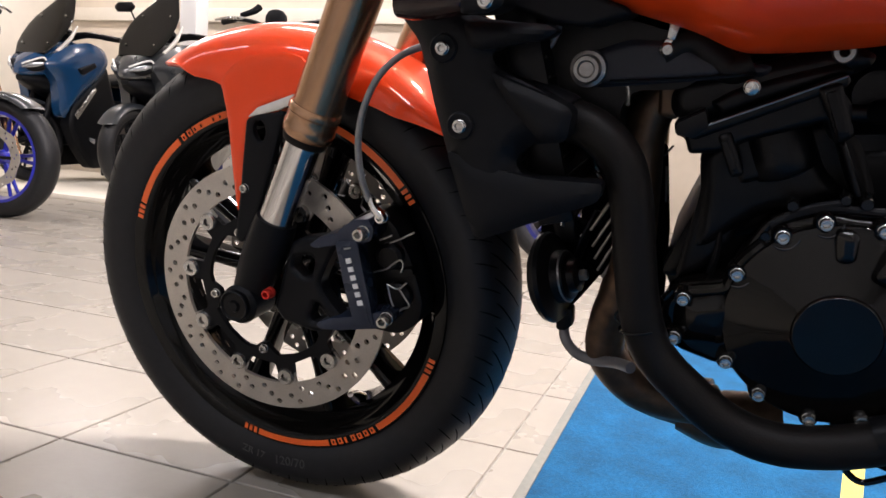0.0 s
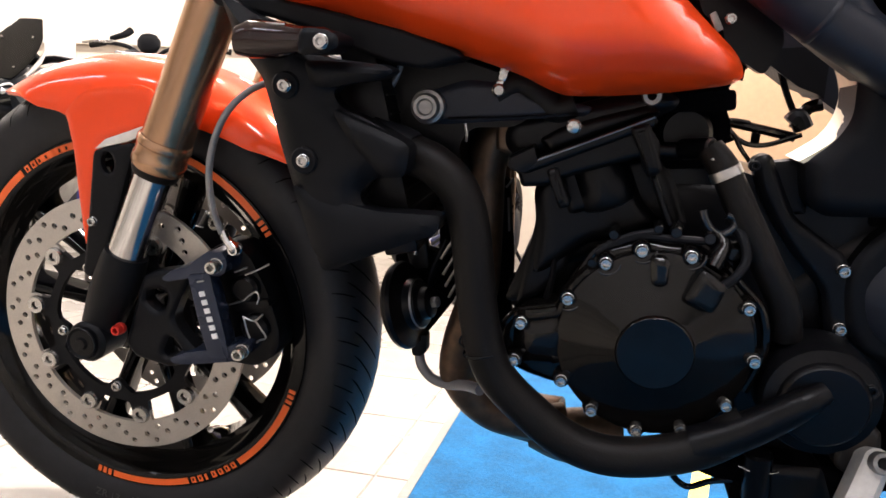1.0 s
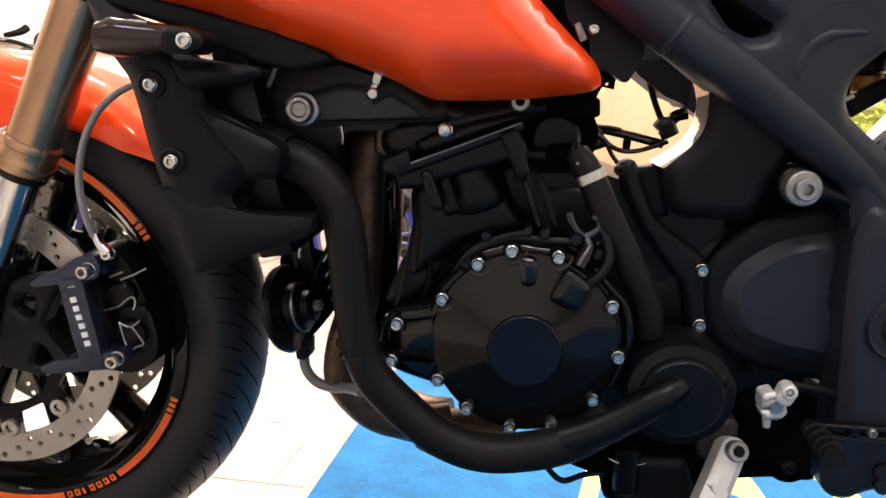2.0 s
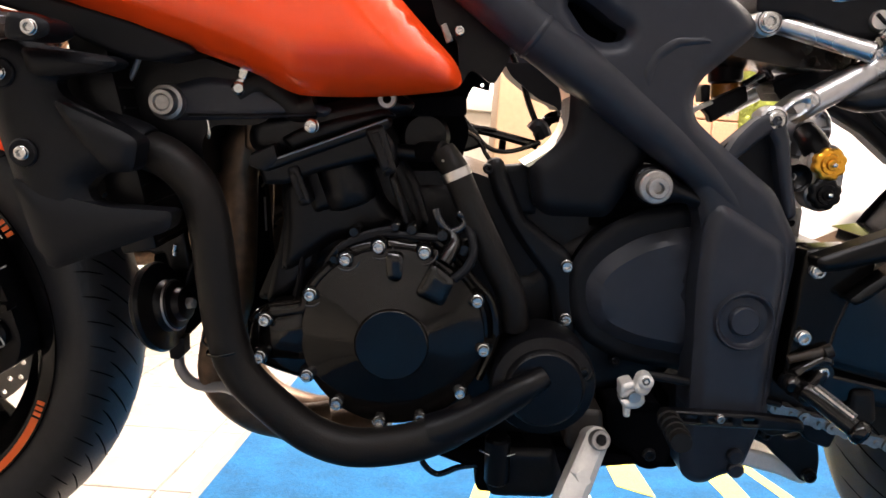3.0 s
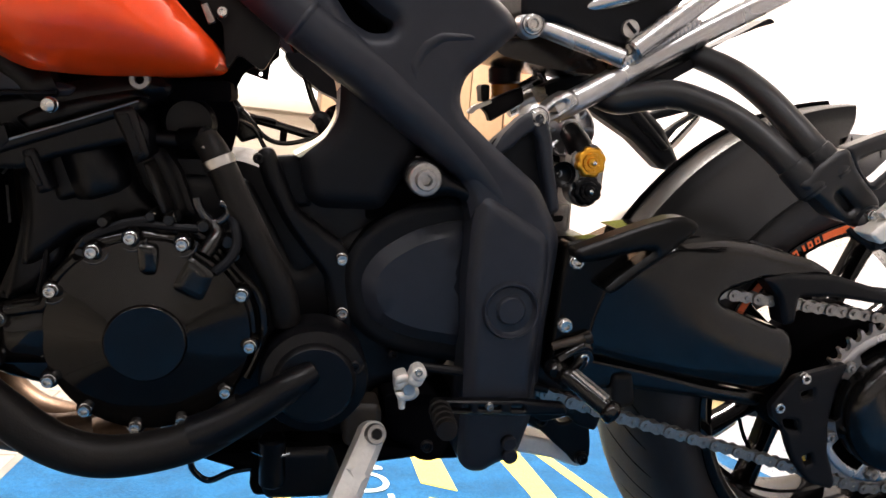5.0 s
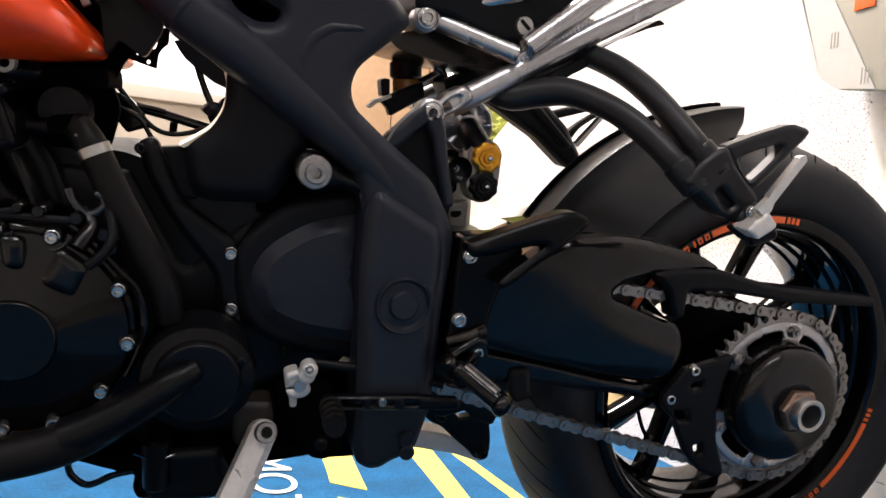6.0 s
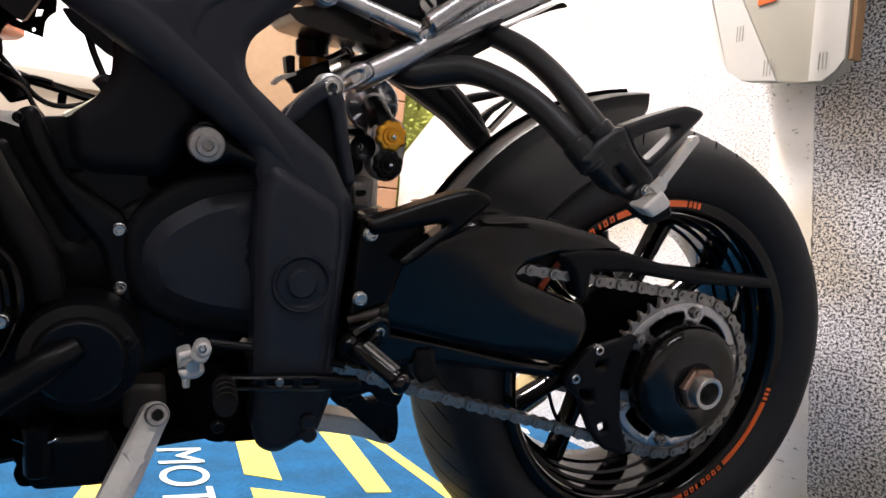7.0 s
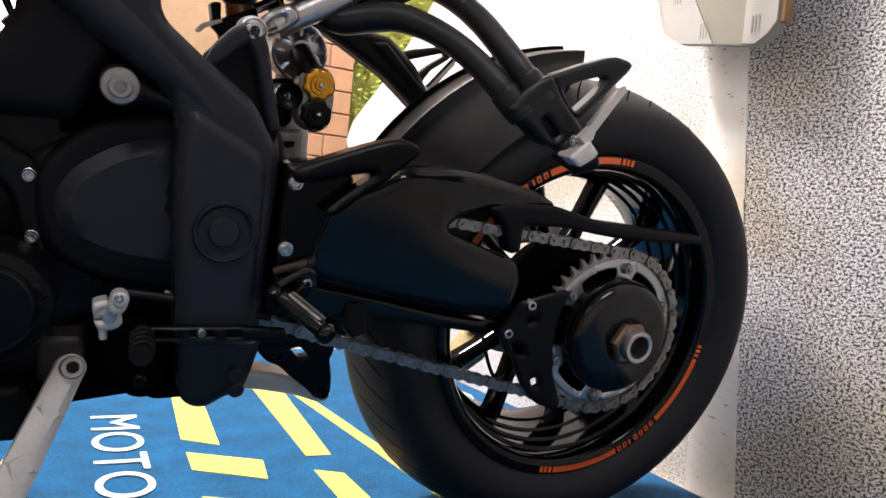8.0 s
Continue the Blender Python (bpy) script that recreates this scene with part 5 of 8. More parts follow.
part("cable_clip", panel(rounded([(0.590, 0.467), (0.606, 0.466), (0.606, 0.442), (0.593, 0.442)], 0.006), -0.192, -0.17, 0.003, 0.006, 0.008), gloss_black, gen, "black cable clip")
part("cable_clip", panel(rounded([(0.632, 0.461), (0.653, 0.447), (0.644, 0.422), (0.619, 0.433)], 0.006), -0.196, -0.17, 0.004, 0.008, 0.008), gloss_black, gen, "black sensor clip")
for w_ in ([(0.545, 0.460), (0.559, 0.469), (0.584, 0.478), (0.610, 0.478), (0.635, 0.478)], [(0.555, 0.468), (0.575, 0.478), (0.599, 0.484)]):
    part("cable", tube([(x, -0.165, z) for x, z in w_], 0.0038, 10), satin, eng)
sleeve = mat("glossy_black_sleeve", (0.008, 0.009, 0.012), 0.14, coat=0.4, var=0.15, spec=0.4)
part("breather", tube([(x, -0.162, z) for x, z in ((0.631, 0.505), (0.634, 0.496), (0.640, 0.488), (0.645, 0.4845), (0.649, 0.4845), (0.655, 0.488), (0.659, 0.494), (0.657, 0.500), (0.651, 0.502))], 0.0040, 12, 4), sleeve, eng, "glossy black bent breather pipe")
part("breather", tube([(0.647, -0.162, 0.484), (0.651, -0.166, 0.476), (0.647, -0.172, 0.467), (0.642, -0.180, 0.458)], [0.0045, 0.0065, 0.0075, 0.0060], 14, 3), gloss_black, eng, "glossy black elbow")
for bx, bz, a0 in ((0.555, 0.457, -130), (0.584, 0.470, -120), (0.624, 0.468, -110), (0.524, 0.421, -110)):
    part("boss_edge", tube([(bx + 0.0118 * math.cos(radians(a0 + k * 24)), -0.1805, bz + 0.0118 * math.sin(radians(a0 + k * 24))) for k in range(6)], [0.0006, 0.0014, 0.0016, 0.0016, 0.0014, 0.0006], 8, 2), sleeve, gen)

# coolant hoses and the water pump
big = part("coolant_hose", tube([(0.347, -0.175, 0.547), (0.374, -0.178, 0.540), (0.401, -0.182, 0.530), (0.423, -0.184, 0.509), (0.434, -0.185, 0.477), (0.441, -0.185, 0.430), (0.449, -0.185, 0.383), (0.464, -0.185, 0.343), (0.496, -0.186, 0.312), (0.532, -0.188, 0.288), (0.569, -0.190, 0.279), (0.610, -0.190, 0.284), (0.649, -0.188, 0.297), (0.686, -0.186, 0.322)], 0.0182, 24, 8), hose_black, BIKE, "thick black rubber coolant hose")
part("hose_band", lathe([(0.0182, -0.0014), (0.0192, -0.0010), (0.0195, 0.0), (0.0192, 0.0010), (0.0182, 0.0014)], (0.452, -0.185, 0.364), (0.22, 0, -1), 28), gloss_black, big, "thin wire hose band")
part("hose_end", tube([(0.340, -0.180, 0.551), (0.369, -0.181, 0.542), (0.376, -0.182, 0.539)], [0.021, 0.0215, 0.0205], 24, 3), satin, big)
part("band_loop", tube([(0.439, -0.186, 0.378), (0.433, -0.186, 0.377), (0.430, -0.186, 0.373), (0.430, -0.186, 0.369), (0.435, -0.186, 0.365), (0.441, -0.186, 0.364)], 0.0011, 8, 3), gloss_black, big)
pc = (0.744, -0.160, 0.349)
pump = part("water_pump", lathe([(0.0, -0.030), (0.034, -0.030), (0.037, -0.027), (0.038, -0.023), (0.0405, -0.022), (0.0475, -0.020), (0.0495, -0.015), (0.05, 0.0), (0.05, 0.03), (0, 0.03)], pc, (0, 1, 0), 48), engine_black, eng, "round black water pump cover")
part("pump_inlet", tube([(0.742, -0.188, 0.363), (0.723, -0.195, 0.351), (0.699, -0.192, 0.331), (0.671, -0.190, 0.312), (0.644, -0.188, 0.298)], [0.010, 0.0135, 0.0155, 0.017, 0.0182], 18), engine_black, pump)
part("pump_lug", cyl((0.780, -0.180, 0.365), (0.788, -0.140, 0.350), 0.009), engine_black, pump)
bolt((0.779, -0.182, 0.366), pump, 0.0055, 0.004, engine_black)
thin = part("coolant_hose", tube([(0.633, -0.145, 0.555), (0.646, -0.152, 0.539), (0.664, -0.156, 0.505), (0.687, -0.158, 0.464), (0.708, -0.156, 0.427), (0.716, -0.150, 0.395)], [0.0122, 0.0128, 0.0132, 0.0134, 0.0134, 0.0132], 24), hose_black, BIKE, "black rubber coolant hose")
hx = Vector((0.6475, -0.1523, 0.536))
hd = (Vector((0.664, -0.156, 0.505)) - hx).normalized()
part("hose_clamp", lathe([(0.0126, -0.0044), (0.0140, -0.0040), (0.0140, 0.0040), (0.0126, 0.0044)], hx, hd, 32), steel, thin, "bright steel hose clamp")
part("clamp_screw", cyl((0.634, -0.160, 0.547), (0.640, -0.150, 0.551), 0.0035, 12), steel, thin)

# sprocket cover and the bracket before it
spc = part("sprocket_cover", panel(curve([(0.769, 0.432), (0.773, 0.458), (0.790, 0.484), (0.817, 0.503), (0.849, 0.515), (0.888, 0.515), (0.897, 0.441), (0.906, 0.356), (0.878, 0.351), (0.835, 0.356), (0.794, 0.373), (0.777, 0.396)], 4, True), -0.108, -0.06, 0.006, 0.01, 0.012), satin, eng, "matt black sprocket cover")
part("cover_face", panel(curve([(0.786, 0.429), (0.795, 0.454), (0.815, 0.473), (0.844, 0.489), (0.887, 0.496), (0.893, 0.443), (0.900, 0.376), (0.866, 0.372), (0.827, 0.379), (0.798, 0.395)], 4, True), -0.114, -0.100, 0.009, 0.013, 0.014, crisp=True, swell=lambda x, z: -0.05 * max(0, x - 0.77) * 0.3), frame_black, spc)
part("cover_bracket", panel(rounded([(0.675, 0.545), (0.691, 0.552), (0.719, 0.495), (0.752, 0.472), (0.765, 0.465), (0.775, 0.448), (0.783, 0.376), (0.762, 0.378), (0.751, 0.429), (0.722, 0.461), (0.705, 0.483), (0.686, 0.515)], 0.008), -0.105, -0.09, 0.004, 0.008, 0.014), engine_black, eng)
for p_ in [(0.765, -0.112, 0.450), (0.770, -0.112, 0.395)]:
    bolt(p_, eng, 0.0062, 0.006, name="cover_screw")
for p_ in [(0.679, -0.105, 0.539), (0.714, -0.105, 0.489), (0.827, -0.105, 0.353)]:
    bolt(p_, eng, 0.0055, 0.004, engine_black, name="cover_screw")

# sump, lower castings
part("drain_stub", cyl((0.712, -0.135, 0.274), (0.716, -0.130, 0.221), 0.013, 20, 0.003), engine_black, eng)
part("sump", panel(rounded([(0.627, 0.248), (0.684, 0.247), (0.729, 0.261), (0.806, 0.258), (0.865, 0.254), (0.865, 0.247), (0.809, 0.238), (0.770, 0.207), (0.699, 0.202), (0.693, 0.216), (0.697, 0.227), (0.674, 0.233)], 0.006), -0.118, 0.10, 0.006, 0.01, 0.018), shade_matt_black, eng)
part("sump_foot", panel(rounded([(0.702, 0.223), (0.713, 0.259), (0.771, 0.262), (0.788, 0.219), (0.771, 0.207), (0.712, 0.204)], 0.006), -0.128, -0.04, 0.005, 0.01, 0.015), engine_black, eng)
part("sump_band", tube([(0.694, -0.142, 0.261), (0.713, -0.142, 0.255), (0.730, -0.142, 0.260)], 0.0012, 6), chrome, eng)
part("stand_wire", tube([(0.636, -0.120, 0.243), (0.640, -0.120, 0.229), (0.655, -0.120, 0.219), (0.675, -0.120, 0.228), (0.695, -0.120, 0.233)], 0.0032, 10), gloss_black, BIKE, "black cable under the engine")
part("stand_mount", panel(rounded([(0.819, 0.316), (0.875, 0.319), (0.894, 0.262), (0.887, 0.248), (0.875, 0.243), (0.859, 0.246), (0.852, 0.260), (0.829, 0.269)], 0.01), -0.122, -0.06, 0.005, 0.01, 0.015), shade_matt_black, eng)
bolt((0.869, -0.128, 0.263), eng, 0.007, 0.004, engine_black)
part("stand_mount_back", panel(rounded([(0.860, 0.300), (0.920, 0.300), (0.930, 0.225), (0.924, 0.216), (0.907, 0.215), (0.892, 0.214), (0.878, 0.221), (0.868, 0.243)], 0.006), -0.060, 0.02, 0.004, 0.008, 0.012), shade_matt_black, eng)
foot_cast = part("pivot_casting", panel(rounded([(0.905, 0.330), (0.905, 0.285), (0.907, 0.250), (0.912, 0.234), (0.925, 0.226), (0.938, 0.226), (0.954, 0.237), (0.969, 0.241), (0.976, 0.252), (0.980, 0.270), (0.986, 0.295), (0.980, 0.330)], 0.008), -0.110, 0.10, 0.007, 0.012, 0.008), frame_black, BIKE, "black lower pivot casting")

# -- frame --
frame_line = [(0.634, 0.696), (0.663, 0.677), (0.692, 0.654), (0.736, 0.623), (0.803, 0.582), (0.849, 0.555), (0.869, 0.539), (0.881, 0.505), (0.883, 0.450), (0.897, 0.304), (0.975, 0.306), (0.972, 0.399), (0.974, 0.480), (0.972, 0.499), (0.944, 0.543), (0.892, 0.578), (0.861, 0.601), (0.855, 0.618), (0.859, 0.637), (0.882, 0.660), (0.905, 0.684), (0.894, 0.699), (0.862, 0.720), (0.735, 0.724)]
hollow = [(0.731, 0.693), (0.740, 0.701), (0.756, 0.693), (0.778, 0.679), (0.789, 0.675), (0.785, 0.665), (0.768, 0.662), (0.751, 0.669)]
mf = part("main_frame", panel(rounded(frame_line, 0.010), -0.142, -0.105, 0.011, 0.014, 0.012, [rounded(hollow, 0.006)]), frame_black, BIKE, "satin black cast frame")
part("frame_rib", panel(rounded([(0.803, 0.639), (0.813, 0.661), (0.829, 0.672), (0.857, 0.674), (0.866, 0.669), (0.833, 0.663), (0.819, 0.651), (0.814, 0.638), (0.813, 0.623)], 0.005), -0.1525, -0.145, 0.0022, 0.006, 0.01), frame_black, mf)
part("pivot_column", panel(rounded([(0.880, 0.507), (0.882, 0.452), (0.895, 0.314), (0.966, 0.316), (0.964, 0.402), (0.964, 0.475), (0.958, 0.499), (0.917, 0.520), (0.888, 0.534)], 0.012), -0.150, -0.11, 0.011, 0.014, 0.014), frame_black, mf)
part("frame_tube", tube([(0.600, -0.138, 0.740), (0.660, -0.138, 0.698), (0.709, -0.138, 0.665), (0.763, -0.137, 0.633), (0.805, -0.136, 0.605), (0.845, -0.136, 0.578), (0.885, -0.138, 0.548), (0.915, -0.141, 0.520), (0.935, -0.142, 0.495)], [0.0232, 0.0232, 0.0232, 0.0232, 0.0222, 0.0205, 0.0165, 0.0115, 0.006], 32), frame_black, mf)
part("tube_collar", lathe([(0.0228, -0.0035), (0.0243, -0.0012), (0.0243, 0.0012), (0.0228, 0.0035)], (0.709, -0.138, 0.665), (0.83, 0, -0.55), 32), frame_black, mf)
cap = (0.927, -0.163, 0.422)
part("pivot_cap", lathe([(0, -0.003), (0.0125, -0.003), (0.0145, -0.001), (0.0150, 0.0015), (0.0225, 0.002), (0.0245, 0.0), (0.0256, -0.0030), (0.0270, -0.0034), (0.0288, -0.0005), (0.0285, 0.012), (0, 0.012)], cap, (0, 1, 0), 48), frame_black, mf, "round black pivot cap")
part("rear_lug", panel(rounded([(0.933, 0.606), (0.947, 0.611), (0.956, 0.593), (0.963, 0.562), (0.976, 0.519), (0.965, 0.513), (0.954, 0.550), (0.943, 0.586), (0.936, 0.594)], 0.005), -0.127, -0.112, 0.004, 0.005, 0.010), frame_black, mf)
part("rear_lug", panel(rounded([(0.941, 0.614), (0.945, 0.600), (0.931, 0.591), (0.918, 0.577), (0.905, 0.565), (0.898, 0.569), (0.907, 0.589), (0.921, 0.606), (0.931, 0.613)], 0.005), -0.127, -0.112, 0.004, 0.005, 0.010), frame_black, mf)
part("lug_web", panel(rounded([(0.900, 0.579), (0.924, 0.604), (0.951, 0.608), (0.977, 0.513), (0.966, 0.489), (0.916, 0.533), (0.900, 0.557)], 0.005), -0.113, -0.10), satin, mf)
rf = part("right_frame", panel(rounded(frame_line, 0.010), 0.105, 0.150), frame_black, mf)
pv = (0.830, -0.150, 0.539)
part("upper_mount", panel(rounded([(0.812, 0.541), (0.818, 0.555), (0.837, 0.558), (0.856, 0.542), (0.883, 0.536), (0.884, 0.517), (0.858, 0.527), (0.837, 0.520), (0.821, 0.523)], 0.010), -0.140, -0.10, 0.006, 0.01, 0.01), engine_black, mf)
part("pivot_bolt", lathe([(0, -0.006), (0.0046, -0.006), (0.0052, -0.013), (0.0088, -0.013), (0.0098, -0.0118), (0.0100, -0.006), (0.0142, -0.0056), (0.0155, -0.0042), (0.0155, -0.003), (0.0158, 0.010), (0, 0.010)], pv, (0, 1, 0), 36), worn_steel, mf, "large zinc pivot bolt")

# airbox with its cream foam edge
ab = part("airbox", panel(rounded([(0.747, 0.625), (0.767, 0.636), (0.827, 0.587), (0.825, 0.557), (0.808, 0.526), (0.797, 0.503), (0.737, 0.500), (0.723, 0.510), (0.716, 0.545), (0.738, 0.565), (0.749, 0.586)], 0.010), -0.122, -0.075, 0.010, 0.016, 0.012), satin, BIKE, "black plastic airbox")
foam = bmesh.new()
arc = curve([(0.741, 0.640), (0.746, 0.626), (0.751, 0.614), (0.754, 0.599), (0.751, 0.581), (0.742, 0.565), (0.729, 0.554), (0.716, 0.545)], 6)
rows_ = [[foam.verts.new((p.x - o, y, p.y + o * 0.4)) for p in arc] for o, y in ((0.0, -0.119), (0.004, -0.119), (0.005, -0.072), (0.0, -0.072))]
for a_, b_ in zip(rows_, rows_[1:] + rows_[:1]):
    for i in range(len(arc) - 1):
        foam.faces.new((a_[i], a_[i + 1], b_[i + 1], b_[i]))
for i in (0, len(arc) - 1):
    foam.faces.new([r_[i] for r_ in rows_])
part("foam_edge", foam, cream_foam, ab, "cream foam edge")
for pts, r in (([(0.703, 0.030, 0.656), (0.717, 0.030, 0.629), (0.727, 0.030, 0.604), (0.740, 0.030, 0.578)], 0.0036), ([(0.616, 0.030, 0.592), (0.636, 0.030, 0.582), (0.661, 0.030, 0.572), (0.695, 0.030, 0.566), (0.742, 0.030, 0.557)], 0.0050), ([(0.644, 0.000, 0.593), (0.656, 0.000, 0.579), (0.668, 0.000, 0.566), (0.681, 0.000, 0.554), (0.695, 0.000, 0.549), (0.713, 0.000, 0.551), (0.741, 0.000, 0.562)], 0.0026), ([(0.637, 0.010, 0.581), (0.656, 0.010, 0.573), (0.677, 0.010, 0.573), (0.692, 0.010, 0.571)], 0.0022), ([(0.650, -0.020, 0.571), (0.670, -0.020, 0.562), (0.681, -0.020, 0.546), (0.691, -0.020, 0.534)], 0.0024), ([(0.743, 0.040, 0.565), (0.752, 0.040, 0.586), (0.766, 0.040, 0.592)], 0.007)):
    part("cable", tube(pts, r, 10), gloss_black, BIKE)
part("wiring_plug", block([(0.697, 0.561), (0.705, 0.560), (0.704, 0.546), (0.697, 0.546)], 0.012, 0.024, 0.002), shade_matt_black, BIKE)
part("breather_box", panel(rounded([(0.693, 0.541), (0.723, 0.546), (0.732, 0.496), (0.703, 0.493)], 0.004), -0.092, -0.075, 0.003, 0.006, 0.01), satin, BIKE)
part("clamp_blob", tube([(0.734, 0.020, 0.572), (0.740, 0.020, 0.578), (0.747, 0.020, 0.567)], 0.010, 10), satin, BIKE)
part("battery_box", panel(rounded([(0.694, 0.645), (0.762, 0.651), (0.762, 0.596), (0.757, 0.602), (0.736, 0.609), (0.704, 0.631)], 0.004), 0.02, 0.10), satin, BIKE)
# black filler sheets, added to darken the gaps at tank end and pivot
part("tank_rear_filler", panel(rounded([(0.541, 0.721), (0.645, 0.729), (0.678, 0.668), (0.684, 0.639), (0.658, 0.615), (0.647, 0.587), (0.641, 0.576), (0.623, 0.587), (0.604, 0.613), (0.548, 0.609)], 0.005), -0.07, -0.058), shade_matt_black, BIKE)
part("pivot_filler", panel(rounded([(0.783, 0.556), (0.852, 0.584), (0.888, 0.537), (0.856, 0.500), (0.786, 0.488)], 0.005), -0.092, 0.0), shade_matt_black, BIKE)
part("wiring_block", panel([(0.640, 0.626), (0.653, 0.619), (0.665, 0.616), (0.680, 0.613), (0.681, 0.628), (0.684, 0.634), (0.690, 0.640), (0.690, 0.655), (0.640, 0.655)], 0.012, 0.022, holes=[ring(0.672, 0.619, 0.0022, 10), [(0.656, 0.626), (0.661, 0.636), (0.665, 0.634), (0.662, 0.624)], [(0.672, 0.631), (0.678, 0.633), (0.680, 0.640), (0.673, 0.639)]]), shade_matt_black, BIKE)
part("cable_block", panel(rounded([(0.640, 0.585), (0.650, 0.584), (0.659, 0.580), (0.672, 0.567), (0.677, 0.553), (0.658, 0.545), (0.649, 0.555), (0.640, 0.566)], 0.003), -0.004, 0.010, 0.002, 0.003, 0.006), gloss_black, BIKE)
# black filler sheets, added so frame hollow, tank, shroud and far side look dark
part("hollow_filler", panel(rounded([(0.722, 0.716), (0.799, 0.724), (0.813, 0.662), (0.750, 0.656)], 0.004), -0.104, -0.09), shade_matt_black, BIKE)
part("tank_gap_filler", panel(rounded([(0.353, 0.641), (0.401, 0.632), (0.501, 0.607), (0.563, 0.595), (0.651, 0.606), (0.653, 0.588), (0.565, 0.581), (0.493, 0.579), (0.429, 0.599), (0.364, 0.621)], 0.005), -0.13, -0.02), shade_matt_black, BIKE)
part("shroud_filler", panel(rounded([(0.292, 0.626), (0.390, 0.629), (0.393, 0.568), (0.344, 0.550), (0.304, 0.595)], 0.005), -0.13, -0.05), engine_black, BIKE)
part("shroud_filler", panel(rounded([(0.304, 0.520), (0.350, 0.523), (0.356, 0.479), (0.310, 0.476)], 0.005), -0.13, -0.05), engine_black, BIKE)
part("right_gap_filler", panel(rounded([(0.345, 0.34), (0.428, 0.34), (0.428, 0.56), (0.345, 0.56)], 0.02), 0.12, 0.17), shade_matt_black, BIKE)
part("side_cover", panel(rounded([(0.606, 0.710), (0.648, 0.714), (0.683, 0.676), (0.691, 0.646), (0.677, 0.618), (0.654, 0.632), (0.645, 0.615), (0.639, 0.657), (0.619, 0.670)], 0.006), -0.10, -0.086), engine_black, BIKE)
tab = part("bracket_tab", block([(0.622, 0.667), (0.627, 0.670), (0.635, 0.655), (0.629, 0.652)], -0.127, -0.118, 0.001), chain_steel, BIKE, "steel tab with slot")
bolt((0.640, -0.125, 0.664), tab, 0.005, 0.005)

# -- gear linkage, pegs and side stand --
gl = part("gear_lever_clamp", panel(rounded([(0.823, 0.341), (0.831, 0.347), (0.839, 0.345), (0.846, 0.339), (0.849, 0.330), (0.843, 0.323), (0.829, 0.322), (0.825, 0.329)], 0.004), -0.154, -0.138, 0.003, 0.004, 0.005, [[(0.823, 0.333), (0.831, 0.334), (0.831, 0.332), (0.823, 0.330)]]), cast_alu, BIKE, "bare aluminium gear linkage clamp")
part("clamp_arm", panel(rounded([(0.837, 0.359), (0.843, 0.362), (0.850, 0.358), (0.851, 0.348), (0.847, 0.340), (0.839, 0.340), (0.834, 0.345)], 0.004), -0.161, -0.150, 0.002, 0.003, 0.005), cast_alu, gl)
part("clamp_jaw", panel(rounded([(0.822, 0.348), (0.829, 0.351), (0.834, 0.352), (0.836, 0.346), (0.830, 0.343), (0.823, 0.339)], 0.003), -0.158, -0.140, 0.002, 0.003, 0.005), cast_alu, gl)
part("linkage_head", lathe([(0, -0.006), (0.0045, -0.006), (0.0072, -0.004), (0.0078, 0.0), (0.0078, 0.010), (0, 0.010)], (0.844, -0.160, 0.354), (0, 1, 0), 28), cast_alu, gl)
bolt((0.843, -0.165, 0.356), gl, 0.0042, 0.002)
part("shaft_end", lathe([(0, -0.002), (0.0056, -0.002), (0.0064, 0.0), (0.0064, 0.006), (0, 0.006)], (0.837, -0.157, 0.336), (0, 1, 0), 24), steel, gl)
bolt((0.833, -0.150, 0.319), gl, 0.004, 0.006, cast_alu, axis=(0.1, 0, -1))
part("gear_rod", tube([(0.851, -0.145, 0.355), (0.884, -0.145, 0.352), (0.929, -0.145, 0.346), (0.984, -0.145, 0.336)], 0.0045, 10, 3), engine_black, BIKE)
gear = part("gear_lever", panel(rounded([(0.858, 0.333), (0.947, 0.335), (0.993, 0.333), (0.996, 0.322), (0.948, 0.321), (0.872, 0.320), (0.860, 0.323)], 0.004), -0.176, -0.168, 0.002, 0.003, 0.02, [rounded([(0.874, 0.330), (0.895, 0.330), (0.896, 0.323), (0.874, 0.323)], 0.002), rounded([(0.903, 0.330), (0.925, 0.330), (0.926, 0.325), (0.904, 0.325)], 0.002), rounded([(0.936, 0.331), (0.950, 0.331), (0.951, 0.325), (0.937, 0.325)], 0.002)]), engine_black, BIKE, "slotted black gear lever")
part("toe_rubber", tube([(0.864, -0.170, 0.326), (0.863, -0.200, 0.327), (0.859, -0.235, 0.329)], [0.008, 0.0098, 0.009], 18, 6), hose_black, gear, "ribbed black toe rubber")
for k in range(4):
    a, b = Vector((0.863, -0.185, 0.327)), Vector((0.860, -0.230, 0.328))
    part("toe_ridge", lathe([(0.0090, -0.002), (0.0108, -0.001), (0.0108, 0.001), (0.0090, 0.002)], a.lerp(b, k / 3.5), b - a, 18), hose_black, gear)
bolt((0.914, -0.177, 0.329), gear, 0.0045, 0.003, chain_steel)

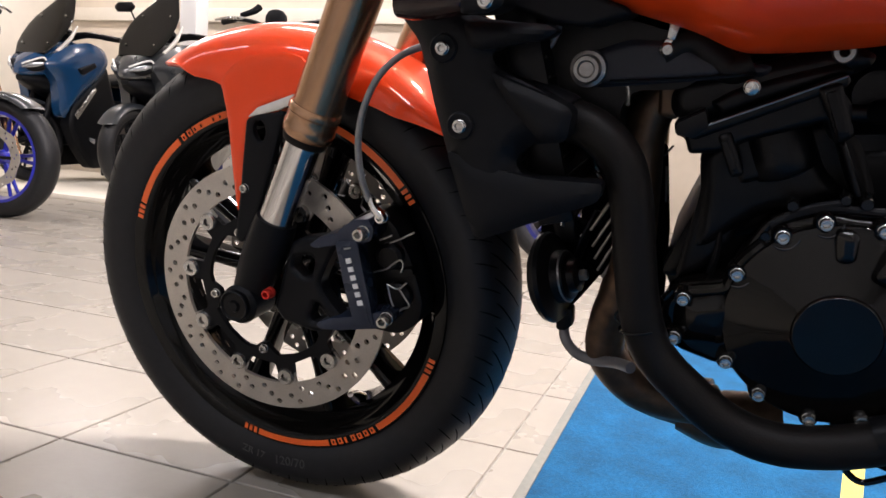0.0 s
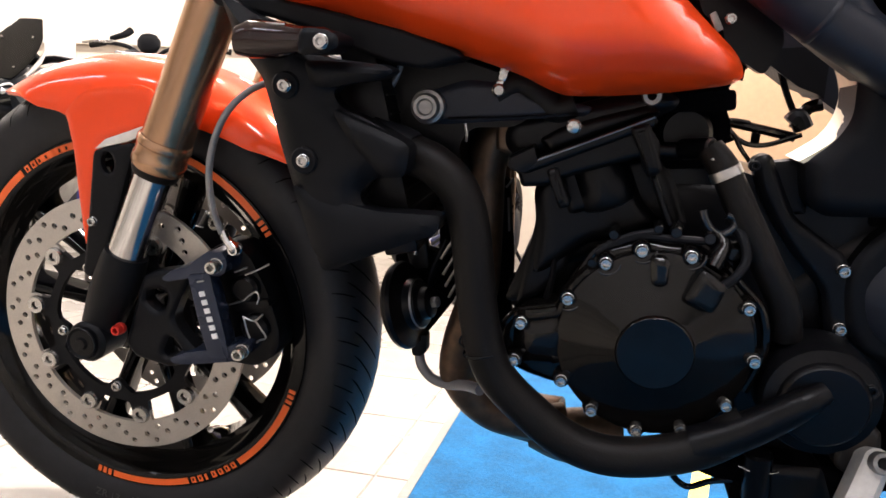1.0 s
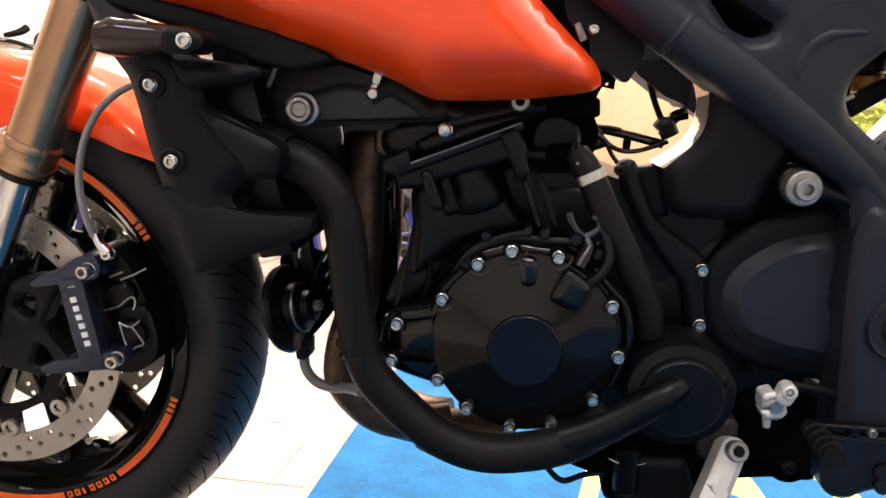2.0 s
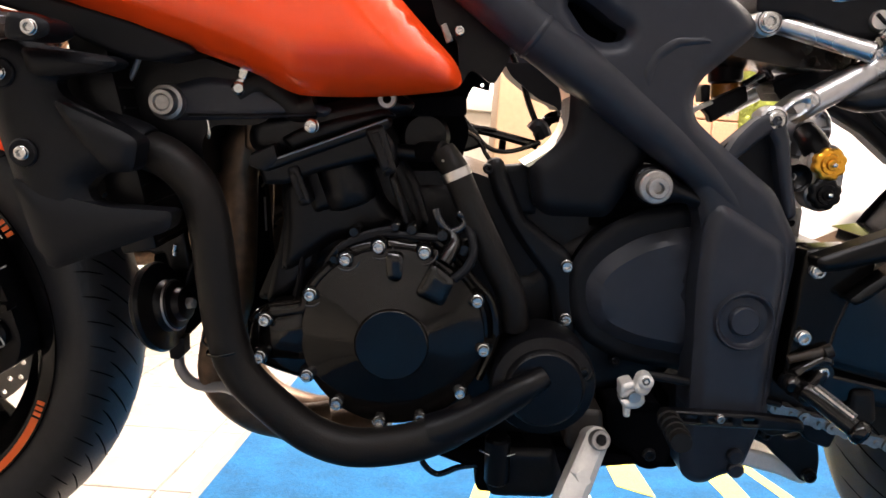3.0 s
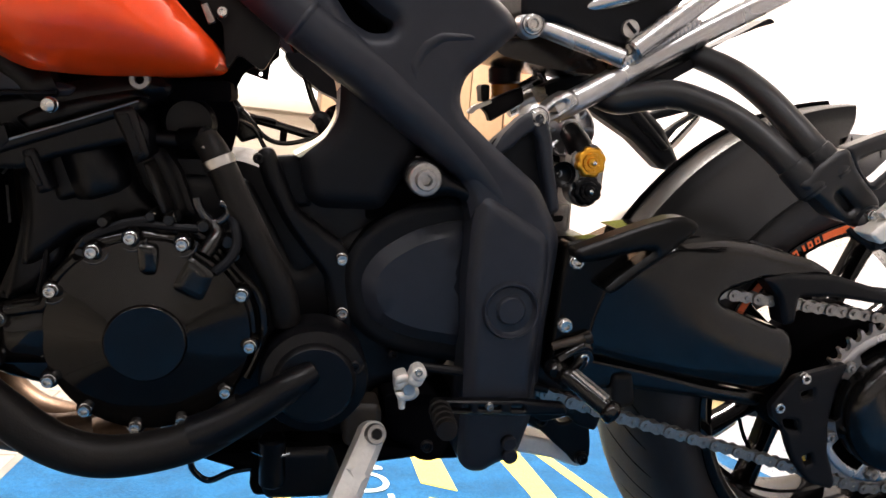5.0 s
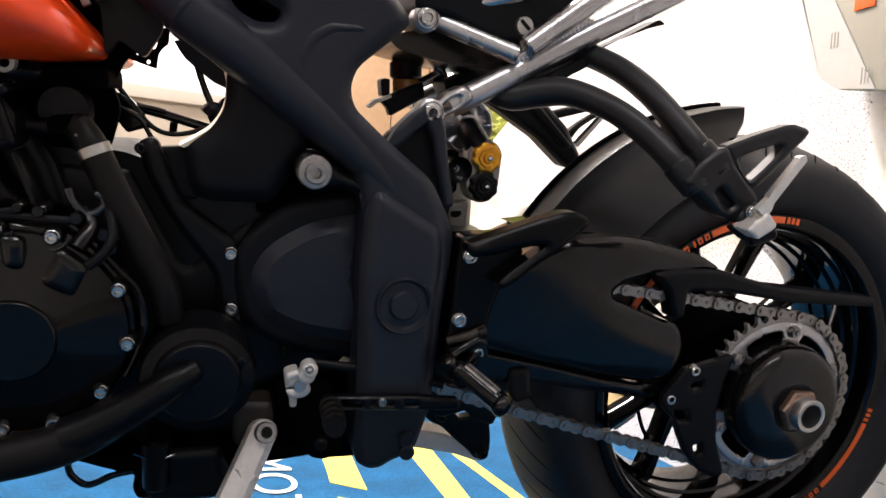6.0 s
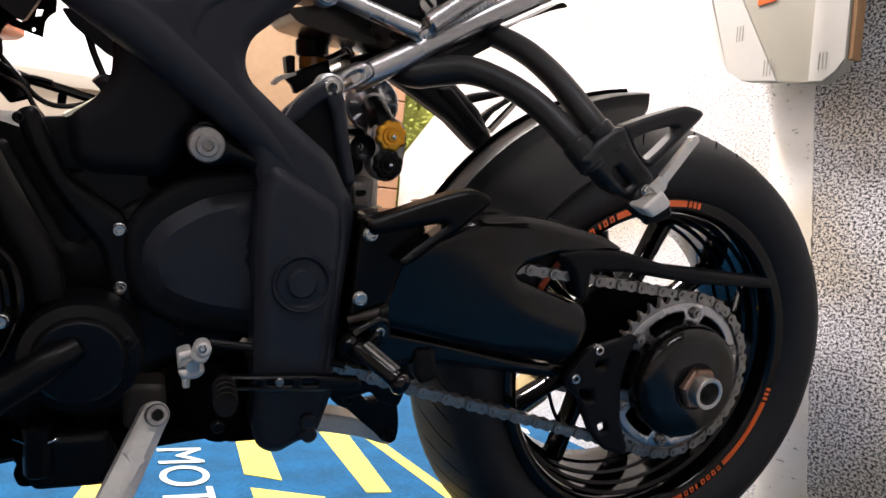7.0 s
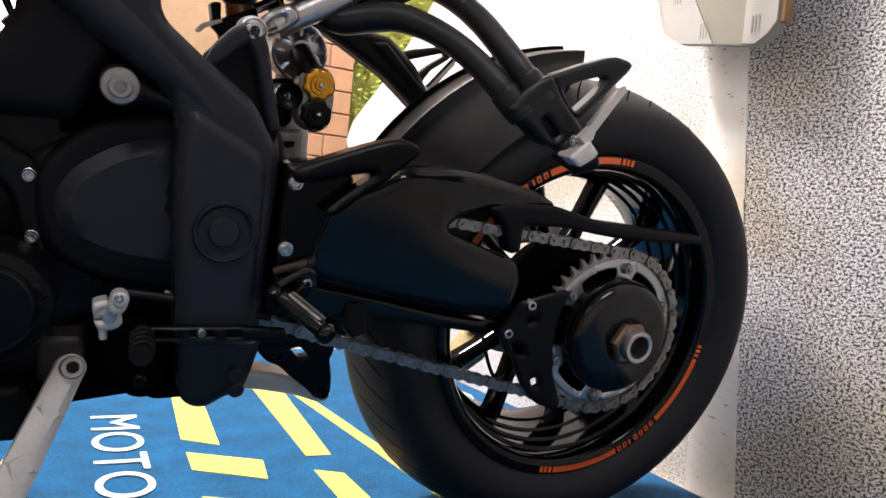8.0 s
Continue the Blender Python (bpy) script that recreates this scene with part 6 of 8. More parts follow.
plate_line = [(0.981, 0.491), (0.994, 0.495), (1.027, 0.499), (1.053, 0.483), (1.034, 0.451), (1.024, 0.415), (1.022, 0.392), (1.028, 0.378), (1.024, 0.362), (1.010, 0.350), (0.992, 0.345), (0.981, 0.353), (0.981, 0.401), (0.980, 0.454)]
hang = part("rearset_plate", panel(rounded(plate_line, 0.010), -0.146, -0.125, 0.004, 0.006, 0.010), mat("rearset_black_paint", (0.0030, 0.0028, 0.0027), 0.20, var=0.2, rvar=0.4, spec=0.12), BIKE, "gloss black rider footrest plate")
hg = [(0.980, 0.487), (0.997, 0.495), (1.026, 0.508), (1.054, 0.520), (1.076, 0.528), (1.091, 0.530), (1.104, 0.526), (1.109, 0.520), (1.101, 0.511), (1.087, 0.498), (1.077, 0.488), (1.055, 0.471), (1.034, 0.452), (1.024, 0.446), (1.018, 0.451), (1.032, 0.465), (1.053, 0.483), (1.065, 0.493), (1.052, 0.492), (1.029, 0.486), (1.008, 0.479), (0.986, 0.475)]
part("heel_guard", panel(rounded(hg, 0.005), -0.168, -0.150, 0.005, 0.008, 0.006), mat("heel_guard_black", (0.0024, 0.0024, 0.0025), 0.30, var=0.2, spec=0.14), hang, "semi-gloss black heel guard")
part("linkage_eye", lathe([(0, -0.004), (0.0105, -0.004), (0.0118, -0.002), (0.0118, 0.008), (0, 0.008)], (1.012, -0.156, 0.375), (0, 1, 0), 28), gloss_black, hang)
part("linkage_arm", tube([(1.011, -0.160, 0.376), (1.005, -0.160, 0.366), (0.999, -0.160, 0.359), (0.992, -0.160, 0.354)], [0.007, 0.0065, 0.006, 0.006], 12, 3), gloss_black, hang)
part("ball_joint", lathe([(0, -0.010), (0.005, -0.009), (0.0082, -0.005), (0.009, 0.0), (0.0082, 0.005), (0.005, 0.009), (0, 0.010)], (0.978, -0.170, 0.368), (0.3, 1, 0.3), 24), gloss_black, hang)
part("shift_rod", tube([(0.979, -0.154, 0.385), (0.992, -0.155, 0.390), (1.006, -0.155, 0.394), (1.018, -0.153, 0.400)], [0.0042, 0.0046, 0.0050, 0.0042], 16, 3), mat("browned_rod_rubber", (0.030, 0.022, 0.016), 0.5, var=0.25, spec=0.3), hang, "brown-black gear rod sleeve")
part("rod_collar", tube([(1.011, -0.156, 0.3945), (1.018, -0.156, 0.3975)], 0.0062, 16, 1), hose_black, hang)
part("linkage_arm", tube([(1.020, -0.154, 0.384), (1.012, -0.157, 0.389), (1.002, -0.158, 0.384), (0.990, -0.160, 0.378), (0.981, -0.164, 0.374)], [0.004, 0.0055, 0.005, 0.005, 0.0055], 14, 3), gloss_black, hang)
for p_ in [(0.989, -0.158, 0.474), (0.987, -0.158, 0.409), (1.012, -0.158, 0.376)]:
    bolt(p_, hang, 0.0075 if p_[2] > 0.4 else 0.006, 0.005)
part("peg_joint", tube([(0.985, -0.150, 0.362), (0.987, -0.170, 0.362), (0.989, -0.185, 0.362)], 0.011, 14, 4), gloss_black, hang)
bolt((0.979, -0.166, 0.366), hang, 0.0075, 0.006)
peg_a, peg_b = Vector((0.981, -0.190, 0.370)), Vector((1.015, -0.224, 0.348))
peg = part("footrest", tube([peg_a, peg_a.lerp(peg_b, 0.1), peg_a.lerp(peg_b, 0.9), peg_b], [0.0075, 0.0086, 0.0088, 0.0068], 20, 4), gloss_black, hang, "black metal rider footrest")
for k in range(14):
    for off in (-0.5, 0.0, 0.5):
        c = peg_a.lerp(peg_b, 0.14 + 0.052 * k)
        d = (peg_b - peg_a).normalized()
        n1 = d.cross(Vector((0, 0, 1))).normalized()
        up = n1.cross(d)
        nn = (up * math.cos(off) + n1 * -math.sin(off))
        part("grip_tooth", lathe([(0.0024, 0), (0.0018, 0.0025), (0, 0.0027)], c + nn * 0.0086, nn, 6), chain_steel, peg)
part("footrest_lug", panel(rounded([(0.985, 0.350), (1.017, 0.350), (1.030, 0.334), (1.048, 0.318), (1.071, 0.290), (1.066, 0.273), (1.041, 0.280), (1.031, 0.291), (1.017, 0.286), (1.002, 0.282), (0.985, 0.290)], 0.005), -0.104, -0.095, 0.002, 0.003, 0.008), engine_black, hang, "black footrest lug")
part("peg_end", lathe([(0, -0.007), (0.007, -0.006), (0.0105, -0.002), (0.0115, 0.003), (0.0100, 0.007), (0.006, 0.009), (0, 0.010)], peg_b, peg_b - peg_a, 20), gloss_black, peg, "rounded black footrest end")
low_line = [(0.998, 0.268), (1.008, 0.275), (1.027, 0.275), (1.041, 0.285), (1.062, 0.288), (1.083, 0.278), (1.088, 0.250), (1.093, 0.229), (1.094, 0.211), (1.087, 0.202), (1.075, 0.204), (1.066, 0.214), (1.045, 0.230), (1.026, 0.246), (1.014, 0.250), (1.004, 0.258)]
low_hole = [(1.035, 0.270), (1.048, 0.256), (1.060, 0.258), (1.069, 0.268), (1.060, 0.277), (1.043, 0.279)]
low = part("shock_linkage_plate", panel(rounded(low_line, 0.005), -0.046, -0.034, 0.002, 0.003, 0.006, [rounded(low_hole, 0.004)]), engine_black, BIKE, "black shock linkage plate")
bolt((1.082, -0.050, 0.213), low, 0.0085, 0.006, engine_black)
bolt((1.023, -0.050, 0.261), low, 0.0075, 0.006, engine_black)
part("linkage_arm", panel(rounded([(0.970, 0.236), (1.010, 0.232), (1.040, 0.227), (1.066, 0.220), (1.092, 0.213), (1.101, 0.205), (1.099, 0.194), (1.088, 0.190), (1.056, 0.201), (1.010, 0.209), (0.970, 0.212)], 0.005), -0.028, 0.004, 0.003, 0.005, 0.010), cast_alu, BIKE, "bare aluminium shock linkage")

sp = Vector((0.809, -0.142, 0.282))
sf = STANCE.inverted() @ Vector((0.710, -0.260, 0.012))
sz = (sp - sf).normalized()
sy = Vector((0.10, 1, 0.12))
sy = (sy - sz * sy.dot(sz)).normalized()
sx = sy.cross(sz)
stand_turn = Matrix((sx, sy, sz)).transposed().to_4x4()
reach = (sp - sf).length
lever = [(0.0128 * math.sin(radians(a)), 0.0128 * math.cos(radians(a))) for a in range(-100, 101, 10)] + [(0.0132, -0.040), (0.0142, -0.09), (0.0135, -reach), (-0.0135, -reach), (-0.0142, -0.09), (-0.0132, -0.040)]
for bx, bz in ((0.961, 0.264), (0.964, 0.249)):
    part("casting_boss", cyl((bx, -0.124, bz), (bx, -0.10, bz), 0.0085, 24), frame_black, foot_cast)
stand = part("side_stand", panel(lever, -0.004, 0.016, 0.005, 0.0045, 0.008, crisp=True), cast_alu, BIKE, "bare cast aluminium side stand")
stand.matrix_basis = Matrix.Translation(sp) @ stand_turn
part("stand_foot", box(-0.030, 0.030, -0.020, 0.024, -reach - 0.006, -reach + 0.006, 0.004), cast_alu, stand)
part("stand_pivot", lathe([(0, -0.010), (0.0048, -0.010), (0.0056, -0.0155), (0.0092, -0.0155), (0.0102, -0.0140), (0.0104, -0.004)], (0, 0, 0), (0, 1, 0), 32), worn_steel, stand, "steel stand pivot bolt")
part("hex_socket", lathe([(0.0, -0.0158), (0.0052, -0.0158), (0.0052, -0.012)], (0, 0, 0), (0, 1, 0), 6), engine_black, stand)
part("stand_fork", panel(rounded([(0.781, 0.305), (0.817, 0.305), (0.820, 0.286), (0.819, 0.259), (0.804, 0.253), (0.793, 0.257), (0.782, 0.263)], 0.006), -0.122, -0.09, 0.004, 0.006, 0.008), mat("browned_stand_steel", (0.020, 0.016, 0.013), 0.5, var=0.3, spec=0.3), BIKE, "brown-black side stand bracket")

# -- subframe and pillion hangers --
sub = part("subframe", tube([(0.962, -0.106, 0.616), (0.995, -0.106, 0.637), (1.110, -0.106, 0.714), (1.250, -0.106, 0.802)], 0.0128, 28, 1), alu, BIKE, "polished aluminium rear subframe")
part("subframe_lug", panel(rounded([(0.929, 0.611), (0.933, 0.616), (0.944, 0.616), (0.959, 0.631), (0.971, 0.639), (0.981, 0.635), (0.985, 0.626), (0.971, 0.613), (0.954, 0.604), (0.946, 0.600), (0.933, 0.597)], 0.005), -0.117, -0.096, 0.005, 0.006, 0.005, [rounded([(0.951, 0.613), (0.960, 0.623), (0.968, 0.626), (0.968, 0.621), (0.960, 0.613), (0.954, 0.609)], 0.003)]), alu, sub)
for a, b, r in (((0.938, -0.082, 0.700), (1.025, -0.118, 0.675), 0.0095), ((1.031, -0.118, 0.683), (1.124, -0.112, 0.765), 0.0115), ((0.939, -0.082, 0.704), (1.064, -0.105, 0.753), 0.0085)):
    part("subframe_tube", cyl(a, b, r, 24), alu, sub)
for p_, r in (((0.931, -0.096, 0.698), 0.0105), ((0.940, -0.124, 0.607), 0.0105)):
    part("lug_ring", lathe([(0, -0.002), (r, -0.002), (r * 1.28, 0.0), (r * 1.32, 0.004), (r * 1.32, 0.018), (0, 0.018)], p_, (0, 1, 0), 28), alu, sub)
    # thin black ring drawn as the shadow round the bolt
    part("lug_shadow", lathe([(r * 0.98, -0.0024), (r * 1.06, -0.0024), (r * 1.06, 0.0), (r * 0.98, 0.0)], p_, (0, 1, 0), 28), engine_black, sub)
    bolt(Vector(p_) + Vector((0, -0.002, 0)), sub, 0.0095, 0.005)
for k in range(19):
    q = Vector((1.024, -0.115, 0.670)).lerp(Vector((1.096, -0.114, 0.721)), k / 18)
    part("weld_bead", lathe([(0.0050, 0.004), (0.0048, 0.0), (0.0034, -0.0005), (0.0018, -0.0008), (0, -0.0009)], q, (0.1, 1, 0.25), 16), alu, sub)
part("subframe", tube([(0.981, 0.118, 0.617), (1.140, 0.118, 0.722), (1.293, 0.118, 0.845)], 0.0128, 20, 1), alu, BIKE, "polished aluminium rear subframe")
seatp = part("seat_panel", panel(rounded([(0.914, 0.735), (1.067, 0.766), (1.111, 0.744), (1.075, 0.720), (1.038, 0.688), (1.003, 0.689), (0.953, 0.704), (0.918, 0.704)], 0.006), -0.096, 0.09, 0.003, 0.006, 0.02), satin, BIKE, "black plastic seat side panel")
part("seat_lock", lathe([(0, -0.0035), (0.0088, -0.0035), (0.0095, -0.002), (0.0095, 0.004), (0, 0.004)], (1.033, -0.100, 0.707), (0, 1, 0), 28), steel, seatp, "steel key lock")
part("key_slot", box(-0.0066, 0.0066, -0.0009, 0.0009, -0.0018, 0.0018, 0.0005), engine_black, seatp).matrix_basis = Matrix.Translation((1.033, -0.104, 0.708)) @ pose(0, 0, 0, 0, 38, 0)
part("under_tail", panel(rounded([(0.900, 0.679), (0.964, 0.699), (1.050, 0.682), (1.033, 0.661), (0.969, 0.661), (0.913, 0.667)], 0.008), -0.06, 0.07), mat("dark_brown_plastic", (0.012, 0.008, 0.006), 0.2, spec=0.3), BIKE, "dark undertail tray")
part("tail_rail", panel(rounded([(1.057, 0.657), (1.111, 0.691), (1.186, 0.740), (1.194, 0.736), (1.174, 0.728), (1.117, 0.698), (1.113, 0.682), (1.083, 0.660)], 0.004), -0.105, -0.08), satin, BIKE)


part("relay_box", block(rounded([(0.986, 0.646), (1.016, 0.660), (1.075, 0.670), (1.060, 0.655), (1.019, 0.645), (1.013, 0.633), (0.998, 0.627)], 0.003), 0.0, 0.05, 0.002), satin, BIKE, "black relay box under the seat")


def hanger():
    """The pillion footrest hanger: two bent tubes into one clamp, with heel plate and folded peg."""
    t1 = [(1.102, -0.082, 0.694), (1.114, -0.098, 0.691), (1.135, -0.132, 0.677), (1.152, -0.164, 0.657), (1.168, -0.193, 0.632), (1.183, -0.215, 0.609), (1.205, -0.228, 0.587)]
    t2 = [(1.011, -0.088, 0.639), (1.029, -0.104, 0.635), (1.052, -0.114, 0.642), (1.077, -0.128, 0.647), (1.100, -0.148, 0.642), (1.121, -0.170, 0.631), (1.143, -0.193, 0.613), (1.161, -0.215, 0.592), (1.183, -0.228, 0.570)]
    top = part("pillion_hanger", tube(t1, 0.0128, 24), hanger_black, BIKE, "satin black pillion footrest hanger")
    part("hanger_tube", tube(t2, [0.0120, 0.0140, 0.0150, 0.0145, 0.0132, 0.0128, 0.0128, 0.0128, 0.0128], 24), hanger_black, top)
    for c, d in ((Vector(t1[-2]), Vector(t1[-1]) - Vector(t1[-2])), (Vector(t2[-2]), Vector(t2[-1]) - Vector(t2[-2]))):
        part("tube_collar", lathe([(0.0126, 0.0), (0.0138, 0.0006), (0.0142, 0.002), (0.0146, 0.004), (0.0146, 0.030), (0.0126, 0.032)], c, d, 28), hanger_black, top)
    part("hanger_lug", panel(rounded([(1.005, 0.645), (1.016, 0.626), (1.034, 0.624), (1.058, 0.635), (1.089, 0.662), (1.117, 0.681), (1.111, 0.692), (1.061, 0.671)], 0.005), -0.096, -0.080, 0.003, 0.005, 0.008), hanger_black, top)
    blk = [(1.160, 0.574), (1.175, 0.595), (1.192, 0.610), (1.203, 0.614), (1.217, 0.595), (1.231, 0.583), (1.240, 0.577), (1.250, 0.568), (1.246, 0.548), (1.233, 0.544), (1.217, 0.546), (1.203, 0.550), (1.187, 0.561), (1.173, 0.569)]
    slot = rounded([(1.197, 0.570), (1.203, 0.576), (1.225, 0.560), (1.216, 0.554)], 0.004)
    part("hanger_clamp", panel(rounded(blk, 0.007), -0.234, -0.212, 0.004, 0.006, 0.006, [slot]), hanger_black, top, "cast black clamp")
    part("clamp_web", panel(rounded([(1.190, 0.578), (1.207, 0.584), (1.232, 0.556), (1.214, 0.548)], 0.006), -0.228, -0.214), hanger_black, top)
    lp = [(1.204, 0.614), (1.236, 0.629), (1.268, 0.642), (1.278, 0.645), (1.295, 0.643), (1.300, 0.640), (1.296, 0.633), (1.282, 0.617), (1.265, 0.596), (1.249, 0.578), (1.233, 0.581), (1.214, 0.601)]
    lh = [(1.220, 0.604), (1.239, 0.614), (1.264, 0.623), (1.272, 0.622), (1.267, 0.613), (1.251, 0.595), (1.240, 0.584), (1.229, 0.593)]
    part("heel_plate", panel(rounded(lp, 0.005), -0.228, -0.216, 0.003, 0.005, 0.008, [rounded(lh, 0.004)]), hanger_black, top, "black pillion heel plate")
    pa, pb = Vector((1.231, 0.557)), Vector((1.268, 0.613))
    d = (pb - pa).normalized()
    n_ = Vector((-d.y, d.x))
    L = (pb - pa).length
    teeth, k = [], 17
    for i in range(k):
        q = pa + d * (L * (0.24 + 0.72 * i / k)) + n_ * 0.0034
        teeth += [q, q + d * (L * 0.022) + n_ * 0.0024]
    bar = [pa - n_ * 0.0075, pa + d * 0.010 - n_ * 0.0075, pa + d * 0.016 - n_ * 0.0046, pb - n_ * 0.0036, pb + d * 0.0025 + n_ * 0.001, pb + n_ * 0.0036] + list(reversed(teeth)) + [pa + n_ * 0.0058]
    peg_ = part("pillion_footrest", panel(bar, -0.263, -0.256), cast_alu, top, "bare aluminium pillion footrest with serrated edge")
    part("peg_root", panel(rounded([(1.218, 0.540), (1.238, 0.559), (1.251, 0.548), (1.248, 0.543), (1.232, 0.532)], 0.003), -0.264, -0.242, 0.002, 0.003, 0.006), cast_alu, peg_)
    part("peg_knuckle", panel(rounded([(1.220, 0.545), (1.225, 0.557), (1.238, 0.566), (1.251, 0.563), (1.256, 0.555), (1.246, 0.547), (1.233, 0.541)], 0.006), -0.244, -0.226, 0.004, 0.005, 0.006), hanger_black, top)
    bolt((1.2315, -0.2490, 0.5560), top, 0.0062, 0.0040, socket=False)
    part("peg_end", cyl((1.236, -0.244, 0.529), (1.262, -0.250, 0.541), 0.0085, 16, 0.003), satin, top)
    part("peg_spring", tube([(1.216, -0.240, 0.541), (1.226, -0.246, 0.533), (1.238, -0.248, 0.529)], 0.003, 8), satin, top)


hanger()
far = part("pillion_hanger", panel(rounded([(1.050, 0.655), (1.097, 0.662), (1.140, 0.655), (1.178, 0.653), (1.224, 0.620), (1.252, 0.583), (1.258, 0.573), (1.239, 0.560), (1.230, 0.561), (1.179, 0.597), (1.110, 0.630)], 0.006), 0.150, 0.175, 0.007, 0.010, 0.010), satin, BIKE, "satin black pillion hanger of the far side")
part("hanger_rib", panel(rounded([(1.150, 0.640), (1.172, 0.645), (1.236, 0.592), (1.226, 0.586)], 0.004), 0.141, 0.152, 0.003, 0.005, 0.01), satin, far)
part("heel_plate", panel(rounded([(1.186, 0.630), (1.220, 0.644), (1.274, 0.659), (1.288, 0.654), (1.278, 0.640), (1.252, 0.620), (1.238, 0.597), (1.226, 0.606), (1.200, 0.620)], 0.004), 0.160, 0.172, 0.003, 0.004, 0.01, [rounded([(1.214, 0.628), (1.269, 0.648), (1.273, 0.644), (1.251, 0.628), (1.233, 0.612)], 0.003)]), satin, far)
part("pillion_footrest", panel([(1.262, 0.599), (1.295, 0.641), (1.304, 0.646), (1.304, 0.637), (1.270, 0.591)], 0.190, 0.205), cast_alu, far, "bare aluminium pillion footrest")
for k in range(13):
    q = Vector((1.264, 0.190, 0.599)).lerp(Vector((1.297, 0.190, 0.642)), k / 12)
    part("grip_tooth", lathe([(0.0028, 0.0), (0.0022, -0.003), (0, -0.0032)], q, (0, 1, 0), 8), satin, far)

# -- shock absorber and reservoir --
shock = part("shock_absorber", cyl((1.018, -0.010, 0.481), (1.008, -0.010, 0.614), 0.020, 32, 0.004), cast_alu, BIKE, "bare aluminium shock absorber with gold adjuster")
SH = Vector((1.006, -0.038, 0.600))
pockets = []
for k in range(8):
    a0 = 45 * k + 10
    pockets.append(rounded([(SH.x + r * math.cos(radians(a)), SH.z + r * math.sin(radians(a))) for r, a in ((0.0125, a0 + 10), (0.0265, a0 + 3), (0.0272, a0 + 18), (0.0265, a0 + 33), (0.0125, a0 + 26))], 0.0012))
part("shock_head", panel(ring(SH.x, SH.z, 0.0305, 48), -0.045, -0.035, 0.003, 0.004, 0.008, pockets), alu, shock, "ribbed aluminium shock head")
part("head_back", lathe([(0, 0.0), (0.0295, 0.0), (0.0295, 0.03), (0, 0.03)], (SH.x, -0.039, SH.z), (0, 1, 0), 36), cast_alu, shock)
part("head_collar", lathe([(0, -0.010), (0.012, -0.010), (0.017, -0.004), (0.026, 0.0), (0.030, 0.004), (0, 0.004)], (SH.x, -0.043, SH.z), (0, 1, 0), 32), alu, shock)
part("reservoir_arm", tube([(1.003, -0.055, 0.599), (1.007, -0.065, 0.591), (1.013, -0.071, 0.579), (1.017, -0.071, 0.568)], [0.012, 0.0135, 0.014, 0.014], 20, 4), engine_black, shock)
KA, KB = Vector((1.019, -0.082, 0.569)), Vector((1.020, -0.082, 0.539))
plate = [(KA.x + 0.0195 * math.cos(radians(a)), KA.z + 0.0195 * math.sin(radians(a))) for a in range(-8, 189, 14)] + [(KB.x + 0.0190 * math.cos(radians(a)), KB.z + 0.0190 * math.sin(radians(a))) for a in range(172, 369, 14)]
part("adjuster_plate", panel(plate, -0.080, -0.062, 0.002, 0.003, 0.008), worn_steel, shock, "grey adjuster plate")


def knob(c, r, material, nm, lb):
    out = []
    for k in range(72):
        a = radians(5 * k)
        rr = r * (1 - 0.11 * (0.5 + 0.5 * math.cos(8 * a)) ** 2)
        out.append((c[0] + rr * math.cos(a), c[2] + rr * math.sin(a)))
    o = part(nm, panel(out, c[1] - 0.006, c[1] + 0.006, 0.0022, 0.003, 0.006), material, shock, lb)
    part("knob_face", lathe([(0, -0.004), (r * 0.30, -0.004), (r * 0.36, -0.002), (r * 0.58, -0.0022), (r * 0.64, 0.001), (0, 0.001)], (c[0], c[1] - 0.008, c[2]), (0, 1, 0), 28), material, o)
    part("knob_screw", lathe([(0, -0.006), (0.0022, -0.005), (0.0030, -0.002), (0.003, 0.0), (0, 0.0)], (c[0], c[1] - 0.0118, c[2]), (0, 1, 0), 14), chrome, o)
    for k in range(8):
        a = radians(45 * k + 22)
        part("knob_slot", cyl((c[0] + 0.50 * r * math.cos(a), c[1] - 0.0110, c[2] + 0.50 * r * math.sin(a)), (c[0] + 0.50 * r * math.cos(a), c[1] - 0.009, c[2] + 0.50 * r * math.sin(a)), r * 0.08, 10, 0.0003), material if material is gold else satin, o)


knob(KA, 0.0170, gold, "gold_knob", "gold anodised adjuster knob")
knob(KB, 0.0165, engine_black, "black_knob", "black adjuster knob")
part("shock_eye", lathe([(0, -0.006), (-0.014, -0.024), (-0.011, -0.021), (-0.011, -0.014), (-0.011, 0.033), (0, 0.05)], (0.990, -0.064, 0.553), (0, 1, 0), 30), engine_black, shock)
bolt((0.988, -0.070, 0.553), shock, 0.0090, 0.005, worn_steel)
part("eye_web", panel(rounded([(0.976, 0.566), (1.015, 0.575), (1.024, 0.552), (1.021, 0.528), (1.003, 0.517), (0.987, 0.524)], 0.006), -0.0264, -0.026, 0.003, 0.005, 0.01), engine_black, shock)
part("shock_foot", panel(rounded([(0.989, 0.516), (1.017, 0.520), (1.018, 0.485), (0.999, 0.474)], 0.005), -0.054, 0.0, 0.003, 0.006, 0.01), worn_steel, shock)
part("foot_slot", panel(rounded([(0.996, 0.505), (1.009, 0.507), (1.008, 0.500), (0.998, 0.498)], 0.003), -0.058, -0.060), engine_black, shock)
res = part("fluid_reservoir", cyl((0.960, 0.060, 0.628), (0.957, 0.060, 0.646), 0.0170, 28, 0.002), mat("amber_fluid_cup", (0.35, 0.14, 0.02), 0.25, var=0.1), BIKE, "amber brake fluid reservoir with black lid")
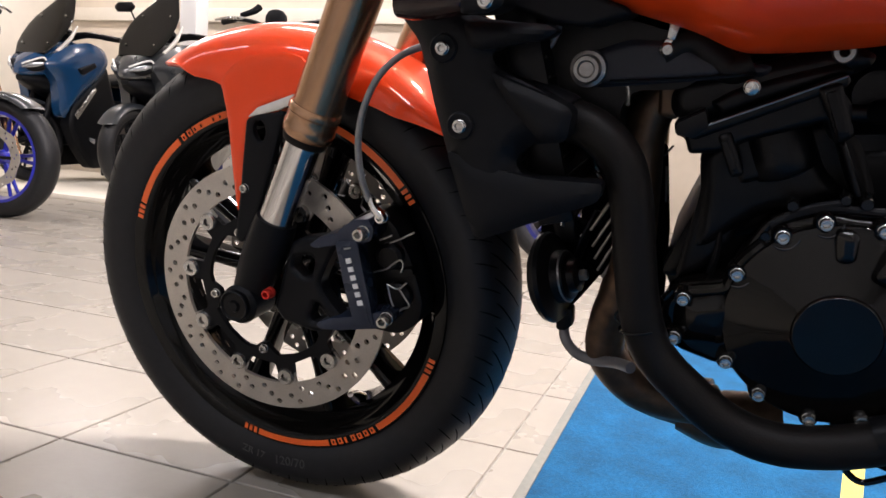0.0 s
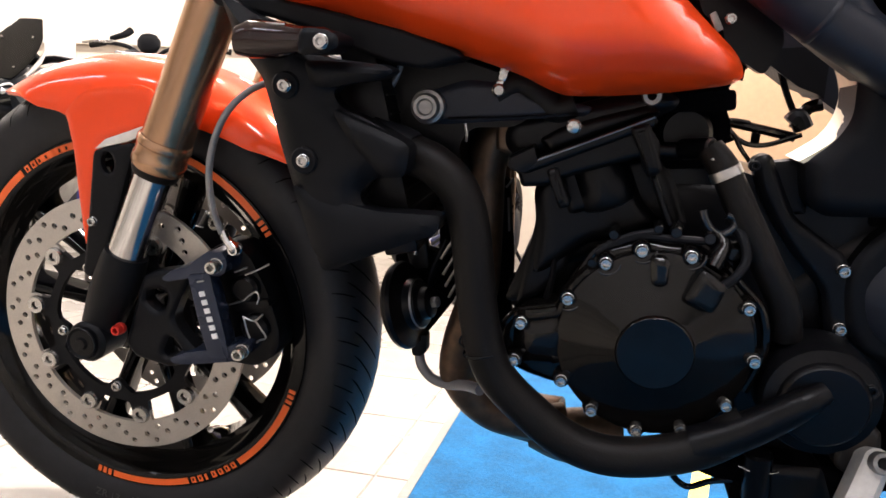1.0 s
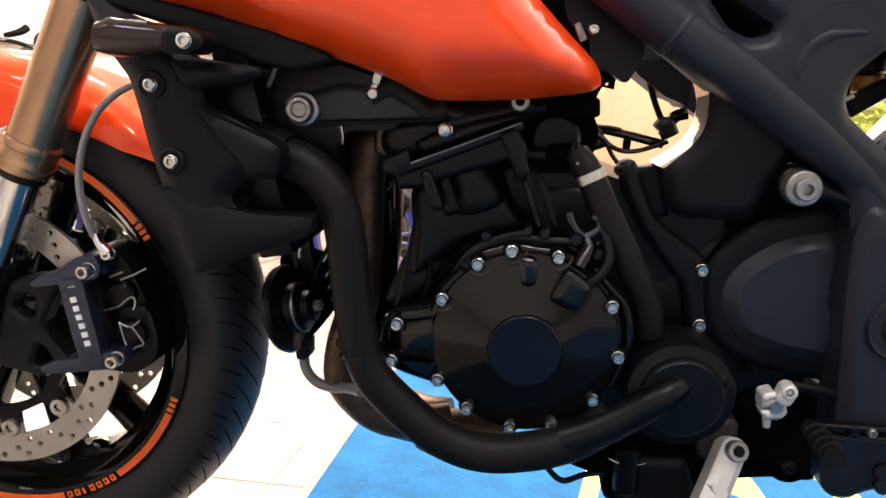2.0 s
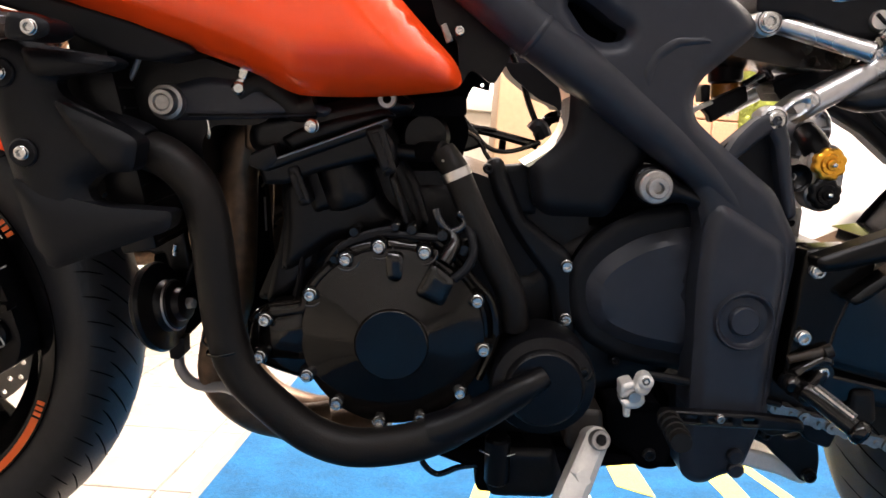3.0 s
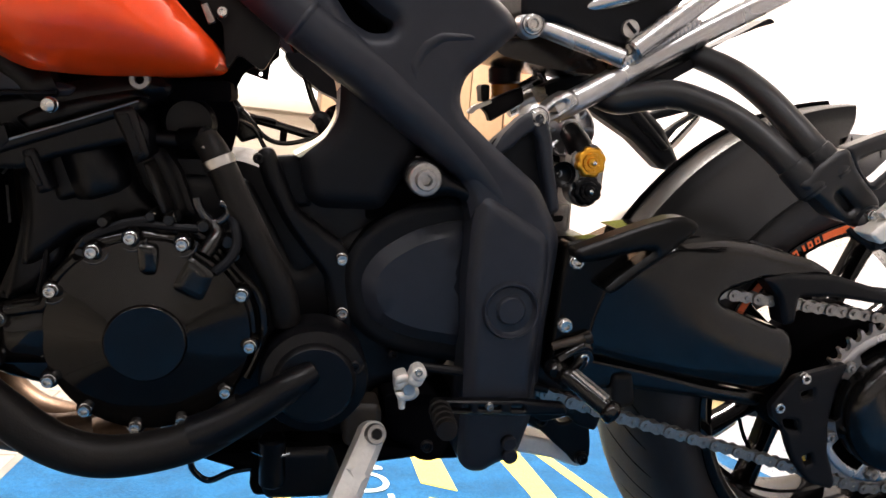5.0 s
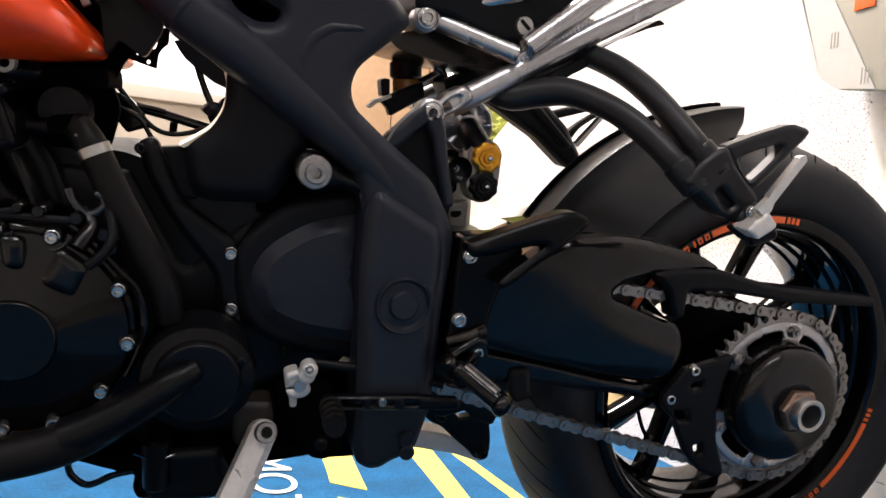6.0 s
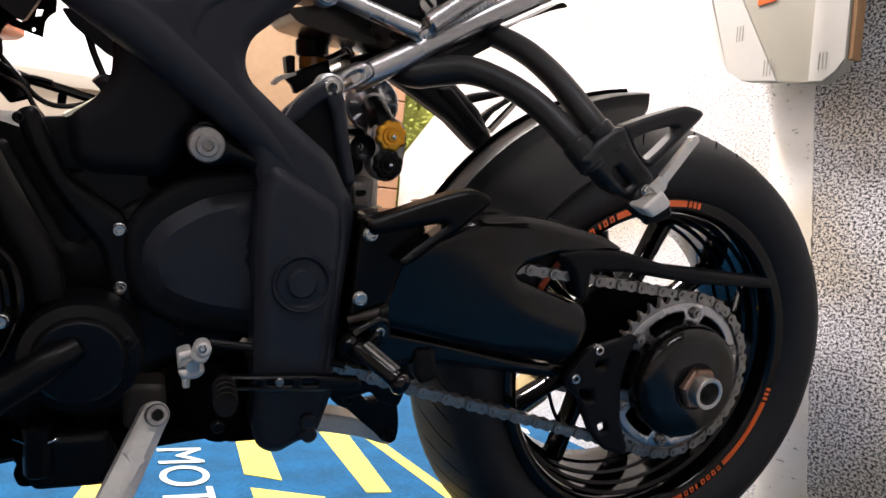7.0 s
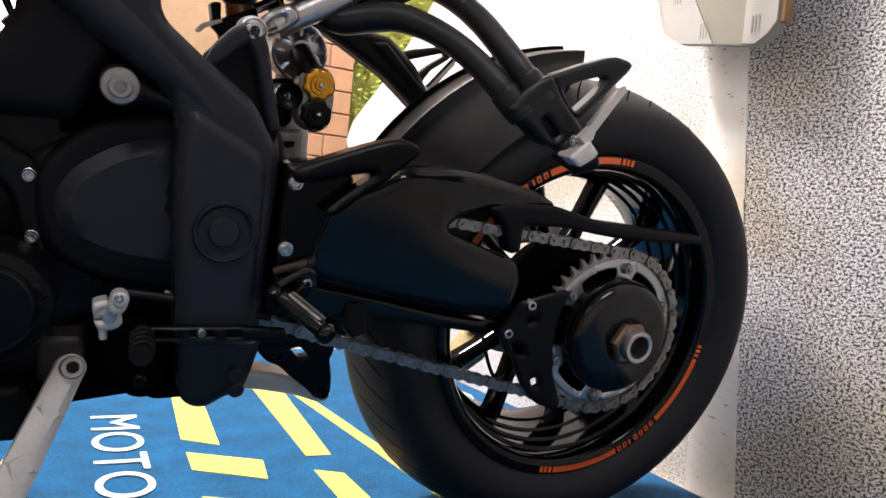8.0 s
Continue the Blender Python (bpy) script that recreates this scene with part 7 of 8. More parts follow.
part("reservoir_lid", cyl((0.957, 0.060, 0.645), (0.954, 0.060, 0.666), 0.0195, 28, 0.003), satin, res)
part("reservoir_stay", panel(rounded([(0.922, 0.615), (0.939, 0.627), (0.970, 0.643), (0.975, 0.626), (0.936, 0.598), (0.932, 0.607)], 0.003), 0.030, 0.042, 0.002, 0.003, 0.008), satin, res)
part("stay_clip", panel(rounded([(0.907, 0.606), (0.914, 0.615), (0.933, 0.623), (0.935, 0.620), (0.917, 0.610), (0.912, 0.604)], 0.002), 0.026, 0.036), steel, res, "bright spring clip")
part("switch", panel(rounded([(0.922, 0.638), (0.926, 0.641), (0.933, 0.641), (0.935, 0.623), (0.926, 0.620)], 0.002), 0.040, 0.060, 0.002, 0.003, 0.006), satin, res)
part("reservoir_pipe", tube([(0.970, 0.040, 0.641), (0.984, 0.040, 0.650), (0.995, 0.040, 0.658)], [0.0065, 0.0065, 0.0075], 14, 3), alu, res, "bright banjo pipe")
part("banjo", panel(rounded([(0.977, 0.662), (0.983, 0.669), (0.994, 0.663), (1.003, 0.651), (1.002, 0.647), (0.996, 0.648), (0.989, 0.657)], 0.003), 0.030, 0.045, 0.003, 0.004, 0.006), alu, res)
part("undertail_clip", panel(rounded([(0.988, 0.645), (0.996, 0.649), (1.031, 0.659), (1.038, 0.650), (0.998, 0.635), (0.990, 0.636)], 0.003), 0.0, 0.03), satin, BIKE)

# -- rear mudguard --
def hugger_rim(t):
    return 0.290 - 0.006 * t


hug = part("rear_mudguard", arch(1.435, 0.32, 0.357, 0.101, 97, 164, hugger_rim, 40, 40, 0.004, 24.0, 2.0, steps=((0.0, 0.0), (0.10, 0.0002), (0.20, 0.0010), (0.235, 0.0020), (0.25, 0.0050), (0.30, 0.0120), (0.36, 0.0180), (0.6, 0.034))), mat("mudguard_black_plastic", (0.0060, 0.0060, 0.0064), 0.36, spec=0.11, var=0.2, bump=0.15, bscale=700), BIKE, "satin black rear mudguard", sharp=24)
part("mudguard_lip", tube([(1.435 + 0.3575 * math.cos(radians(a)), 0.024 - 0.010 * max(0.0, (118 - a) / 18), 0.32 + 0.3575 * math.sin(radians(a))) for a in range(100, 165, 4)], 0.0042, 10, 2), shade_matt_black, hug, "dull black rubber lip")

# -- swing arm --
sw_line = [(0.994, 0.448), (1.035, 0.462), (1.075, 0.476), (1.112, 0.496), (1.168, 0.504), (1.212, 0.502), (1.248, 0.496), (1.284, 0.491), (1.315, 0.477), (1.281, 0.471), (1.255, 0.462), (1.220, 0.466), (1.179, 0.450), (1.170, 0.440), (1.182, 0.431), (1.271, 0.407), (1.283, 0.381), (1.276, 0.346), (1.255, 0.333), (1.185, 0.343), (1.096, 0.360), (1.041, 0.371), (1.012, 0.378)]
swing = part("swing_arm", panel(rounded(sw_line, 0.010), -0.112, 0.02, 0.005, 0.010, 0.003, swell=lambda x, z: -0.016 * max(0.0, 1 - ((z - 0.430 + 0.06 * (x - 1.1)) / 0.10) ** 4) - 0.005 * math.sin(9 * (x - 0.9))), swing_black, BIKE, "gloss black single-sided swing arm")
part("swing_arm_top", panel(rounded([(1.089, 0.493), (1.137, 0.502), (1.218, 0.504), (1.276, 0.492), (1.269, 0.488), (1.190, 0.494), (1.104, 0.488)], 0.003), -0.10, 0.02), swing_black, swing)
guard_line = [(1.219, 0.467), (1.250, 0.475), (1.309, 0.477), (1.379, 0.464), (1.545, 0.459), (1.548, 0.447), (1.418, 0.445), (1.314, 0.453), (1.267, 0.450), (1.268, 0.420), (1.255, 0.416), (1.241, 0.449)]
part("chain_guard", panel(rounded(guard_line, 0.004), -0.134, -0.112, 0.004, 0.006, 0.012), satin, swing, "satin black chain guard")
part("swing_lower", panel(rounded([(1.018, 0.366), (1.046, 0.362), (1.109, 0.352), (1.200, 0.334), (1.277, 0.324), (1.268, 0.308), (1.188, 0.317), (1.092, 0.326), (1.040, 0.322), (1.020, 0.330)], 0.008), -0.105, 0.02, 0.004, 0.008, 0.015), gloss_black, swing)
# dark filler, added to close the bright gap below the swing arm
part("swing_gap_filler", panel(rounded([(1.059, 0.317), (1.100, 0.315), (1.105, 0.300), (1.098, 0.287), (1.073, 0.292), (1.062, 0.299)], 0.004), -0.060, -0.045, 0.002, 0.003, 0.008), hose_black, swing)
part("chain_slider", panel(rounded([(1.073, 0.343), (1.095, 0.346), (1.104, 0.310), (1.085, 0.303), (1.074, 0.316)], 0.006), -0.112, -0.06, 0.003, 0.006, 0.01), hose_black, swing)

# -- hub, sprocket and nut --
A = (1.435, 0.0, 0.32)
hubp = part("hub_carrier", lathe([(0.0, -0.158), (0.030, -0.158), (0.034, -0.1575), (0.060, -0.156), (0.067, -0.1535), (0.0725, -0.147), (0.0750, -0.136), (0.0758, -0.122), (0.0758, -0.116), (0.066, -0.112), (0.060, -0.10), (0.060, -0.04), (0, -0.04)], A, (0, 1, 0), 64), mat("worn_black_hub", (0.0040, 0.0037, 0.0035), 0.15, var=0.4, scale=40, rvar=0.4, spec=0.4), BIKE, "worn black rear hub")
part("hub_housing", lathe([(0.0, -0.104), (0.090, -0.104), (0.096, -0.100), (0.098, -0.094), (0.098, 0.02), (0, 0.02)], A, (0, 1, 0), 48), shade_matt_black, BIKE, "dull black swing arm hub housing")
nut = part("axle_nut", lathe([(0.0145, -0.028), (0.0155, -0.0285), (0.0195, -0.0285), (0.0205, -0.027), (0.0205, -0.012), (0.0145, -0.012)], (A[0], -0.155, A[2]), (0, 1, 0), 36), steel, hubp, "bare steel axle end")
part("axle_bore", lathe([(0.0146, -0.028), (0.0140, 0.0), (0.0, 0.002)], (A[0], -0.155, A[2]), (0, 1, 0), 30), steel, hubp)
part("hex_nut", lathe([(0.019, -0.014), (0.0255, -0.013), (0.0275, -0.010), (0.0275, 0.002), (0.019, 0.002)], (A[0], -0.156, A[2]), (0, 1, 0), 6), rusty, hubp, "tarnished hexagon nut", sharp=20)
part("nut_washer", lathe([(0.019, -0.003), (0.030, -0.003), (0.031, -0.001), (0.031, 0.002)], (A[0], -0.157, A[2]), (0, 1, 0), 40), engine_black, hubp)
TEETH = 42
PITCH = 0.015875
RS = PITCH / (2 * math.sin(math.pi / TEETH))
CY = -0.118
tooth = []
for k in range(TEETH):
    for da, dr in ((-0.5, -0.0055), (-0.22, -0.0030), (-0.08, 0.0055), (0.08, 0.0055), (0.22, -0.0030)):
        a = 2 * math.pi * (k + 0.5 + da) / TEETH
        tooth.append((A[0] + (RS + dr) * math.cos(a), A[2] + (RS + dr) * math.sin(a)))
spr = part("sprocket", panel(tooth, CY - 0.003, CY + 0.003, holes=[ring(A[0], A[2], 0.0965, 64)]), worn_steel, BIKE, "bare metal rear sprocket")
wins = []
for k in range(6):
    a0 = 60 * k + 37
    o_ = [(A[0] + r * math.cos(radians(a)), A[2] + r * math.sin(radians(a))) for r, a in [(0.0865, a0), (0.0868, a0 + 9), (0.0868, a0 + 18), (0.0868, a0 + 27), (0.0865, a0 + 36), (0.0755, a0 + 39), (0.0755, a0 + 18), (0.0755, a0 - 3)]]
    wins.append(rounded(o_, 0.003))
part("sprocket_carrier", panel(ring(A[0], A[2], 0.0975, 72), CY - 0.0042, CY + 0.0035, 0.0008, 0.0015, 0.006, wins + [ring(A[0], A[2], 0.066, 40)]), alu, spr, "bright machined carrier ring")
for k in range(6):
    a = radians(60 * k + 26)
    p_ = (A[0] + 0.0865 * math.cos(a), CY - 0.004, A[2] + 0.0865 * math.sin(a))
    part("nut_washer", lathe([(0, -0.001), (0.0088, -0.001), (0.0092, 0.0), (0, 0.0)], p_, (0, 1, 0), 20), steel, spr)
    part("sprocket_nut", lathe([(0, -0.010), (0.003, -0.010), (0.0036, -0.0075), (0.0068, -0.0072), (0.0074, -0.006), (0.0074, -0.001), (0, -0.001)], p_, (0, 1, 0), 6), worn_steel, spr, sharp=20)
torque = part("brake_stay", panel(rounded([(1.289, 0.356), (1.304, 0.360), (1.355, 0.375), (1.346, 0.339), (1.345, 0.302), (1.353, 0.265), (1.373, 0.226), (1.371, 0.217), (1.336, 0.226), (1.312, 0.249), (1.299, 0.269), (1.286, 0.294), (1.270, 0.304), (1.264, 0.320), (1.272, 0.331)], 0.005), -0.130, -0.122, 0.002, 0.004, 0.008, [rounded([(1.299, 0.337), (1.316, 0.344), (1.317, 0.332), (1.304, 0.328)], 0.004), rounded([(1.282, 0.305), (1.304, 0.304), (1.309, 0.289), (1.290, 0.291)], 0.005), rounded([(1.320, 0.259), (1.331, 0.263), (1.337, 0.250), (1.327, 0.246)], 0.003)]), satin, BIKE, "perforated black hub plate")
for p_ in [(1.300, -0.130, 0.355), (1.274, -0.130, 0.319)]:
    bolt(p_, torque, 0.0068, 0.006)
part("rear_caliper", panel(rounded([(1.317, 0.205), (1.343, 0.245), (1.363, 0.241), (1.362, 0.218), (1.333, 0.196)], 0.004), 0.05, 0.10), mat("brass_caliper", (0.45, 0.36, 0.18), 0.4, metal=0.5), BIKE, "brass-coloured rear brake caliper")
part("brake_line", tube([(1.341, 0.030, 0.257), (1.352, 0.030, 0.231), (1.363, 0.030, 0.209), (1.376, 0.030, 0.191)], 0.003, 8), gloss_black, BIKE)
disc2 = part("rear_disc", panel(ring(A[0], A[2], 0.11, 60), 0.095, 0.10, holes=[ring(A[0], A[2], 0.07, 40)]), chain_steel, BIKE, "dark steel rear brake disc")

# -- exhaust --
for k, y in enumerate((-0.085, 0.0, 0.085)):
    pts = [(0.456, -0.085, 0.560), (0.439, -0.085, 0.549), (0.428, -0.085, 0.520), (0.428, -0.085, 0.462), (0.428, -0.085, 0.390), (0.421, -0.085, 0.326), (0.424, -0.085, 0.281), (0.451, -0.085, 0.243), (0.498, -0.085, 0.231), (0.534, -0.085, 0.233)]
    pts = [(x + (0.0, 0.002, 0.003, 0.003, 0.002, -0.008, -0.012, -0.005, -0.005, -0.005)[i] - 0.003 * k * min(1, i / 2), y if i < 5 else y + (0.0 - y) * (i - 4) / 9, z - (0.028 if k and i > 5 else 0)) for i, (x, _, z) in enumerate(pts)]
    hdr = part("exhaust_header", tube(pts, 0.0205, 22), header_steel, BIKE, "heat-tinted steel exhaust header")
    part("header_band", lathe([(0.0186, -0.004), (0.0205, -0.003), (0.0205, 0.003), (0.0186, 0.004)], Vector(pts[3]), (0, 0, 1), 24), header_steel, hdr)
    bolt((pts[0][0] + 0.006, y - 0.03, pts[0][2] - 0.012), hdr, 0.006, 0.006, header_steel)
part("header_flange", panel(rounded([(0.443, 0.566), (0.462, 0.572), (0.470, 0.556), (0.460, 0.536), (0.444, 0.540)], 0.004), -0.112, -0.07, 0.003, 0.004, 0.008), header_steel, BIKE, "heat-tinted exhaust flange")
# black sheet drawn for the shade that lies over the two far headers
part("header_shade_sheet", panel(rounded([(0.428, 0.505), (0.452, 0.507), (0.462, 0.420), (0.464, 0.330), (0.440, 0.330)], 0.006), -0.062, -0.046), shade_matt_black, BIKE)
for line_ in ([(0.451, -0.070, 0.498), (0.458, -0.070, 0.508)], [(0.4535, -0.066, 0.487), (0.4565, -0.066, 0.452)]):
    part("gap_wire", tube(line_, 0.0012, 6, 1), worn_steel, BIKE)
part("collector", tube([(0.488, 0.000, 0.192), (0.532, 0.000, 0.196), (0.598, 0.000, 0.206)], [0.016, 0.032, 0.03], 24), header_steel, BIKE, "heat-tinted exhaust collector")
part("silencer", tube([(1.095, 0.16, 0.339), (1.12, 0.16, 0.371), (1.20, 0.16, 0.4745), (1.209, 0.16, 0.487), (1.2125, 0.16, 0.4915), (1.213, 0.16, 0.492)], [0.040, 0.040, 0.040, 0.040, 0.036, 0.028], 32, 1), mat("brushed_silencer_steel", (0.50, 0.475, 0.42), 0.5, metal=0.35, var=0.1), BIKE, "brushed steel silencer on the far side")

# ---- the other vehicles of the showroom ----
podium = part("podium", box(-5.55, -0.95, 2.72, 4.85, 0.0, 0.035, 0.006), wall_cream)
tagged(podium, "low cream display podium under the scooters", "podium", kind="structure")
pillar = part("pillar", box(-3.72, -3.56, 4.2, 4.36, 0.035, CEILING, 0.01), frame_white)
tagged(pillar, "square white painted pillar", "pillar", kind="structure")
ledge = part("ledge", box(X0, -0.72, Y1 - 0.05, Y1 - 0.001, 1.50, 1.62, 0.004), wall_cream)
tagged(ledge, "cream rail along the far wall", "rail", kind="structure")


def plain_wheel(top, name, x, r, w, rim_mat, disc_side=-1, spokes=5):
    wh = new(name)
    wh.parent, wh.matrix_basis = top, Matrix.Translation((x, 0, r))
    prof = [(r * 0.74, -w * 0.40), (r * 0.80, -w * 0.48), (r * 0.88, -w * 0.5), (r * 0.95, -w * 0.38), (r * 0.99, -w * 0.16), (r, 0)]
    part("tyre", tyre_bm(prof, 48), rubber, wh, "black rubber tyre", sharp=50)
    rp = [(r * 0.75, -w * 0.42), (r * 0.70, -w * 0.42), (r * 0.67, -w * 0.25), (r * 0.65, 0), (r * 0.67, w * 0.25), (r * 0.70, w * 0.42), (r * 0.75, w * 0.42), (r * 0.71, 0), (r * 0.75, -w * 0.42)]
    part("rim", lathe(rp, n=48), rim_mat, wh)
    for k in range(spokes):
        for s in (-7, 7):
            a, b = radians(360 / spokes * k + s * 0.3), radians(360 / spokes * k + s)
            part("spoke", tube([(0.03 * math.cos(a), 0, 0.03 * math.sin(a)), (r * 0.68 * math.cos(b), 0, r * 0.68 * math.sin(b))], [0.011, 0.008], 8, 1), rim_mat, wh)
    part("hub", cyl((0, -w * 0.45, 0), (0, w * 0.45, 0), 0.035, 20), rim_mat, wh)
    if disc_side:
        y = disc_side * w * 0.62
        outer = []
        for k in range(90):
            a = 2 * math.pi * k / 90
            outer.append(((r * 0.52 + 0.004 * math.cos(9 * a)) * math.cos(a), (r * 0.52 + 0.004 * math.cos(9 * a)) * math.sin(a)))
        hs = [ring(r * q * math.cos(radians(24 * k + 8 * i)), r * q * math.sin(radians(24 * k + 8 * i)), 0.006, 6) for k in range(15) for i, q in enumerate((0.42, 0.47))]
        part("brake_disc", panel(outer, y - 0.0025, y + 0.0025, holes=[ring(0, 0, r * 0.36, 40)] + hs), disc_steel, wh, "bare steel brake disc")
        for k in range(5):
            a = radians(72 * k)
            part("disc_arm", tube([(0.04 * math.cos(a), y, 0.04 * math.sin(a)), (r * 0.37 * math.cos(a), y, r * 0.37 * math.sin(a))], 0.008, 8, 1), satin, wh)
    return wh


def naked_bike(m, label, rim_mat, body_mat):
    """Its own x points ahead; the rear axle stands over x = 0."""
    t = thing("motorcycle", label, "motorcycle", m, "parked motorcycles")
    plain_wheel(t, "rear_wheel", 0, 0.31, 0.17, rim_mat)
    plain_wheel(t, "front_wheel", 1.40, 0.295, 0.12, rim_mat)
    for s in (-1, 1):
        part("fork_leg", tube([(1.40, 0.09 * s, 0.295), (1.31, 0.09 * s, 0.52), (1.15, 0.09 * s, 0.92)], [0.022, 0.026, 0.027], 16, 4), gold_tube, t, "bronze fork leg")
        part("handlebar", tube([(1.12, 0.02 * s, 0.97), (1.13, 0.12 * s, 1.03), (1.05, 0.30 * s, 1.06), (1.01, 0.38 * s, 1.05)], 0.011, 12), satin, t)
        part("grip", tube([(1.045, 0.30 * s, 1.06), (1.005, 0.40 * s, 1.05)], 0.017, 14, 1), hose_black, t)
        part("lever", tube([(1.09, 0.22 * s, 1.06), (1.12, 0.30 * s, 1.055), (1.07, 0.41 * s, 1.05)], [0.010, 0.009, 0.007], 8), zinc, t, "bright hand lever")
    part("brake_cylinder", tube([(1.09, -0.24, 1.075), (1.08, -0.17, 1.10), (1.05, -0.15, 1.13)], [0.014, 0.018, 0.020], 14, 3), satin, t)
    part("instrument", loft([((1.14, 0.02 * (k - 3), 1.05), (0.010, 0.022, 0.026, 0.026, 0.026, 0.022, 0.010)[k], (0.02, 0.045, 0.052, 0.054, 0.052, 0.045, 0.02)[k], (0, 1, 0), (0, 0, 1), 3) for k in range(7)], 18), satin, t)
    part("headlight", lathe([(0, -0.09), (0.05, -0.085), (0.085, -0.04), (0.09, 0.0), (0.08, 0.01), (0, 0.02)], (1.30, 0, 0.90), (1, 0, -0.1), 28), body_mat, t)
    part("headlight_glass", lathe([(0.078, 0.011), (0.05, 0.022), (0, 0.026)], (1.30, 0, 0.90), (1, 0, -0.1), 28), lamp_glass, t)
    fender = part("front_mudguard", arch(1.40, 0.295, 0.315, 0.068, 150, 50, lambda q: 0.285, 20, 10), body_mat, t)
    part("fuel_tank", loft([((1.08 - 0.12 * k, 0, 0.84 + (0.02, 0.05, 0.05, 0.03, 0.0)[k]), (0.10, 0.16, 0.16, 0.13, 0.09)[k], (0.07, 0.12, 0.12, 0.10, 0.07)[k], (-1, 0, 0), (0, 0, 1), 2.6) for k in range(5)]), body_mat, t)
    part("seat", loft([((0.62 - 0.13 * k, 0, 0.80 + 0.025 * k), (0.09, 0.13, 0.12, 0.10, 0.07)[k], (0.03, 0.04, 0.04, 0.04, 0.03)[k], (-1, 0, 0.1), (0, 0, 1), 3) for k in range(5)]), satin, t)
    part("tail", loft([((0.25 - 0.12 * k, 0, 0.86 + 0.03 * k), (0.08, 0.08, 0.06, 0.03)[k], (0.05, 0.05, 0.04, 0.02)[k], (-1, 0, 0.2), (0, 0, 1), 2.4) for k in range(4)]), body_mat, t)
    part("engine", panel(rounded([(0.45, 0.28), (0.98, 0.26), (1.05, 0.50), (0.98, 0.72), (0.55, 0.70), (0.40, 0.50)], 0.05), -0.16, 0.16, 0.02, 0.04, 0.05), engine_black, t)
    part("swing_arm", panel(rounded([(-0.04, 0.28), (0.45, 0.40), (0.45, 0.48), (-0.04, 0.34)], 0.02), -0.12, 0.12), satin, t)
    part("radiator", box(1.02, 1.07, -0.17, 0.17, 0.42, 0.72, 0.01), engine_black, t)
    part("exhaust", tube([(1.0, 0.05, 0.5), (1.06, 0.05, 0.3), (0.85, 0.05, 0.18), (0.3, 0.10, 0.2)], 0.035, 14), header_steel, t)
    part("side_stand", tube([(0.5, 0.1, 0.3), (0.42, 0.26, 0.015)], 0.012, 8, 1), satin, t)
    return t


def flank_bm(outline, y0, y1, side, bulge, fall, step=0.03, swell=None):
    """A side panel whose swollen face looks away from the middle; y0 the outer, y1 the inner distance."""
    bm = panel(outline, -y0, -y1, bulge, fall, step, swell=swell)
    if side > 0:
        for v in bm.verts:
            v.co.y = -v.co.y
    return bm


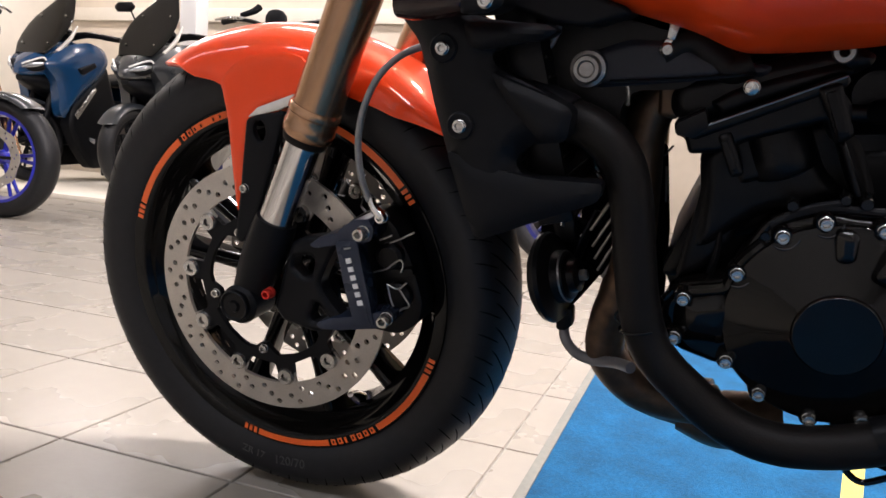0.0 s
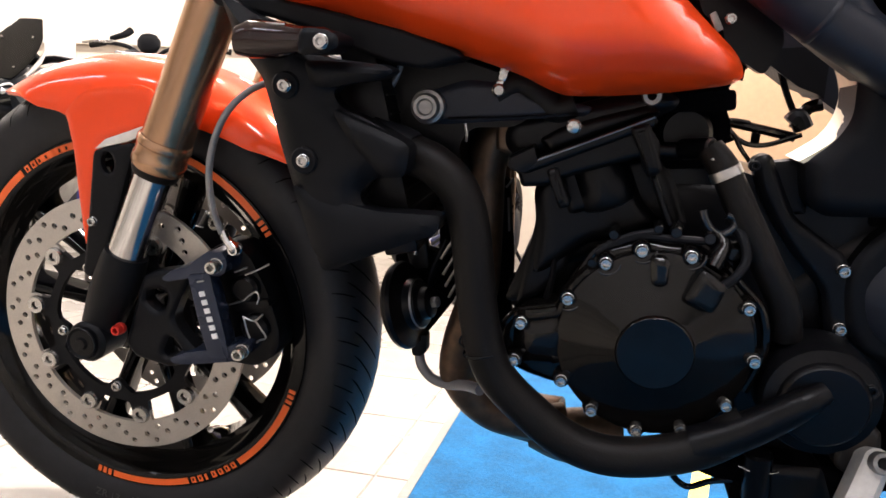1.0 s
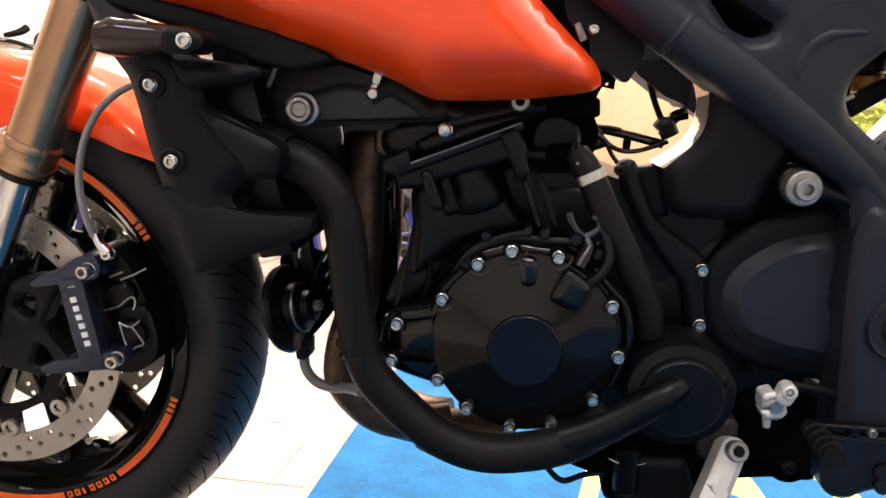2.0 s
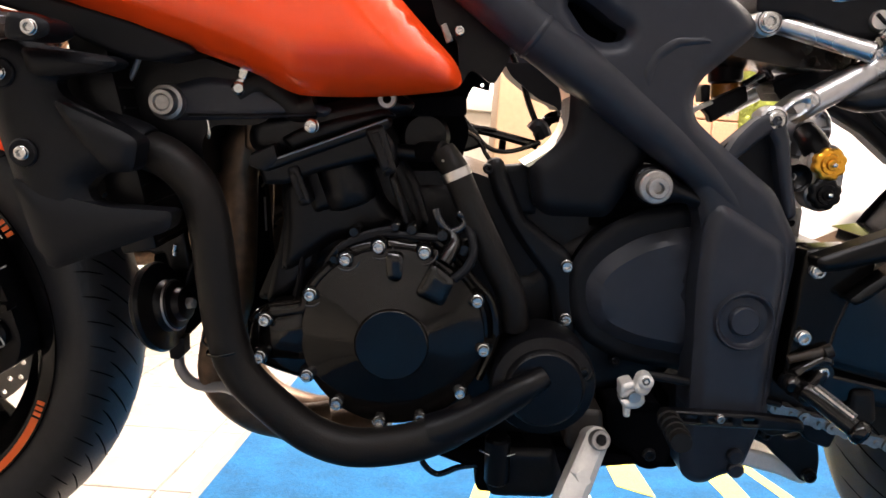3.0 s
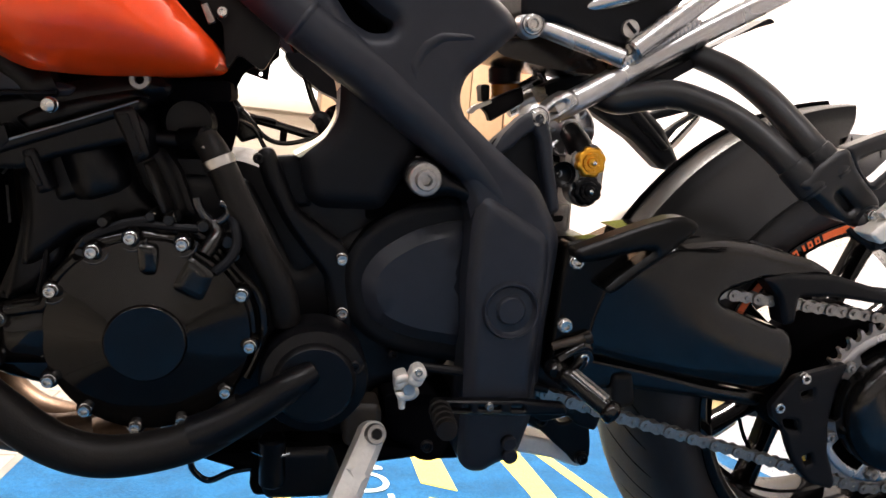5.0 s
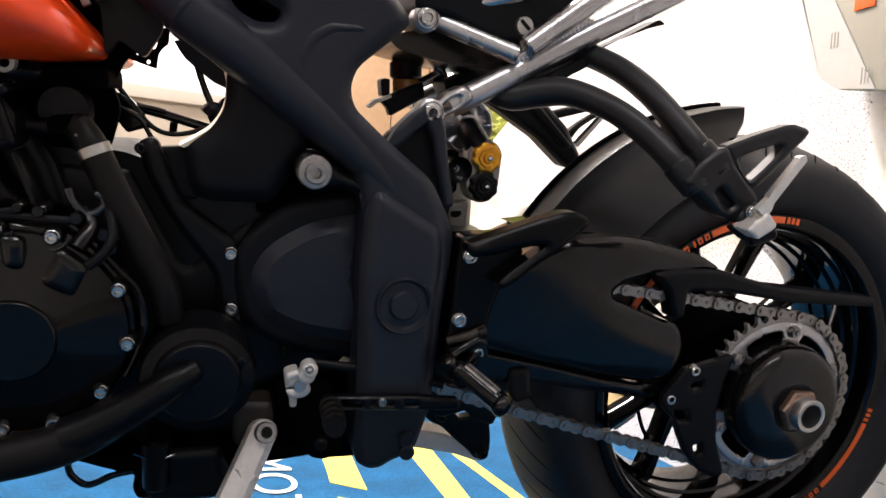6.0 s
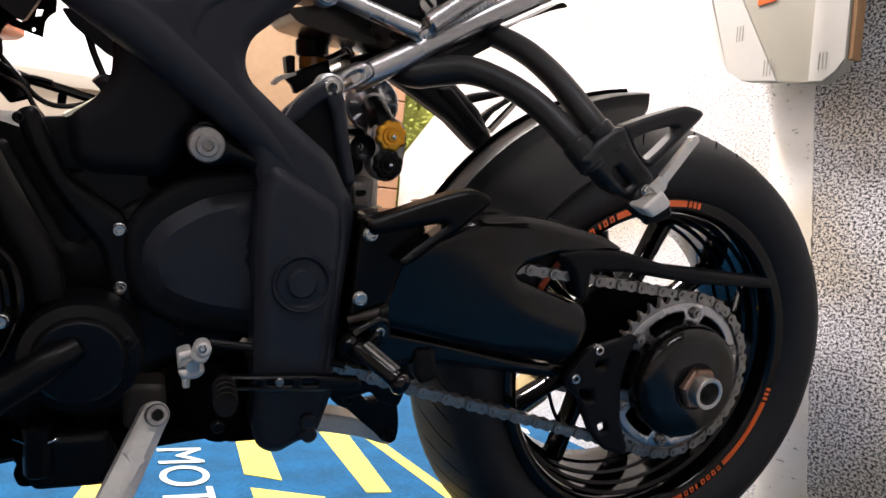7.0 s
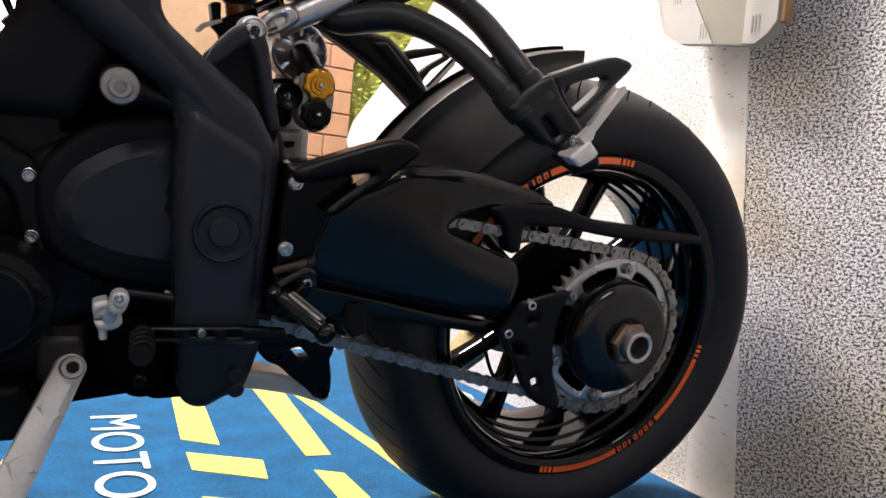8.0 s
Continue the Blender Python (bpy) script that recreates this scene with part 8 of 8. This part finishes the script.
def scooter(m, label, paint, mirror=0):
    """Its own x points ahead; the rear axle stands over x = 0."""
    t = thing("scooter", label, "scooter", m, "parked scooters")
    plain_wheel(t, "rear_wheel", 0, 0.28, 0.13, satin)
    plain_wheel(t, "front_wheel", 1.34, 0.275, 0.11, satin)
    part("front_mudguard", arch(1.34, 0.275, 0.30, 0.07, 150, 30, lambda q: 0.27, 20, 10), scooter_grey, t)
    part("front_cowl", loft([((x_, 0, z_), w_, h_, (1, 0, 0), (0, 0, 1), 2.6) for x_, z_, w_, h_ in ((0.98, 0.88, 0.15, 0.10), (1.06, 0.88, 0.19, 0.125), (1.18, 0.86, 0.185, 0.12), (1.28, 0.825, 0.155, 0.10), (1.36, 0.79, 0.11, 0.075), (1.42, 0.76, 0.06, 0.045), (1.445, 0.745, 0.02, 0.015))], 28), paint, t)
    part("beak", loft([((x_, 0, z_), w_, h_, (1, 0, 0), (0, 0, 1), 2.4) for x_, z_, w_, h_ in ((1.05, 0.66, 0.15, 0.11), (1.20, 0.68, 0.13, 0.085), (1.34, 0.695, 0.09, 0.05), (1.42, 0.705, 0.03, 0.02))], 22), satin, t)
    for s in (-1, 1):
        part("fork_leg", tube([(1.34, 0.08 * s, 0.275), (1.22, 0.08 * s, 0.62)], 0.022, 12, 1), satin, t)
        wing = [(1.37, 0.80), (1.30, 0.88), (1.16, 0.965), (1.02, 1.00), (0.90, 0.965), (0.86, 0.88), (0.92, 0.78), (1.04, 0.66), (1.16, 0.50), (1.20, 0.44), (1.245, 0.50), (1.25, 0.62), (1.28, 0.72)]
        part("side_fairing", flank_bm(rounded(wing, 0.035), 0.165, 0.10, s, 0.05, 0.10, swell=lambda x, z: -0.16 * max(0.0, 1.32 - x) * min(1.0, max(0.0, (z - 0.40) / 0.3))), paint, t)
        part("air_slot", flank_bm(rounded([(1.16, 0.80), (1.02, 0.86), (1.00, 0.83), (1.13, 0.76)], 0.012), 0.262, 0.20, s, 0.006, 0.01), satin, t)
        leg = [(1.17, 0.52), (1.05, 0.64), (0.93, 0.77), (0.84, 0.86), (0.78, 0.70), (0.70, 0.42), (0.56, 0.33), (0.50, 0.20), (0.66, 0.12), (0.98, 0.10), (1.10, 0.24), (1.19, 0.40)]
        part("leg_shield", flank_bm(rounded(leg, 0.04), 0.195, 0.12, s, 0.02, 0.04), satin, t)
        part("shield_trim", flank_bm(rounded([(1.16, 0.48), (0.97, 0.69), (0.955, 0.67), (1.13, 0.45)], 0.006), 0.222, 0.19, s, 0.004, 0.008), zinc if s > 0 else satin, t)
        hl = part("headlight_bezel", loft([((1.415 - 0.030 * k, (0.035 + 0.034 * k) * s, 0.772 + 0.013 * k), (0.016, 0.032, 0.036, 0.032, 0.012)[k], (0.016, 0.040, 0.044, 0.034, 0.010)[k], (-0.7, 0.75 * s, 0.3), (0, 0, 1), 2.6) for k in range(5)], 16), satin, t)
        part("headlight", loft([((1.440 - 0.032 * k, (0.048 + 0.034 * k) * s, 0.772 + 0.013 * k), (0.008, 0.020, 0.024, 0.008)[k], (0.006, 0.016, 0.018, 0.006)[k], (-0.7, 0.75 * s, 0.3), (0, 0, 1), 3.0) for k in range(4)], 16), lamp_glass, hl, "clear split headlight")
        part("running_light", tube([(1.445, 0.050 * s, 0.792), (1.405, 0.100 * s, 0.822), (1.36, 0.145 * s, 0.846), (1.335, 0.155 * s, 0.822)], 0.006, 8, 4), print_white, hl, "white running light strip")
        part("handlebar", tube([(1.06, 0.05 * s, 1.02), (1.03, 0.20 * s, 1.05), (0.95, 0.36 * s, 1.04)], [0.03, 0.022, 0.017], 14), satin, t)
        part("grip", tube([(0.97, 0.29 * s, 1.045), (0.93, 0.40 * s, 1.035)], 0.020, 14, 1), hose_black, t)
        part("lever", tube([(1.06, 0.20 * s, 1.06), (1.05, 0.30 * s, 1.05), (0.99, 0.40 * s, 1.04)], [0.009, 0.007, 0.006], 8), satin, t)
        if s == mirror:
            part("mirror_stem", tube([(1.02, 0.22 * s, 1.06), (1.05, 0.25 * s, 1.16), (1.03, 0.30 * s, 1.22)], 0.006, 8), satin, t)
            part("mirror", loft([((1.03, (0.27 + 0.026 * k) * s, 1.24), 0.008 if k in (0, 6) else 0.018, 0.012 if k in (0, 6) else 0.034, (0, s, 0.1), (0, 0, 1), 2.6) for k in range(7)], 16), satin, t)
        part("tail_panel", loft([((0.52 - 0.17 * k, 0.14 * s, 0.62 + 0.05 * k), (0.03, 0.07, 0.08, 0.06, 0.02)[k], (0.08, 0.13, 0.12, 0.09, 0.04)[k], (-1, 0, 0.3), (0, 0, 1), 2.4) for k in range(5)], 18), paint, t)
        part("screen_stay", tube([(1.26, 0.165 * s, 0.905), (1.17, 0.185 * s, 1.00), (1.10, 0.18 * s, 1.10)], [0.012, 0.014, 0.006], 10), cast_alu, t, "pale windscreen stay")
        part("footwell_light", loft([((0.98, 0.225 * s, 0.30), 0.010, 0.02, (1, 0, 0), (0, 0, 1), 2), ((1.02, 0.222 * s, 0.315), 0.006, 0.012, (1, 0, 0), (0, 0, 1), 2)], 12), lamp_glass, t)
    sc = part("windscreen", loft([((1.33 - 0.052 * k, 0, 0.875 + 0.070 * k), (0.13, 0.172, 0.186, 0.188, 0.172, 0.13, 0.085)[k], 0.010, (-0.60, 0, 0.80), (0.80, 0, 0.60), 3.4) for k in range(7)], 28), mat("smoked_screen", (0.004, 0.004, 0.0045), 0.12, var=0.1, spec=0.3), t, "dark smoked windscreen")
    for s in (-1, 1):
        for k in (1, 4):
            bolt((1.33 - 0.052 * k + 0.012, 0.11 * s, 0.875 + 0.070 * k + 0.009), sc, 0.007, 0.004, axis=(0.80, 0, 0.60))
    part("instrument", loft([((1.02 + 0.02 * k, 0, 1.02 + 0.012 * k), 0.09, (0.02, 0.05, 0.05, 0.02)[k], (1, 0, 0.5), (0, 0, 1), 3) for k in range(4)], 16), satin, t)
    part("seat", loft([((0.72 - 0.16 * k, 0, 0.74 + 0.03 * k), (0.10, 0.15, 0.15, 0.14, 0.10)[k], (0.03, 0.05, 0.05, 0.05, 0.03)[k], (-1, 0, 0.1), (0, 0, 1), 3) for k in range(5)]), satin, t)
    part("footboard", box(0.55, 1.06, -0.20, 0.20, 0.26, 0.33, 0.02), satin, t)
    part("tunnel", box(0.50, 1.02, -0.10, 0.10, 0.30, 0.62, 0.04), satin, t)
    part("engine", panel(rounded([(-0.05, 0.20), (0.55, 0.18), (0.60, 0.42), (0.10, 0.44)], 0.05), -0.16, 0.16), engine_black, t)
    for s in (-1, 1):
        part("centre_stand_leg", tube([(0.52, 0.14 * s, 0.26), (0.46, 0.17 * s, 0.02)], 0.012, 8, 1), satin, t)
    return t


def front_at(x, y, z, heading, reach):
    a = radians(heading)
    return pose(x - reach * math.cos(a), y - reach * math.sin(a), z, 0, 0, heading)


scooter(front_at(-4.33, 3.30, 0.035, -88, 1.45) @ Matrix.Scale(1.08, 4), "blue scooter with dark smoked windscreen on the podium", scooter_blue)
scooter(front_at(-3.34, 3.28, 0.035, -88, 1.45) @ Matrix.Scale(1.08, 4), "anthracite grey scooter with dark smoked windscreen on the podium", scooter_grey, -1)
naked_bike(front_at(-2.74, 1.78, 0.0, 8, 1.40), "grey motorcycle with blue wheels beside the podium", rim_blue, scooter_grey)
naked_bike(front_at(-2.02, 2.75, 0.035, -84, 1.54) @ Matrix.Scale(1.10, 4), "dark motorcycle with wide handlebar on the podium", satin, scooter_grey)
naked_bike(front_at(-0.04, 2.27, 0.0, 10, 1.40), "dark motorcycle with blue wheels behind the display", rim_dark_blue, scooter_grey)
naked_bike(front_at(-0.24, 3.0, 0.0, -97, 1.40), "dark motorcycle seen from its front", satin, scooter_grey)

# greenery beside the brick pier
plant = thing("hedge", "yellow-green artificial hedge panel beside the brick pier", "plant")
part("hedge_frame", box(1.805, 2.55, 2.11, 2.15, 0.0, 2.2, 0.004), leaf_mat, plant)
random.seed(11)
leaves = bmesh.new()
for k in range(5200):
    c = Vector((random.uniform(1.81, 2.54), random.uniform(2.01, 2.11), random.uniform(0.02, 2.18)))
    d = Vector((random.uniform(-1, 1), random.uniform(-1, 0.2), random.uniform(-0.4, 1))).normalized()
    u = d.orthogonal().normalized()
    L, w_ = random.uniform(0.018, 0.034), random.uniform(0.005, 0.010)
    vs_ = [leaves.verts.new(c + q) for q in (Vector(), d * L * 0.5 + u * w_, d * L, d * L * 0.5 - u * w_)]
    leaves.faces.new(vs_)
tagged(part("leaves", leaves, leaf_mat, plant), kind="stuff")

# ---- pieces laid in a pattern ----
# chain links along the path round the sprocket
chain = new("chain")
chain.parent = BIKE
tagged(chain, "oiled grey steel drive chain")


def link_bm(inner):
    bm = bmesh.new()
    w = 0.0032 if inner else 0.0062
    out = []
    for s, x in ((-1, 0.0), (1, PITCH)):
        for k in range(7):
            a = radians(90 + 30 * k if s < 0 else -90 + 30 * k)
            out.append((x + 0.0066 * math.cos(a), 0.0066 * math.sin(a)))
    out.insert(7, (PITCH / 2, -0.0048))
    out.append((PITCH / 2, 0.0048))
    for side in (-1, 1):
        y0 = side * w
        rows = [[bm.verts.new((x, y, z)) for x, z in out] for y in (y0 - 0.0011, y0 + 0.0011)]
        bm.faces.new(rows[0])
        bm.faces.new(list(reversed(rows[1])))
        n = len(out)
        for i in range(n):
            bm.faces.new((rows[0][i], rows[1][i], rows[1][(i + 1) % n], rows[0][(i + 1) % n]))
    if inner:
        for x in (0, PITCH):
            lathe([(0.0045, -0.003), (0.0045, 0.003)], (x, 0, 0), (0, 1, 0), 10, bm)
    else:
        for x in (0, PITCH):
            lathe([(0, -0.0092), (0.0022, -0.0092), (0.0026, -0.0085), (0.0026, 0.0085), (0, 0.0085)], (x, 0, 0), (0, 1, 0), 8, bm)
    return bm


low_a, low_b = [(1.061, 0.303), (1.395, 0.218)]
ups = [(1.199, 0.443), (1.378, 0.430)]
path = [Vector((low_a[0] - 0.13, low_a[1] + 0.036)), Vector(low_a)]
ld = (Vector(low_b) - Vector(low_a)).normalized()
ud = (Vector(ups[1]) - Vector(ups[0])).normalized()
ang_low = math.degrees(math.atan2(ld.y, ld.x)) - 90
ang_up = math.degrees(math.atan2(ud.y, ud.x)) + 90
for k in range(49):
    a = radians(ang_low + (ang_up - ang_low) * k / 48)
    path.append(Vector((A[0] + RS * math.cos(a), A[2] + RS * math.sin(a))))
end = path[-1] - ud * 0.42
path.append(end)
s_at = [0.0]
for p, q in zip(path, path[1:]):
    s_at.append(s_at[-1] + (q - p).length)
protos = {}
n_links = int(s_at[-1] / PITCH) - 1
joints = [Vector((np.interp(k * PITCH, s_at, [p.x for p in path]), np.interp(k * PITCH, s_at, [p.y for p in path]))) for k in range(n_links + 1)]
for k in range(n_links):
    p, q = joints[k], joints[k + 1]
    m = Matrix.Translation((p.x, CY, p.y)) @ Matrix.Rotation(-math.atan2(q.y - p.y, q.x - p.x), 4, "Y")
    key = k % 2
    if key not in protos:
        protos[key] = part("chain_link", link_bm(key), chain_steel, chain)
        protos[key].matrix_basis = m
    else:
        twin(protos[key], m, chain, "chain_link")

# floor tiles
def tile_bm(w, d):
    return box(0.002, w - 0.002, 0.002, d - 0.002, -0.012, 0.0, 0.0012, 1)


TW, TD = 0.306, 0.306
proto = None
rest = bmesh.new()
count = 0
for i in range(-19, 9):
    for j in range(-11, 17):
        x, y = 0.230 + TW * i, -0.075 + TD * j
        if x < X0 - TW or x > X1 or y < Y0 - TD or y > Y1:
            continue
        if x > 0.35 and x + TW < 1.7 and y > -1.5 and y + TD < 1.15:
            continue
        near = -2.6 < x < 0.3 and -0.7 < y < 2.6
        if near and count < 290:
            if proto is None:
                proto = part("tile", tile_bm(TW, TD), tile_mat, floor)
                proto.matrix_basis = Matrix.Translation((x, y, 0))
            else:
                twin(proto, Matrix.Translation((x, y, 0)), floor, "tile")
            count += 1
        else:
            bmesh.ops.create_cube(rest, size=1, matrix=Matrix.Translation((x + TW / 2, y + TD / 2, -0.006)) @ Matrix.Diagonal((TW - 0.004, TD - 0.004, 0.012, 1)))
tagged(part("tiles", rest, tile_mat, floor), kind="stuff")

# bricks of the pier
bl, bh = 0.21, 0.086
bproto = None
random.seed(5)
for r in range(24):
    x = 1.590 - (0.108 if r % 2 else 0)
    while x < 1.79:
        a, b = max(x, 1.590), min(x + bl, 1.797)
        if b - a > 0.03:
            full = abs(b - a - bl) < 1e-4
            if full and bproto is not None:
                o = twin(bproto, Matrix.Translation((a, random.uniform(-0.002, 0.002), r * 0.0915 + 0.005)), pier, "brick")
            else:
                o = part("brick", box(0, b - a, 0, 0.09, 0, bh, 0.003, 1), brick_mat, pier)
                o.matrix_basis = Matrix.Translation((a, 0, r * 0.0915 + 0.005))
                if full:
                    bproto = o
        x += bl + 0.006
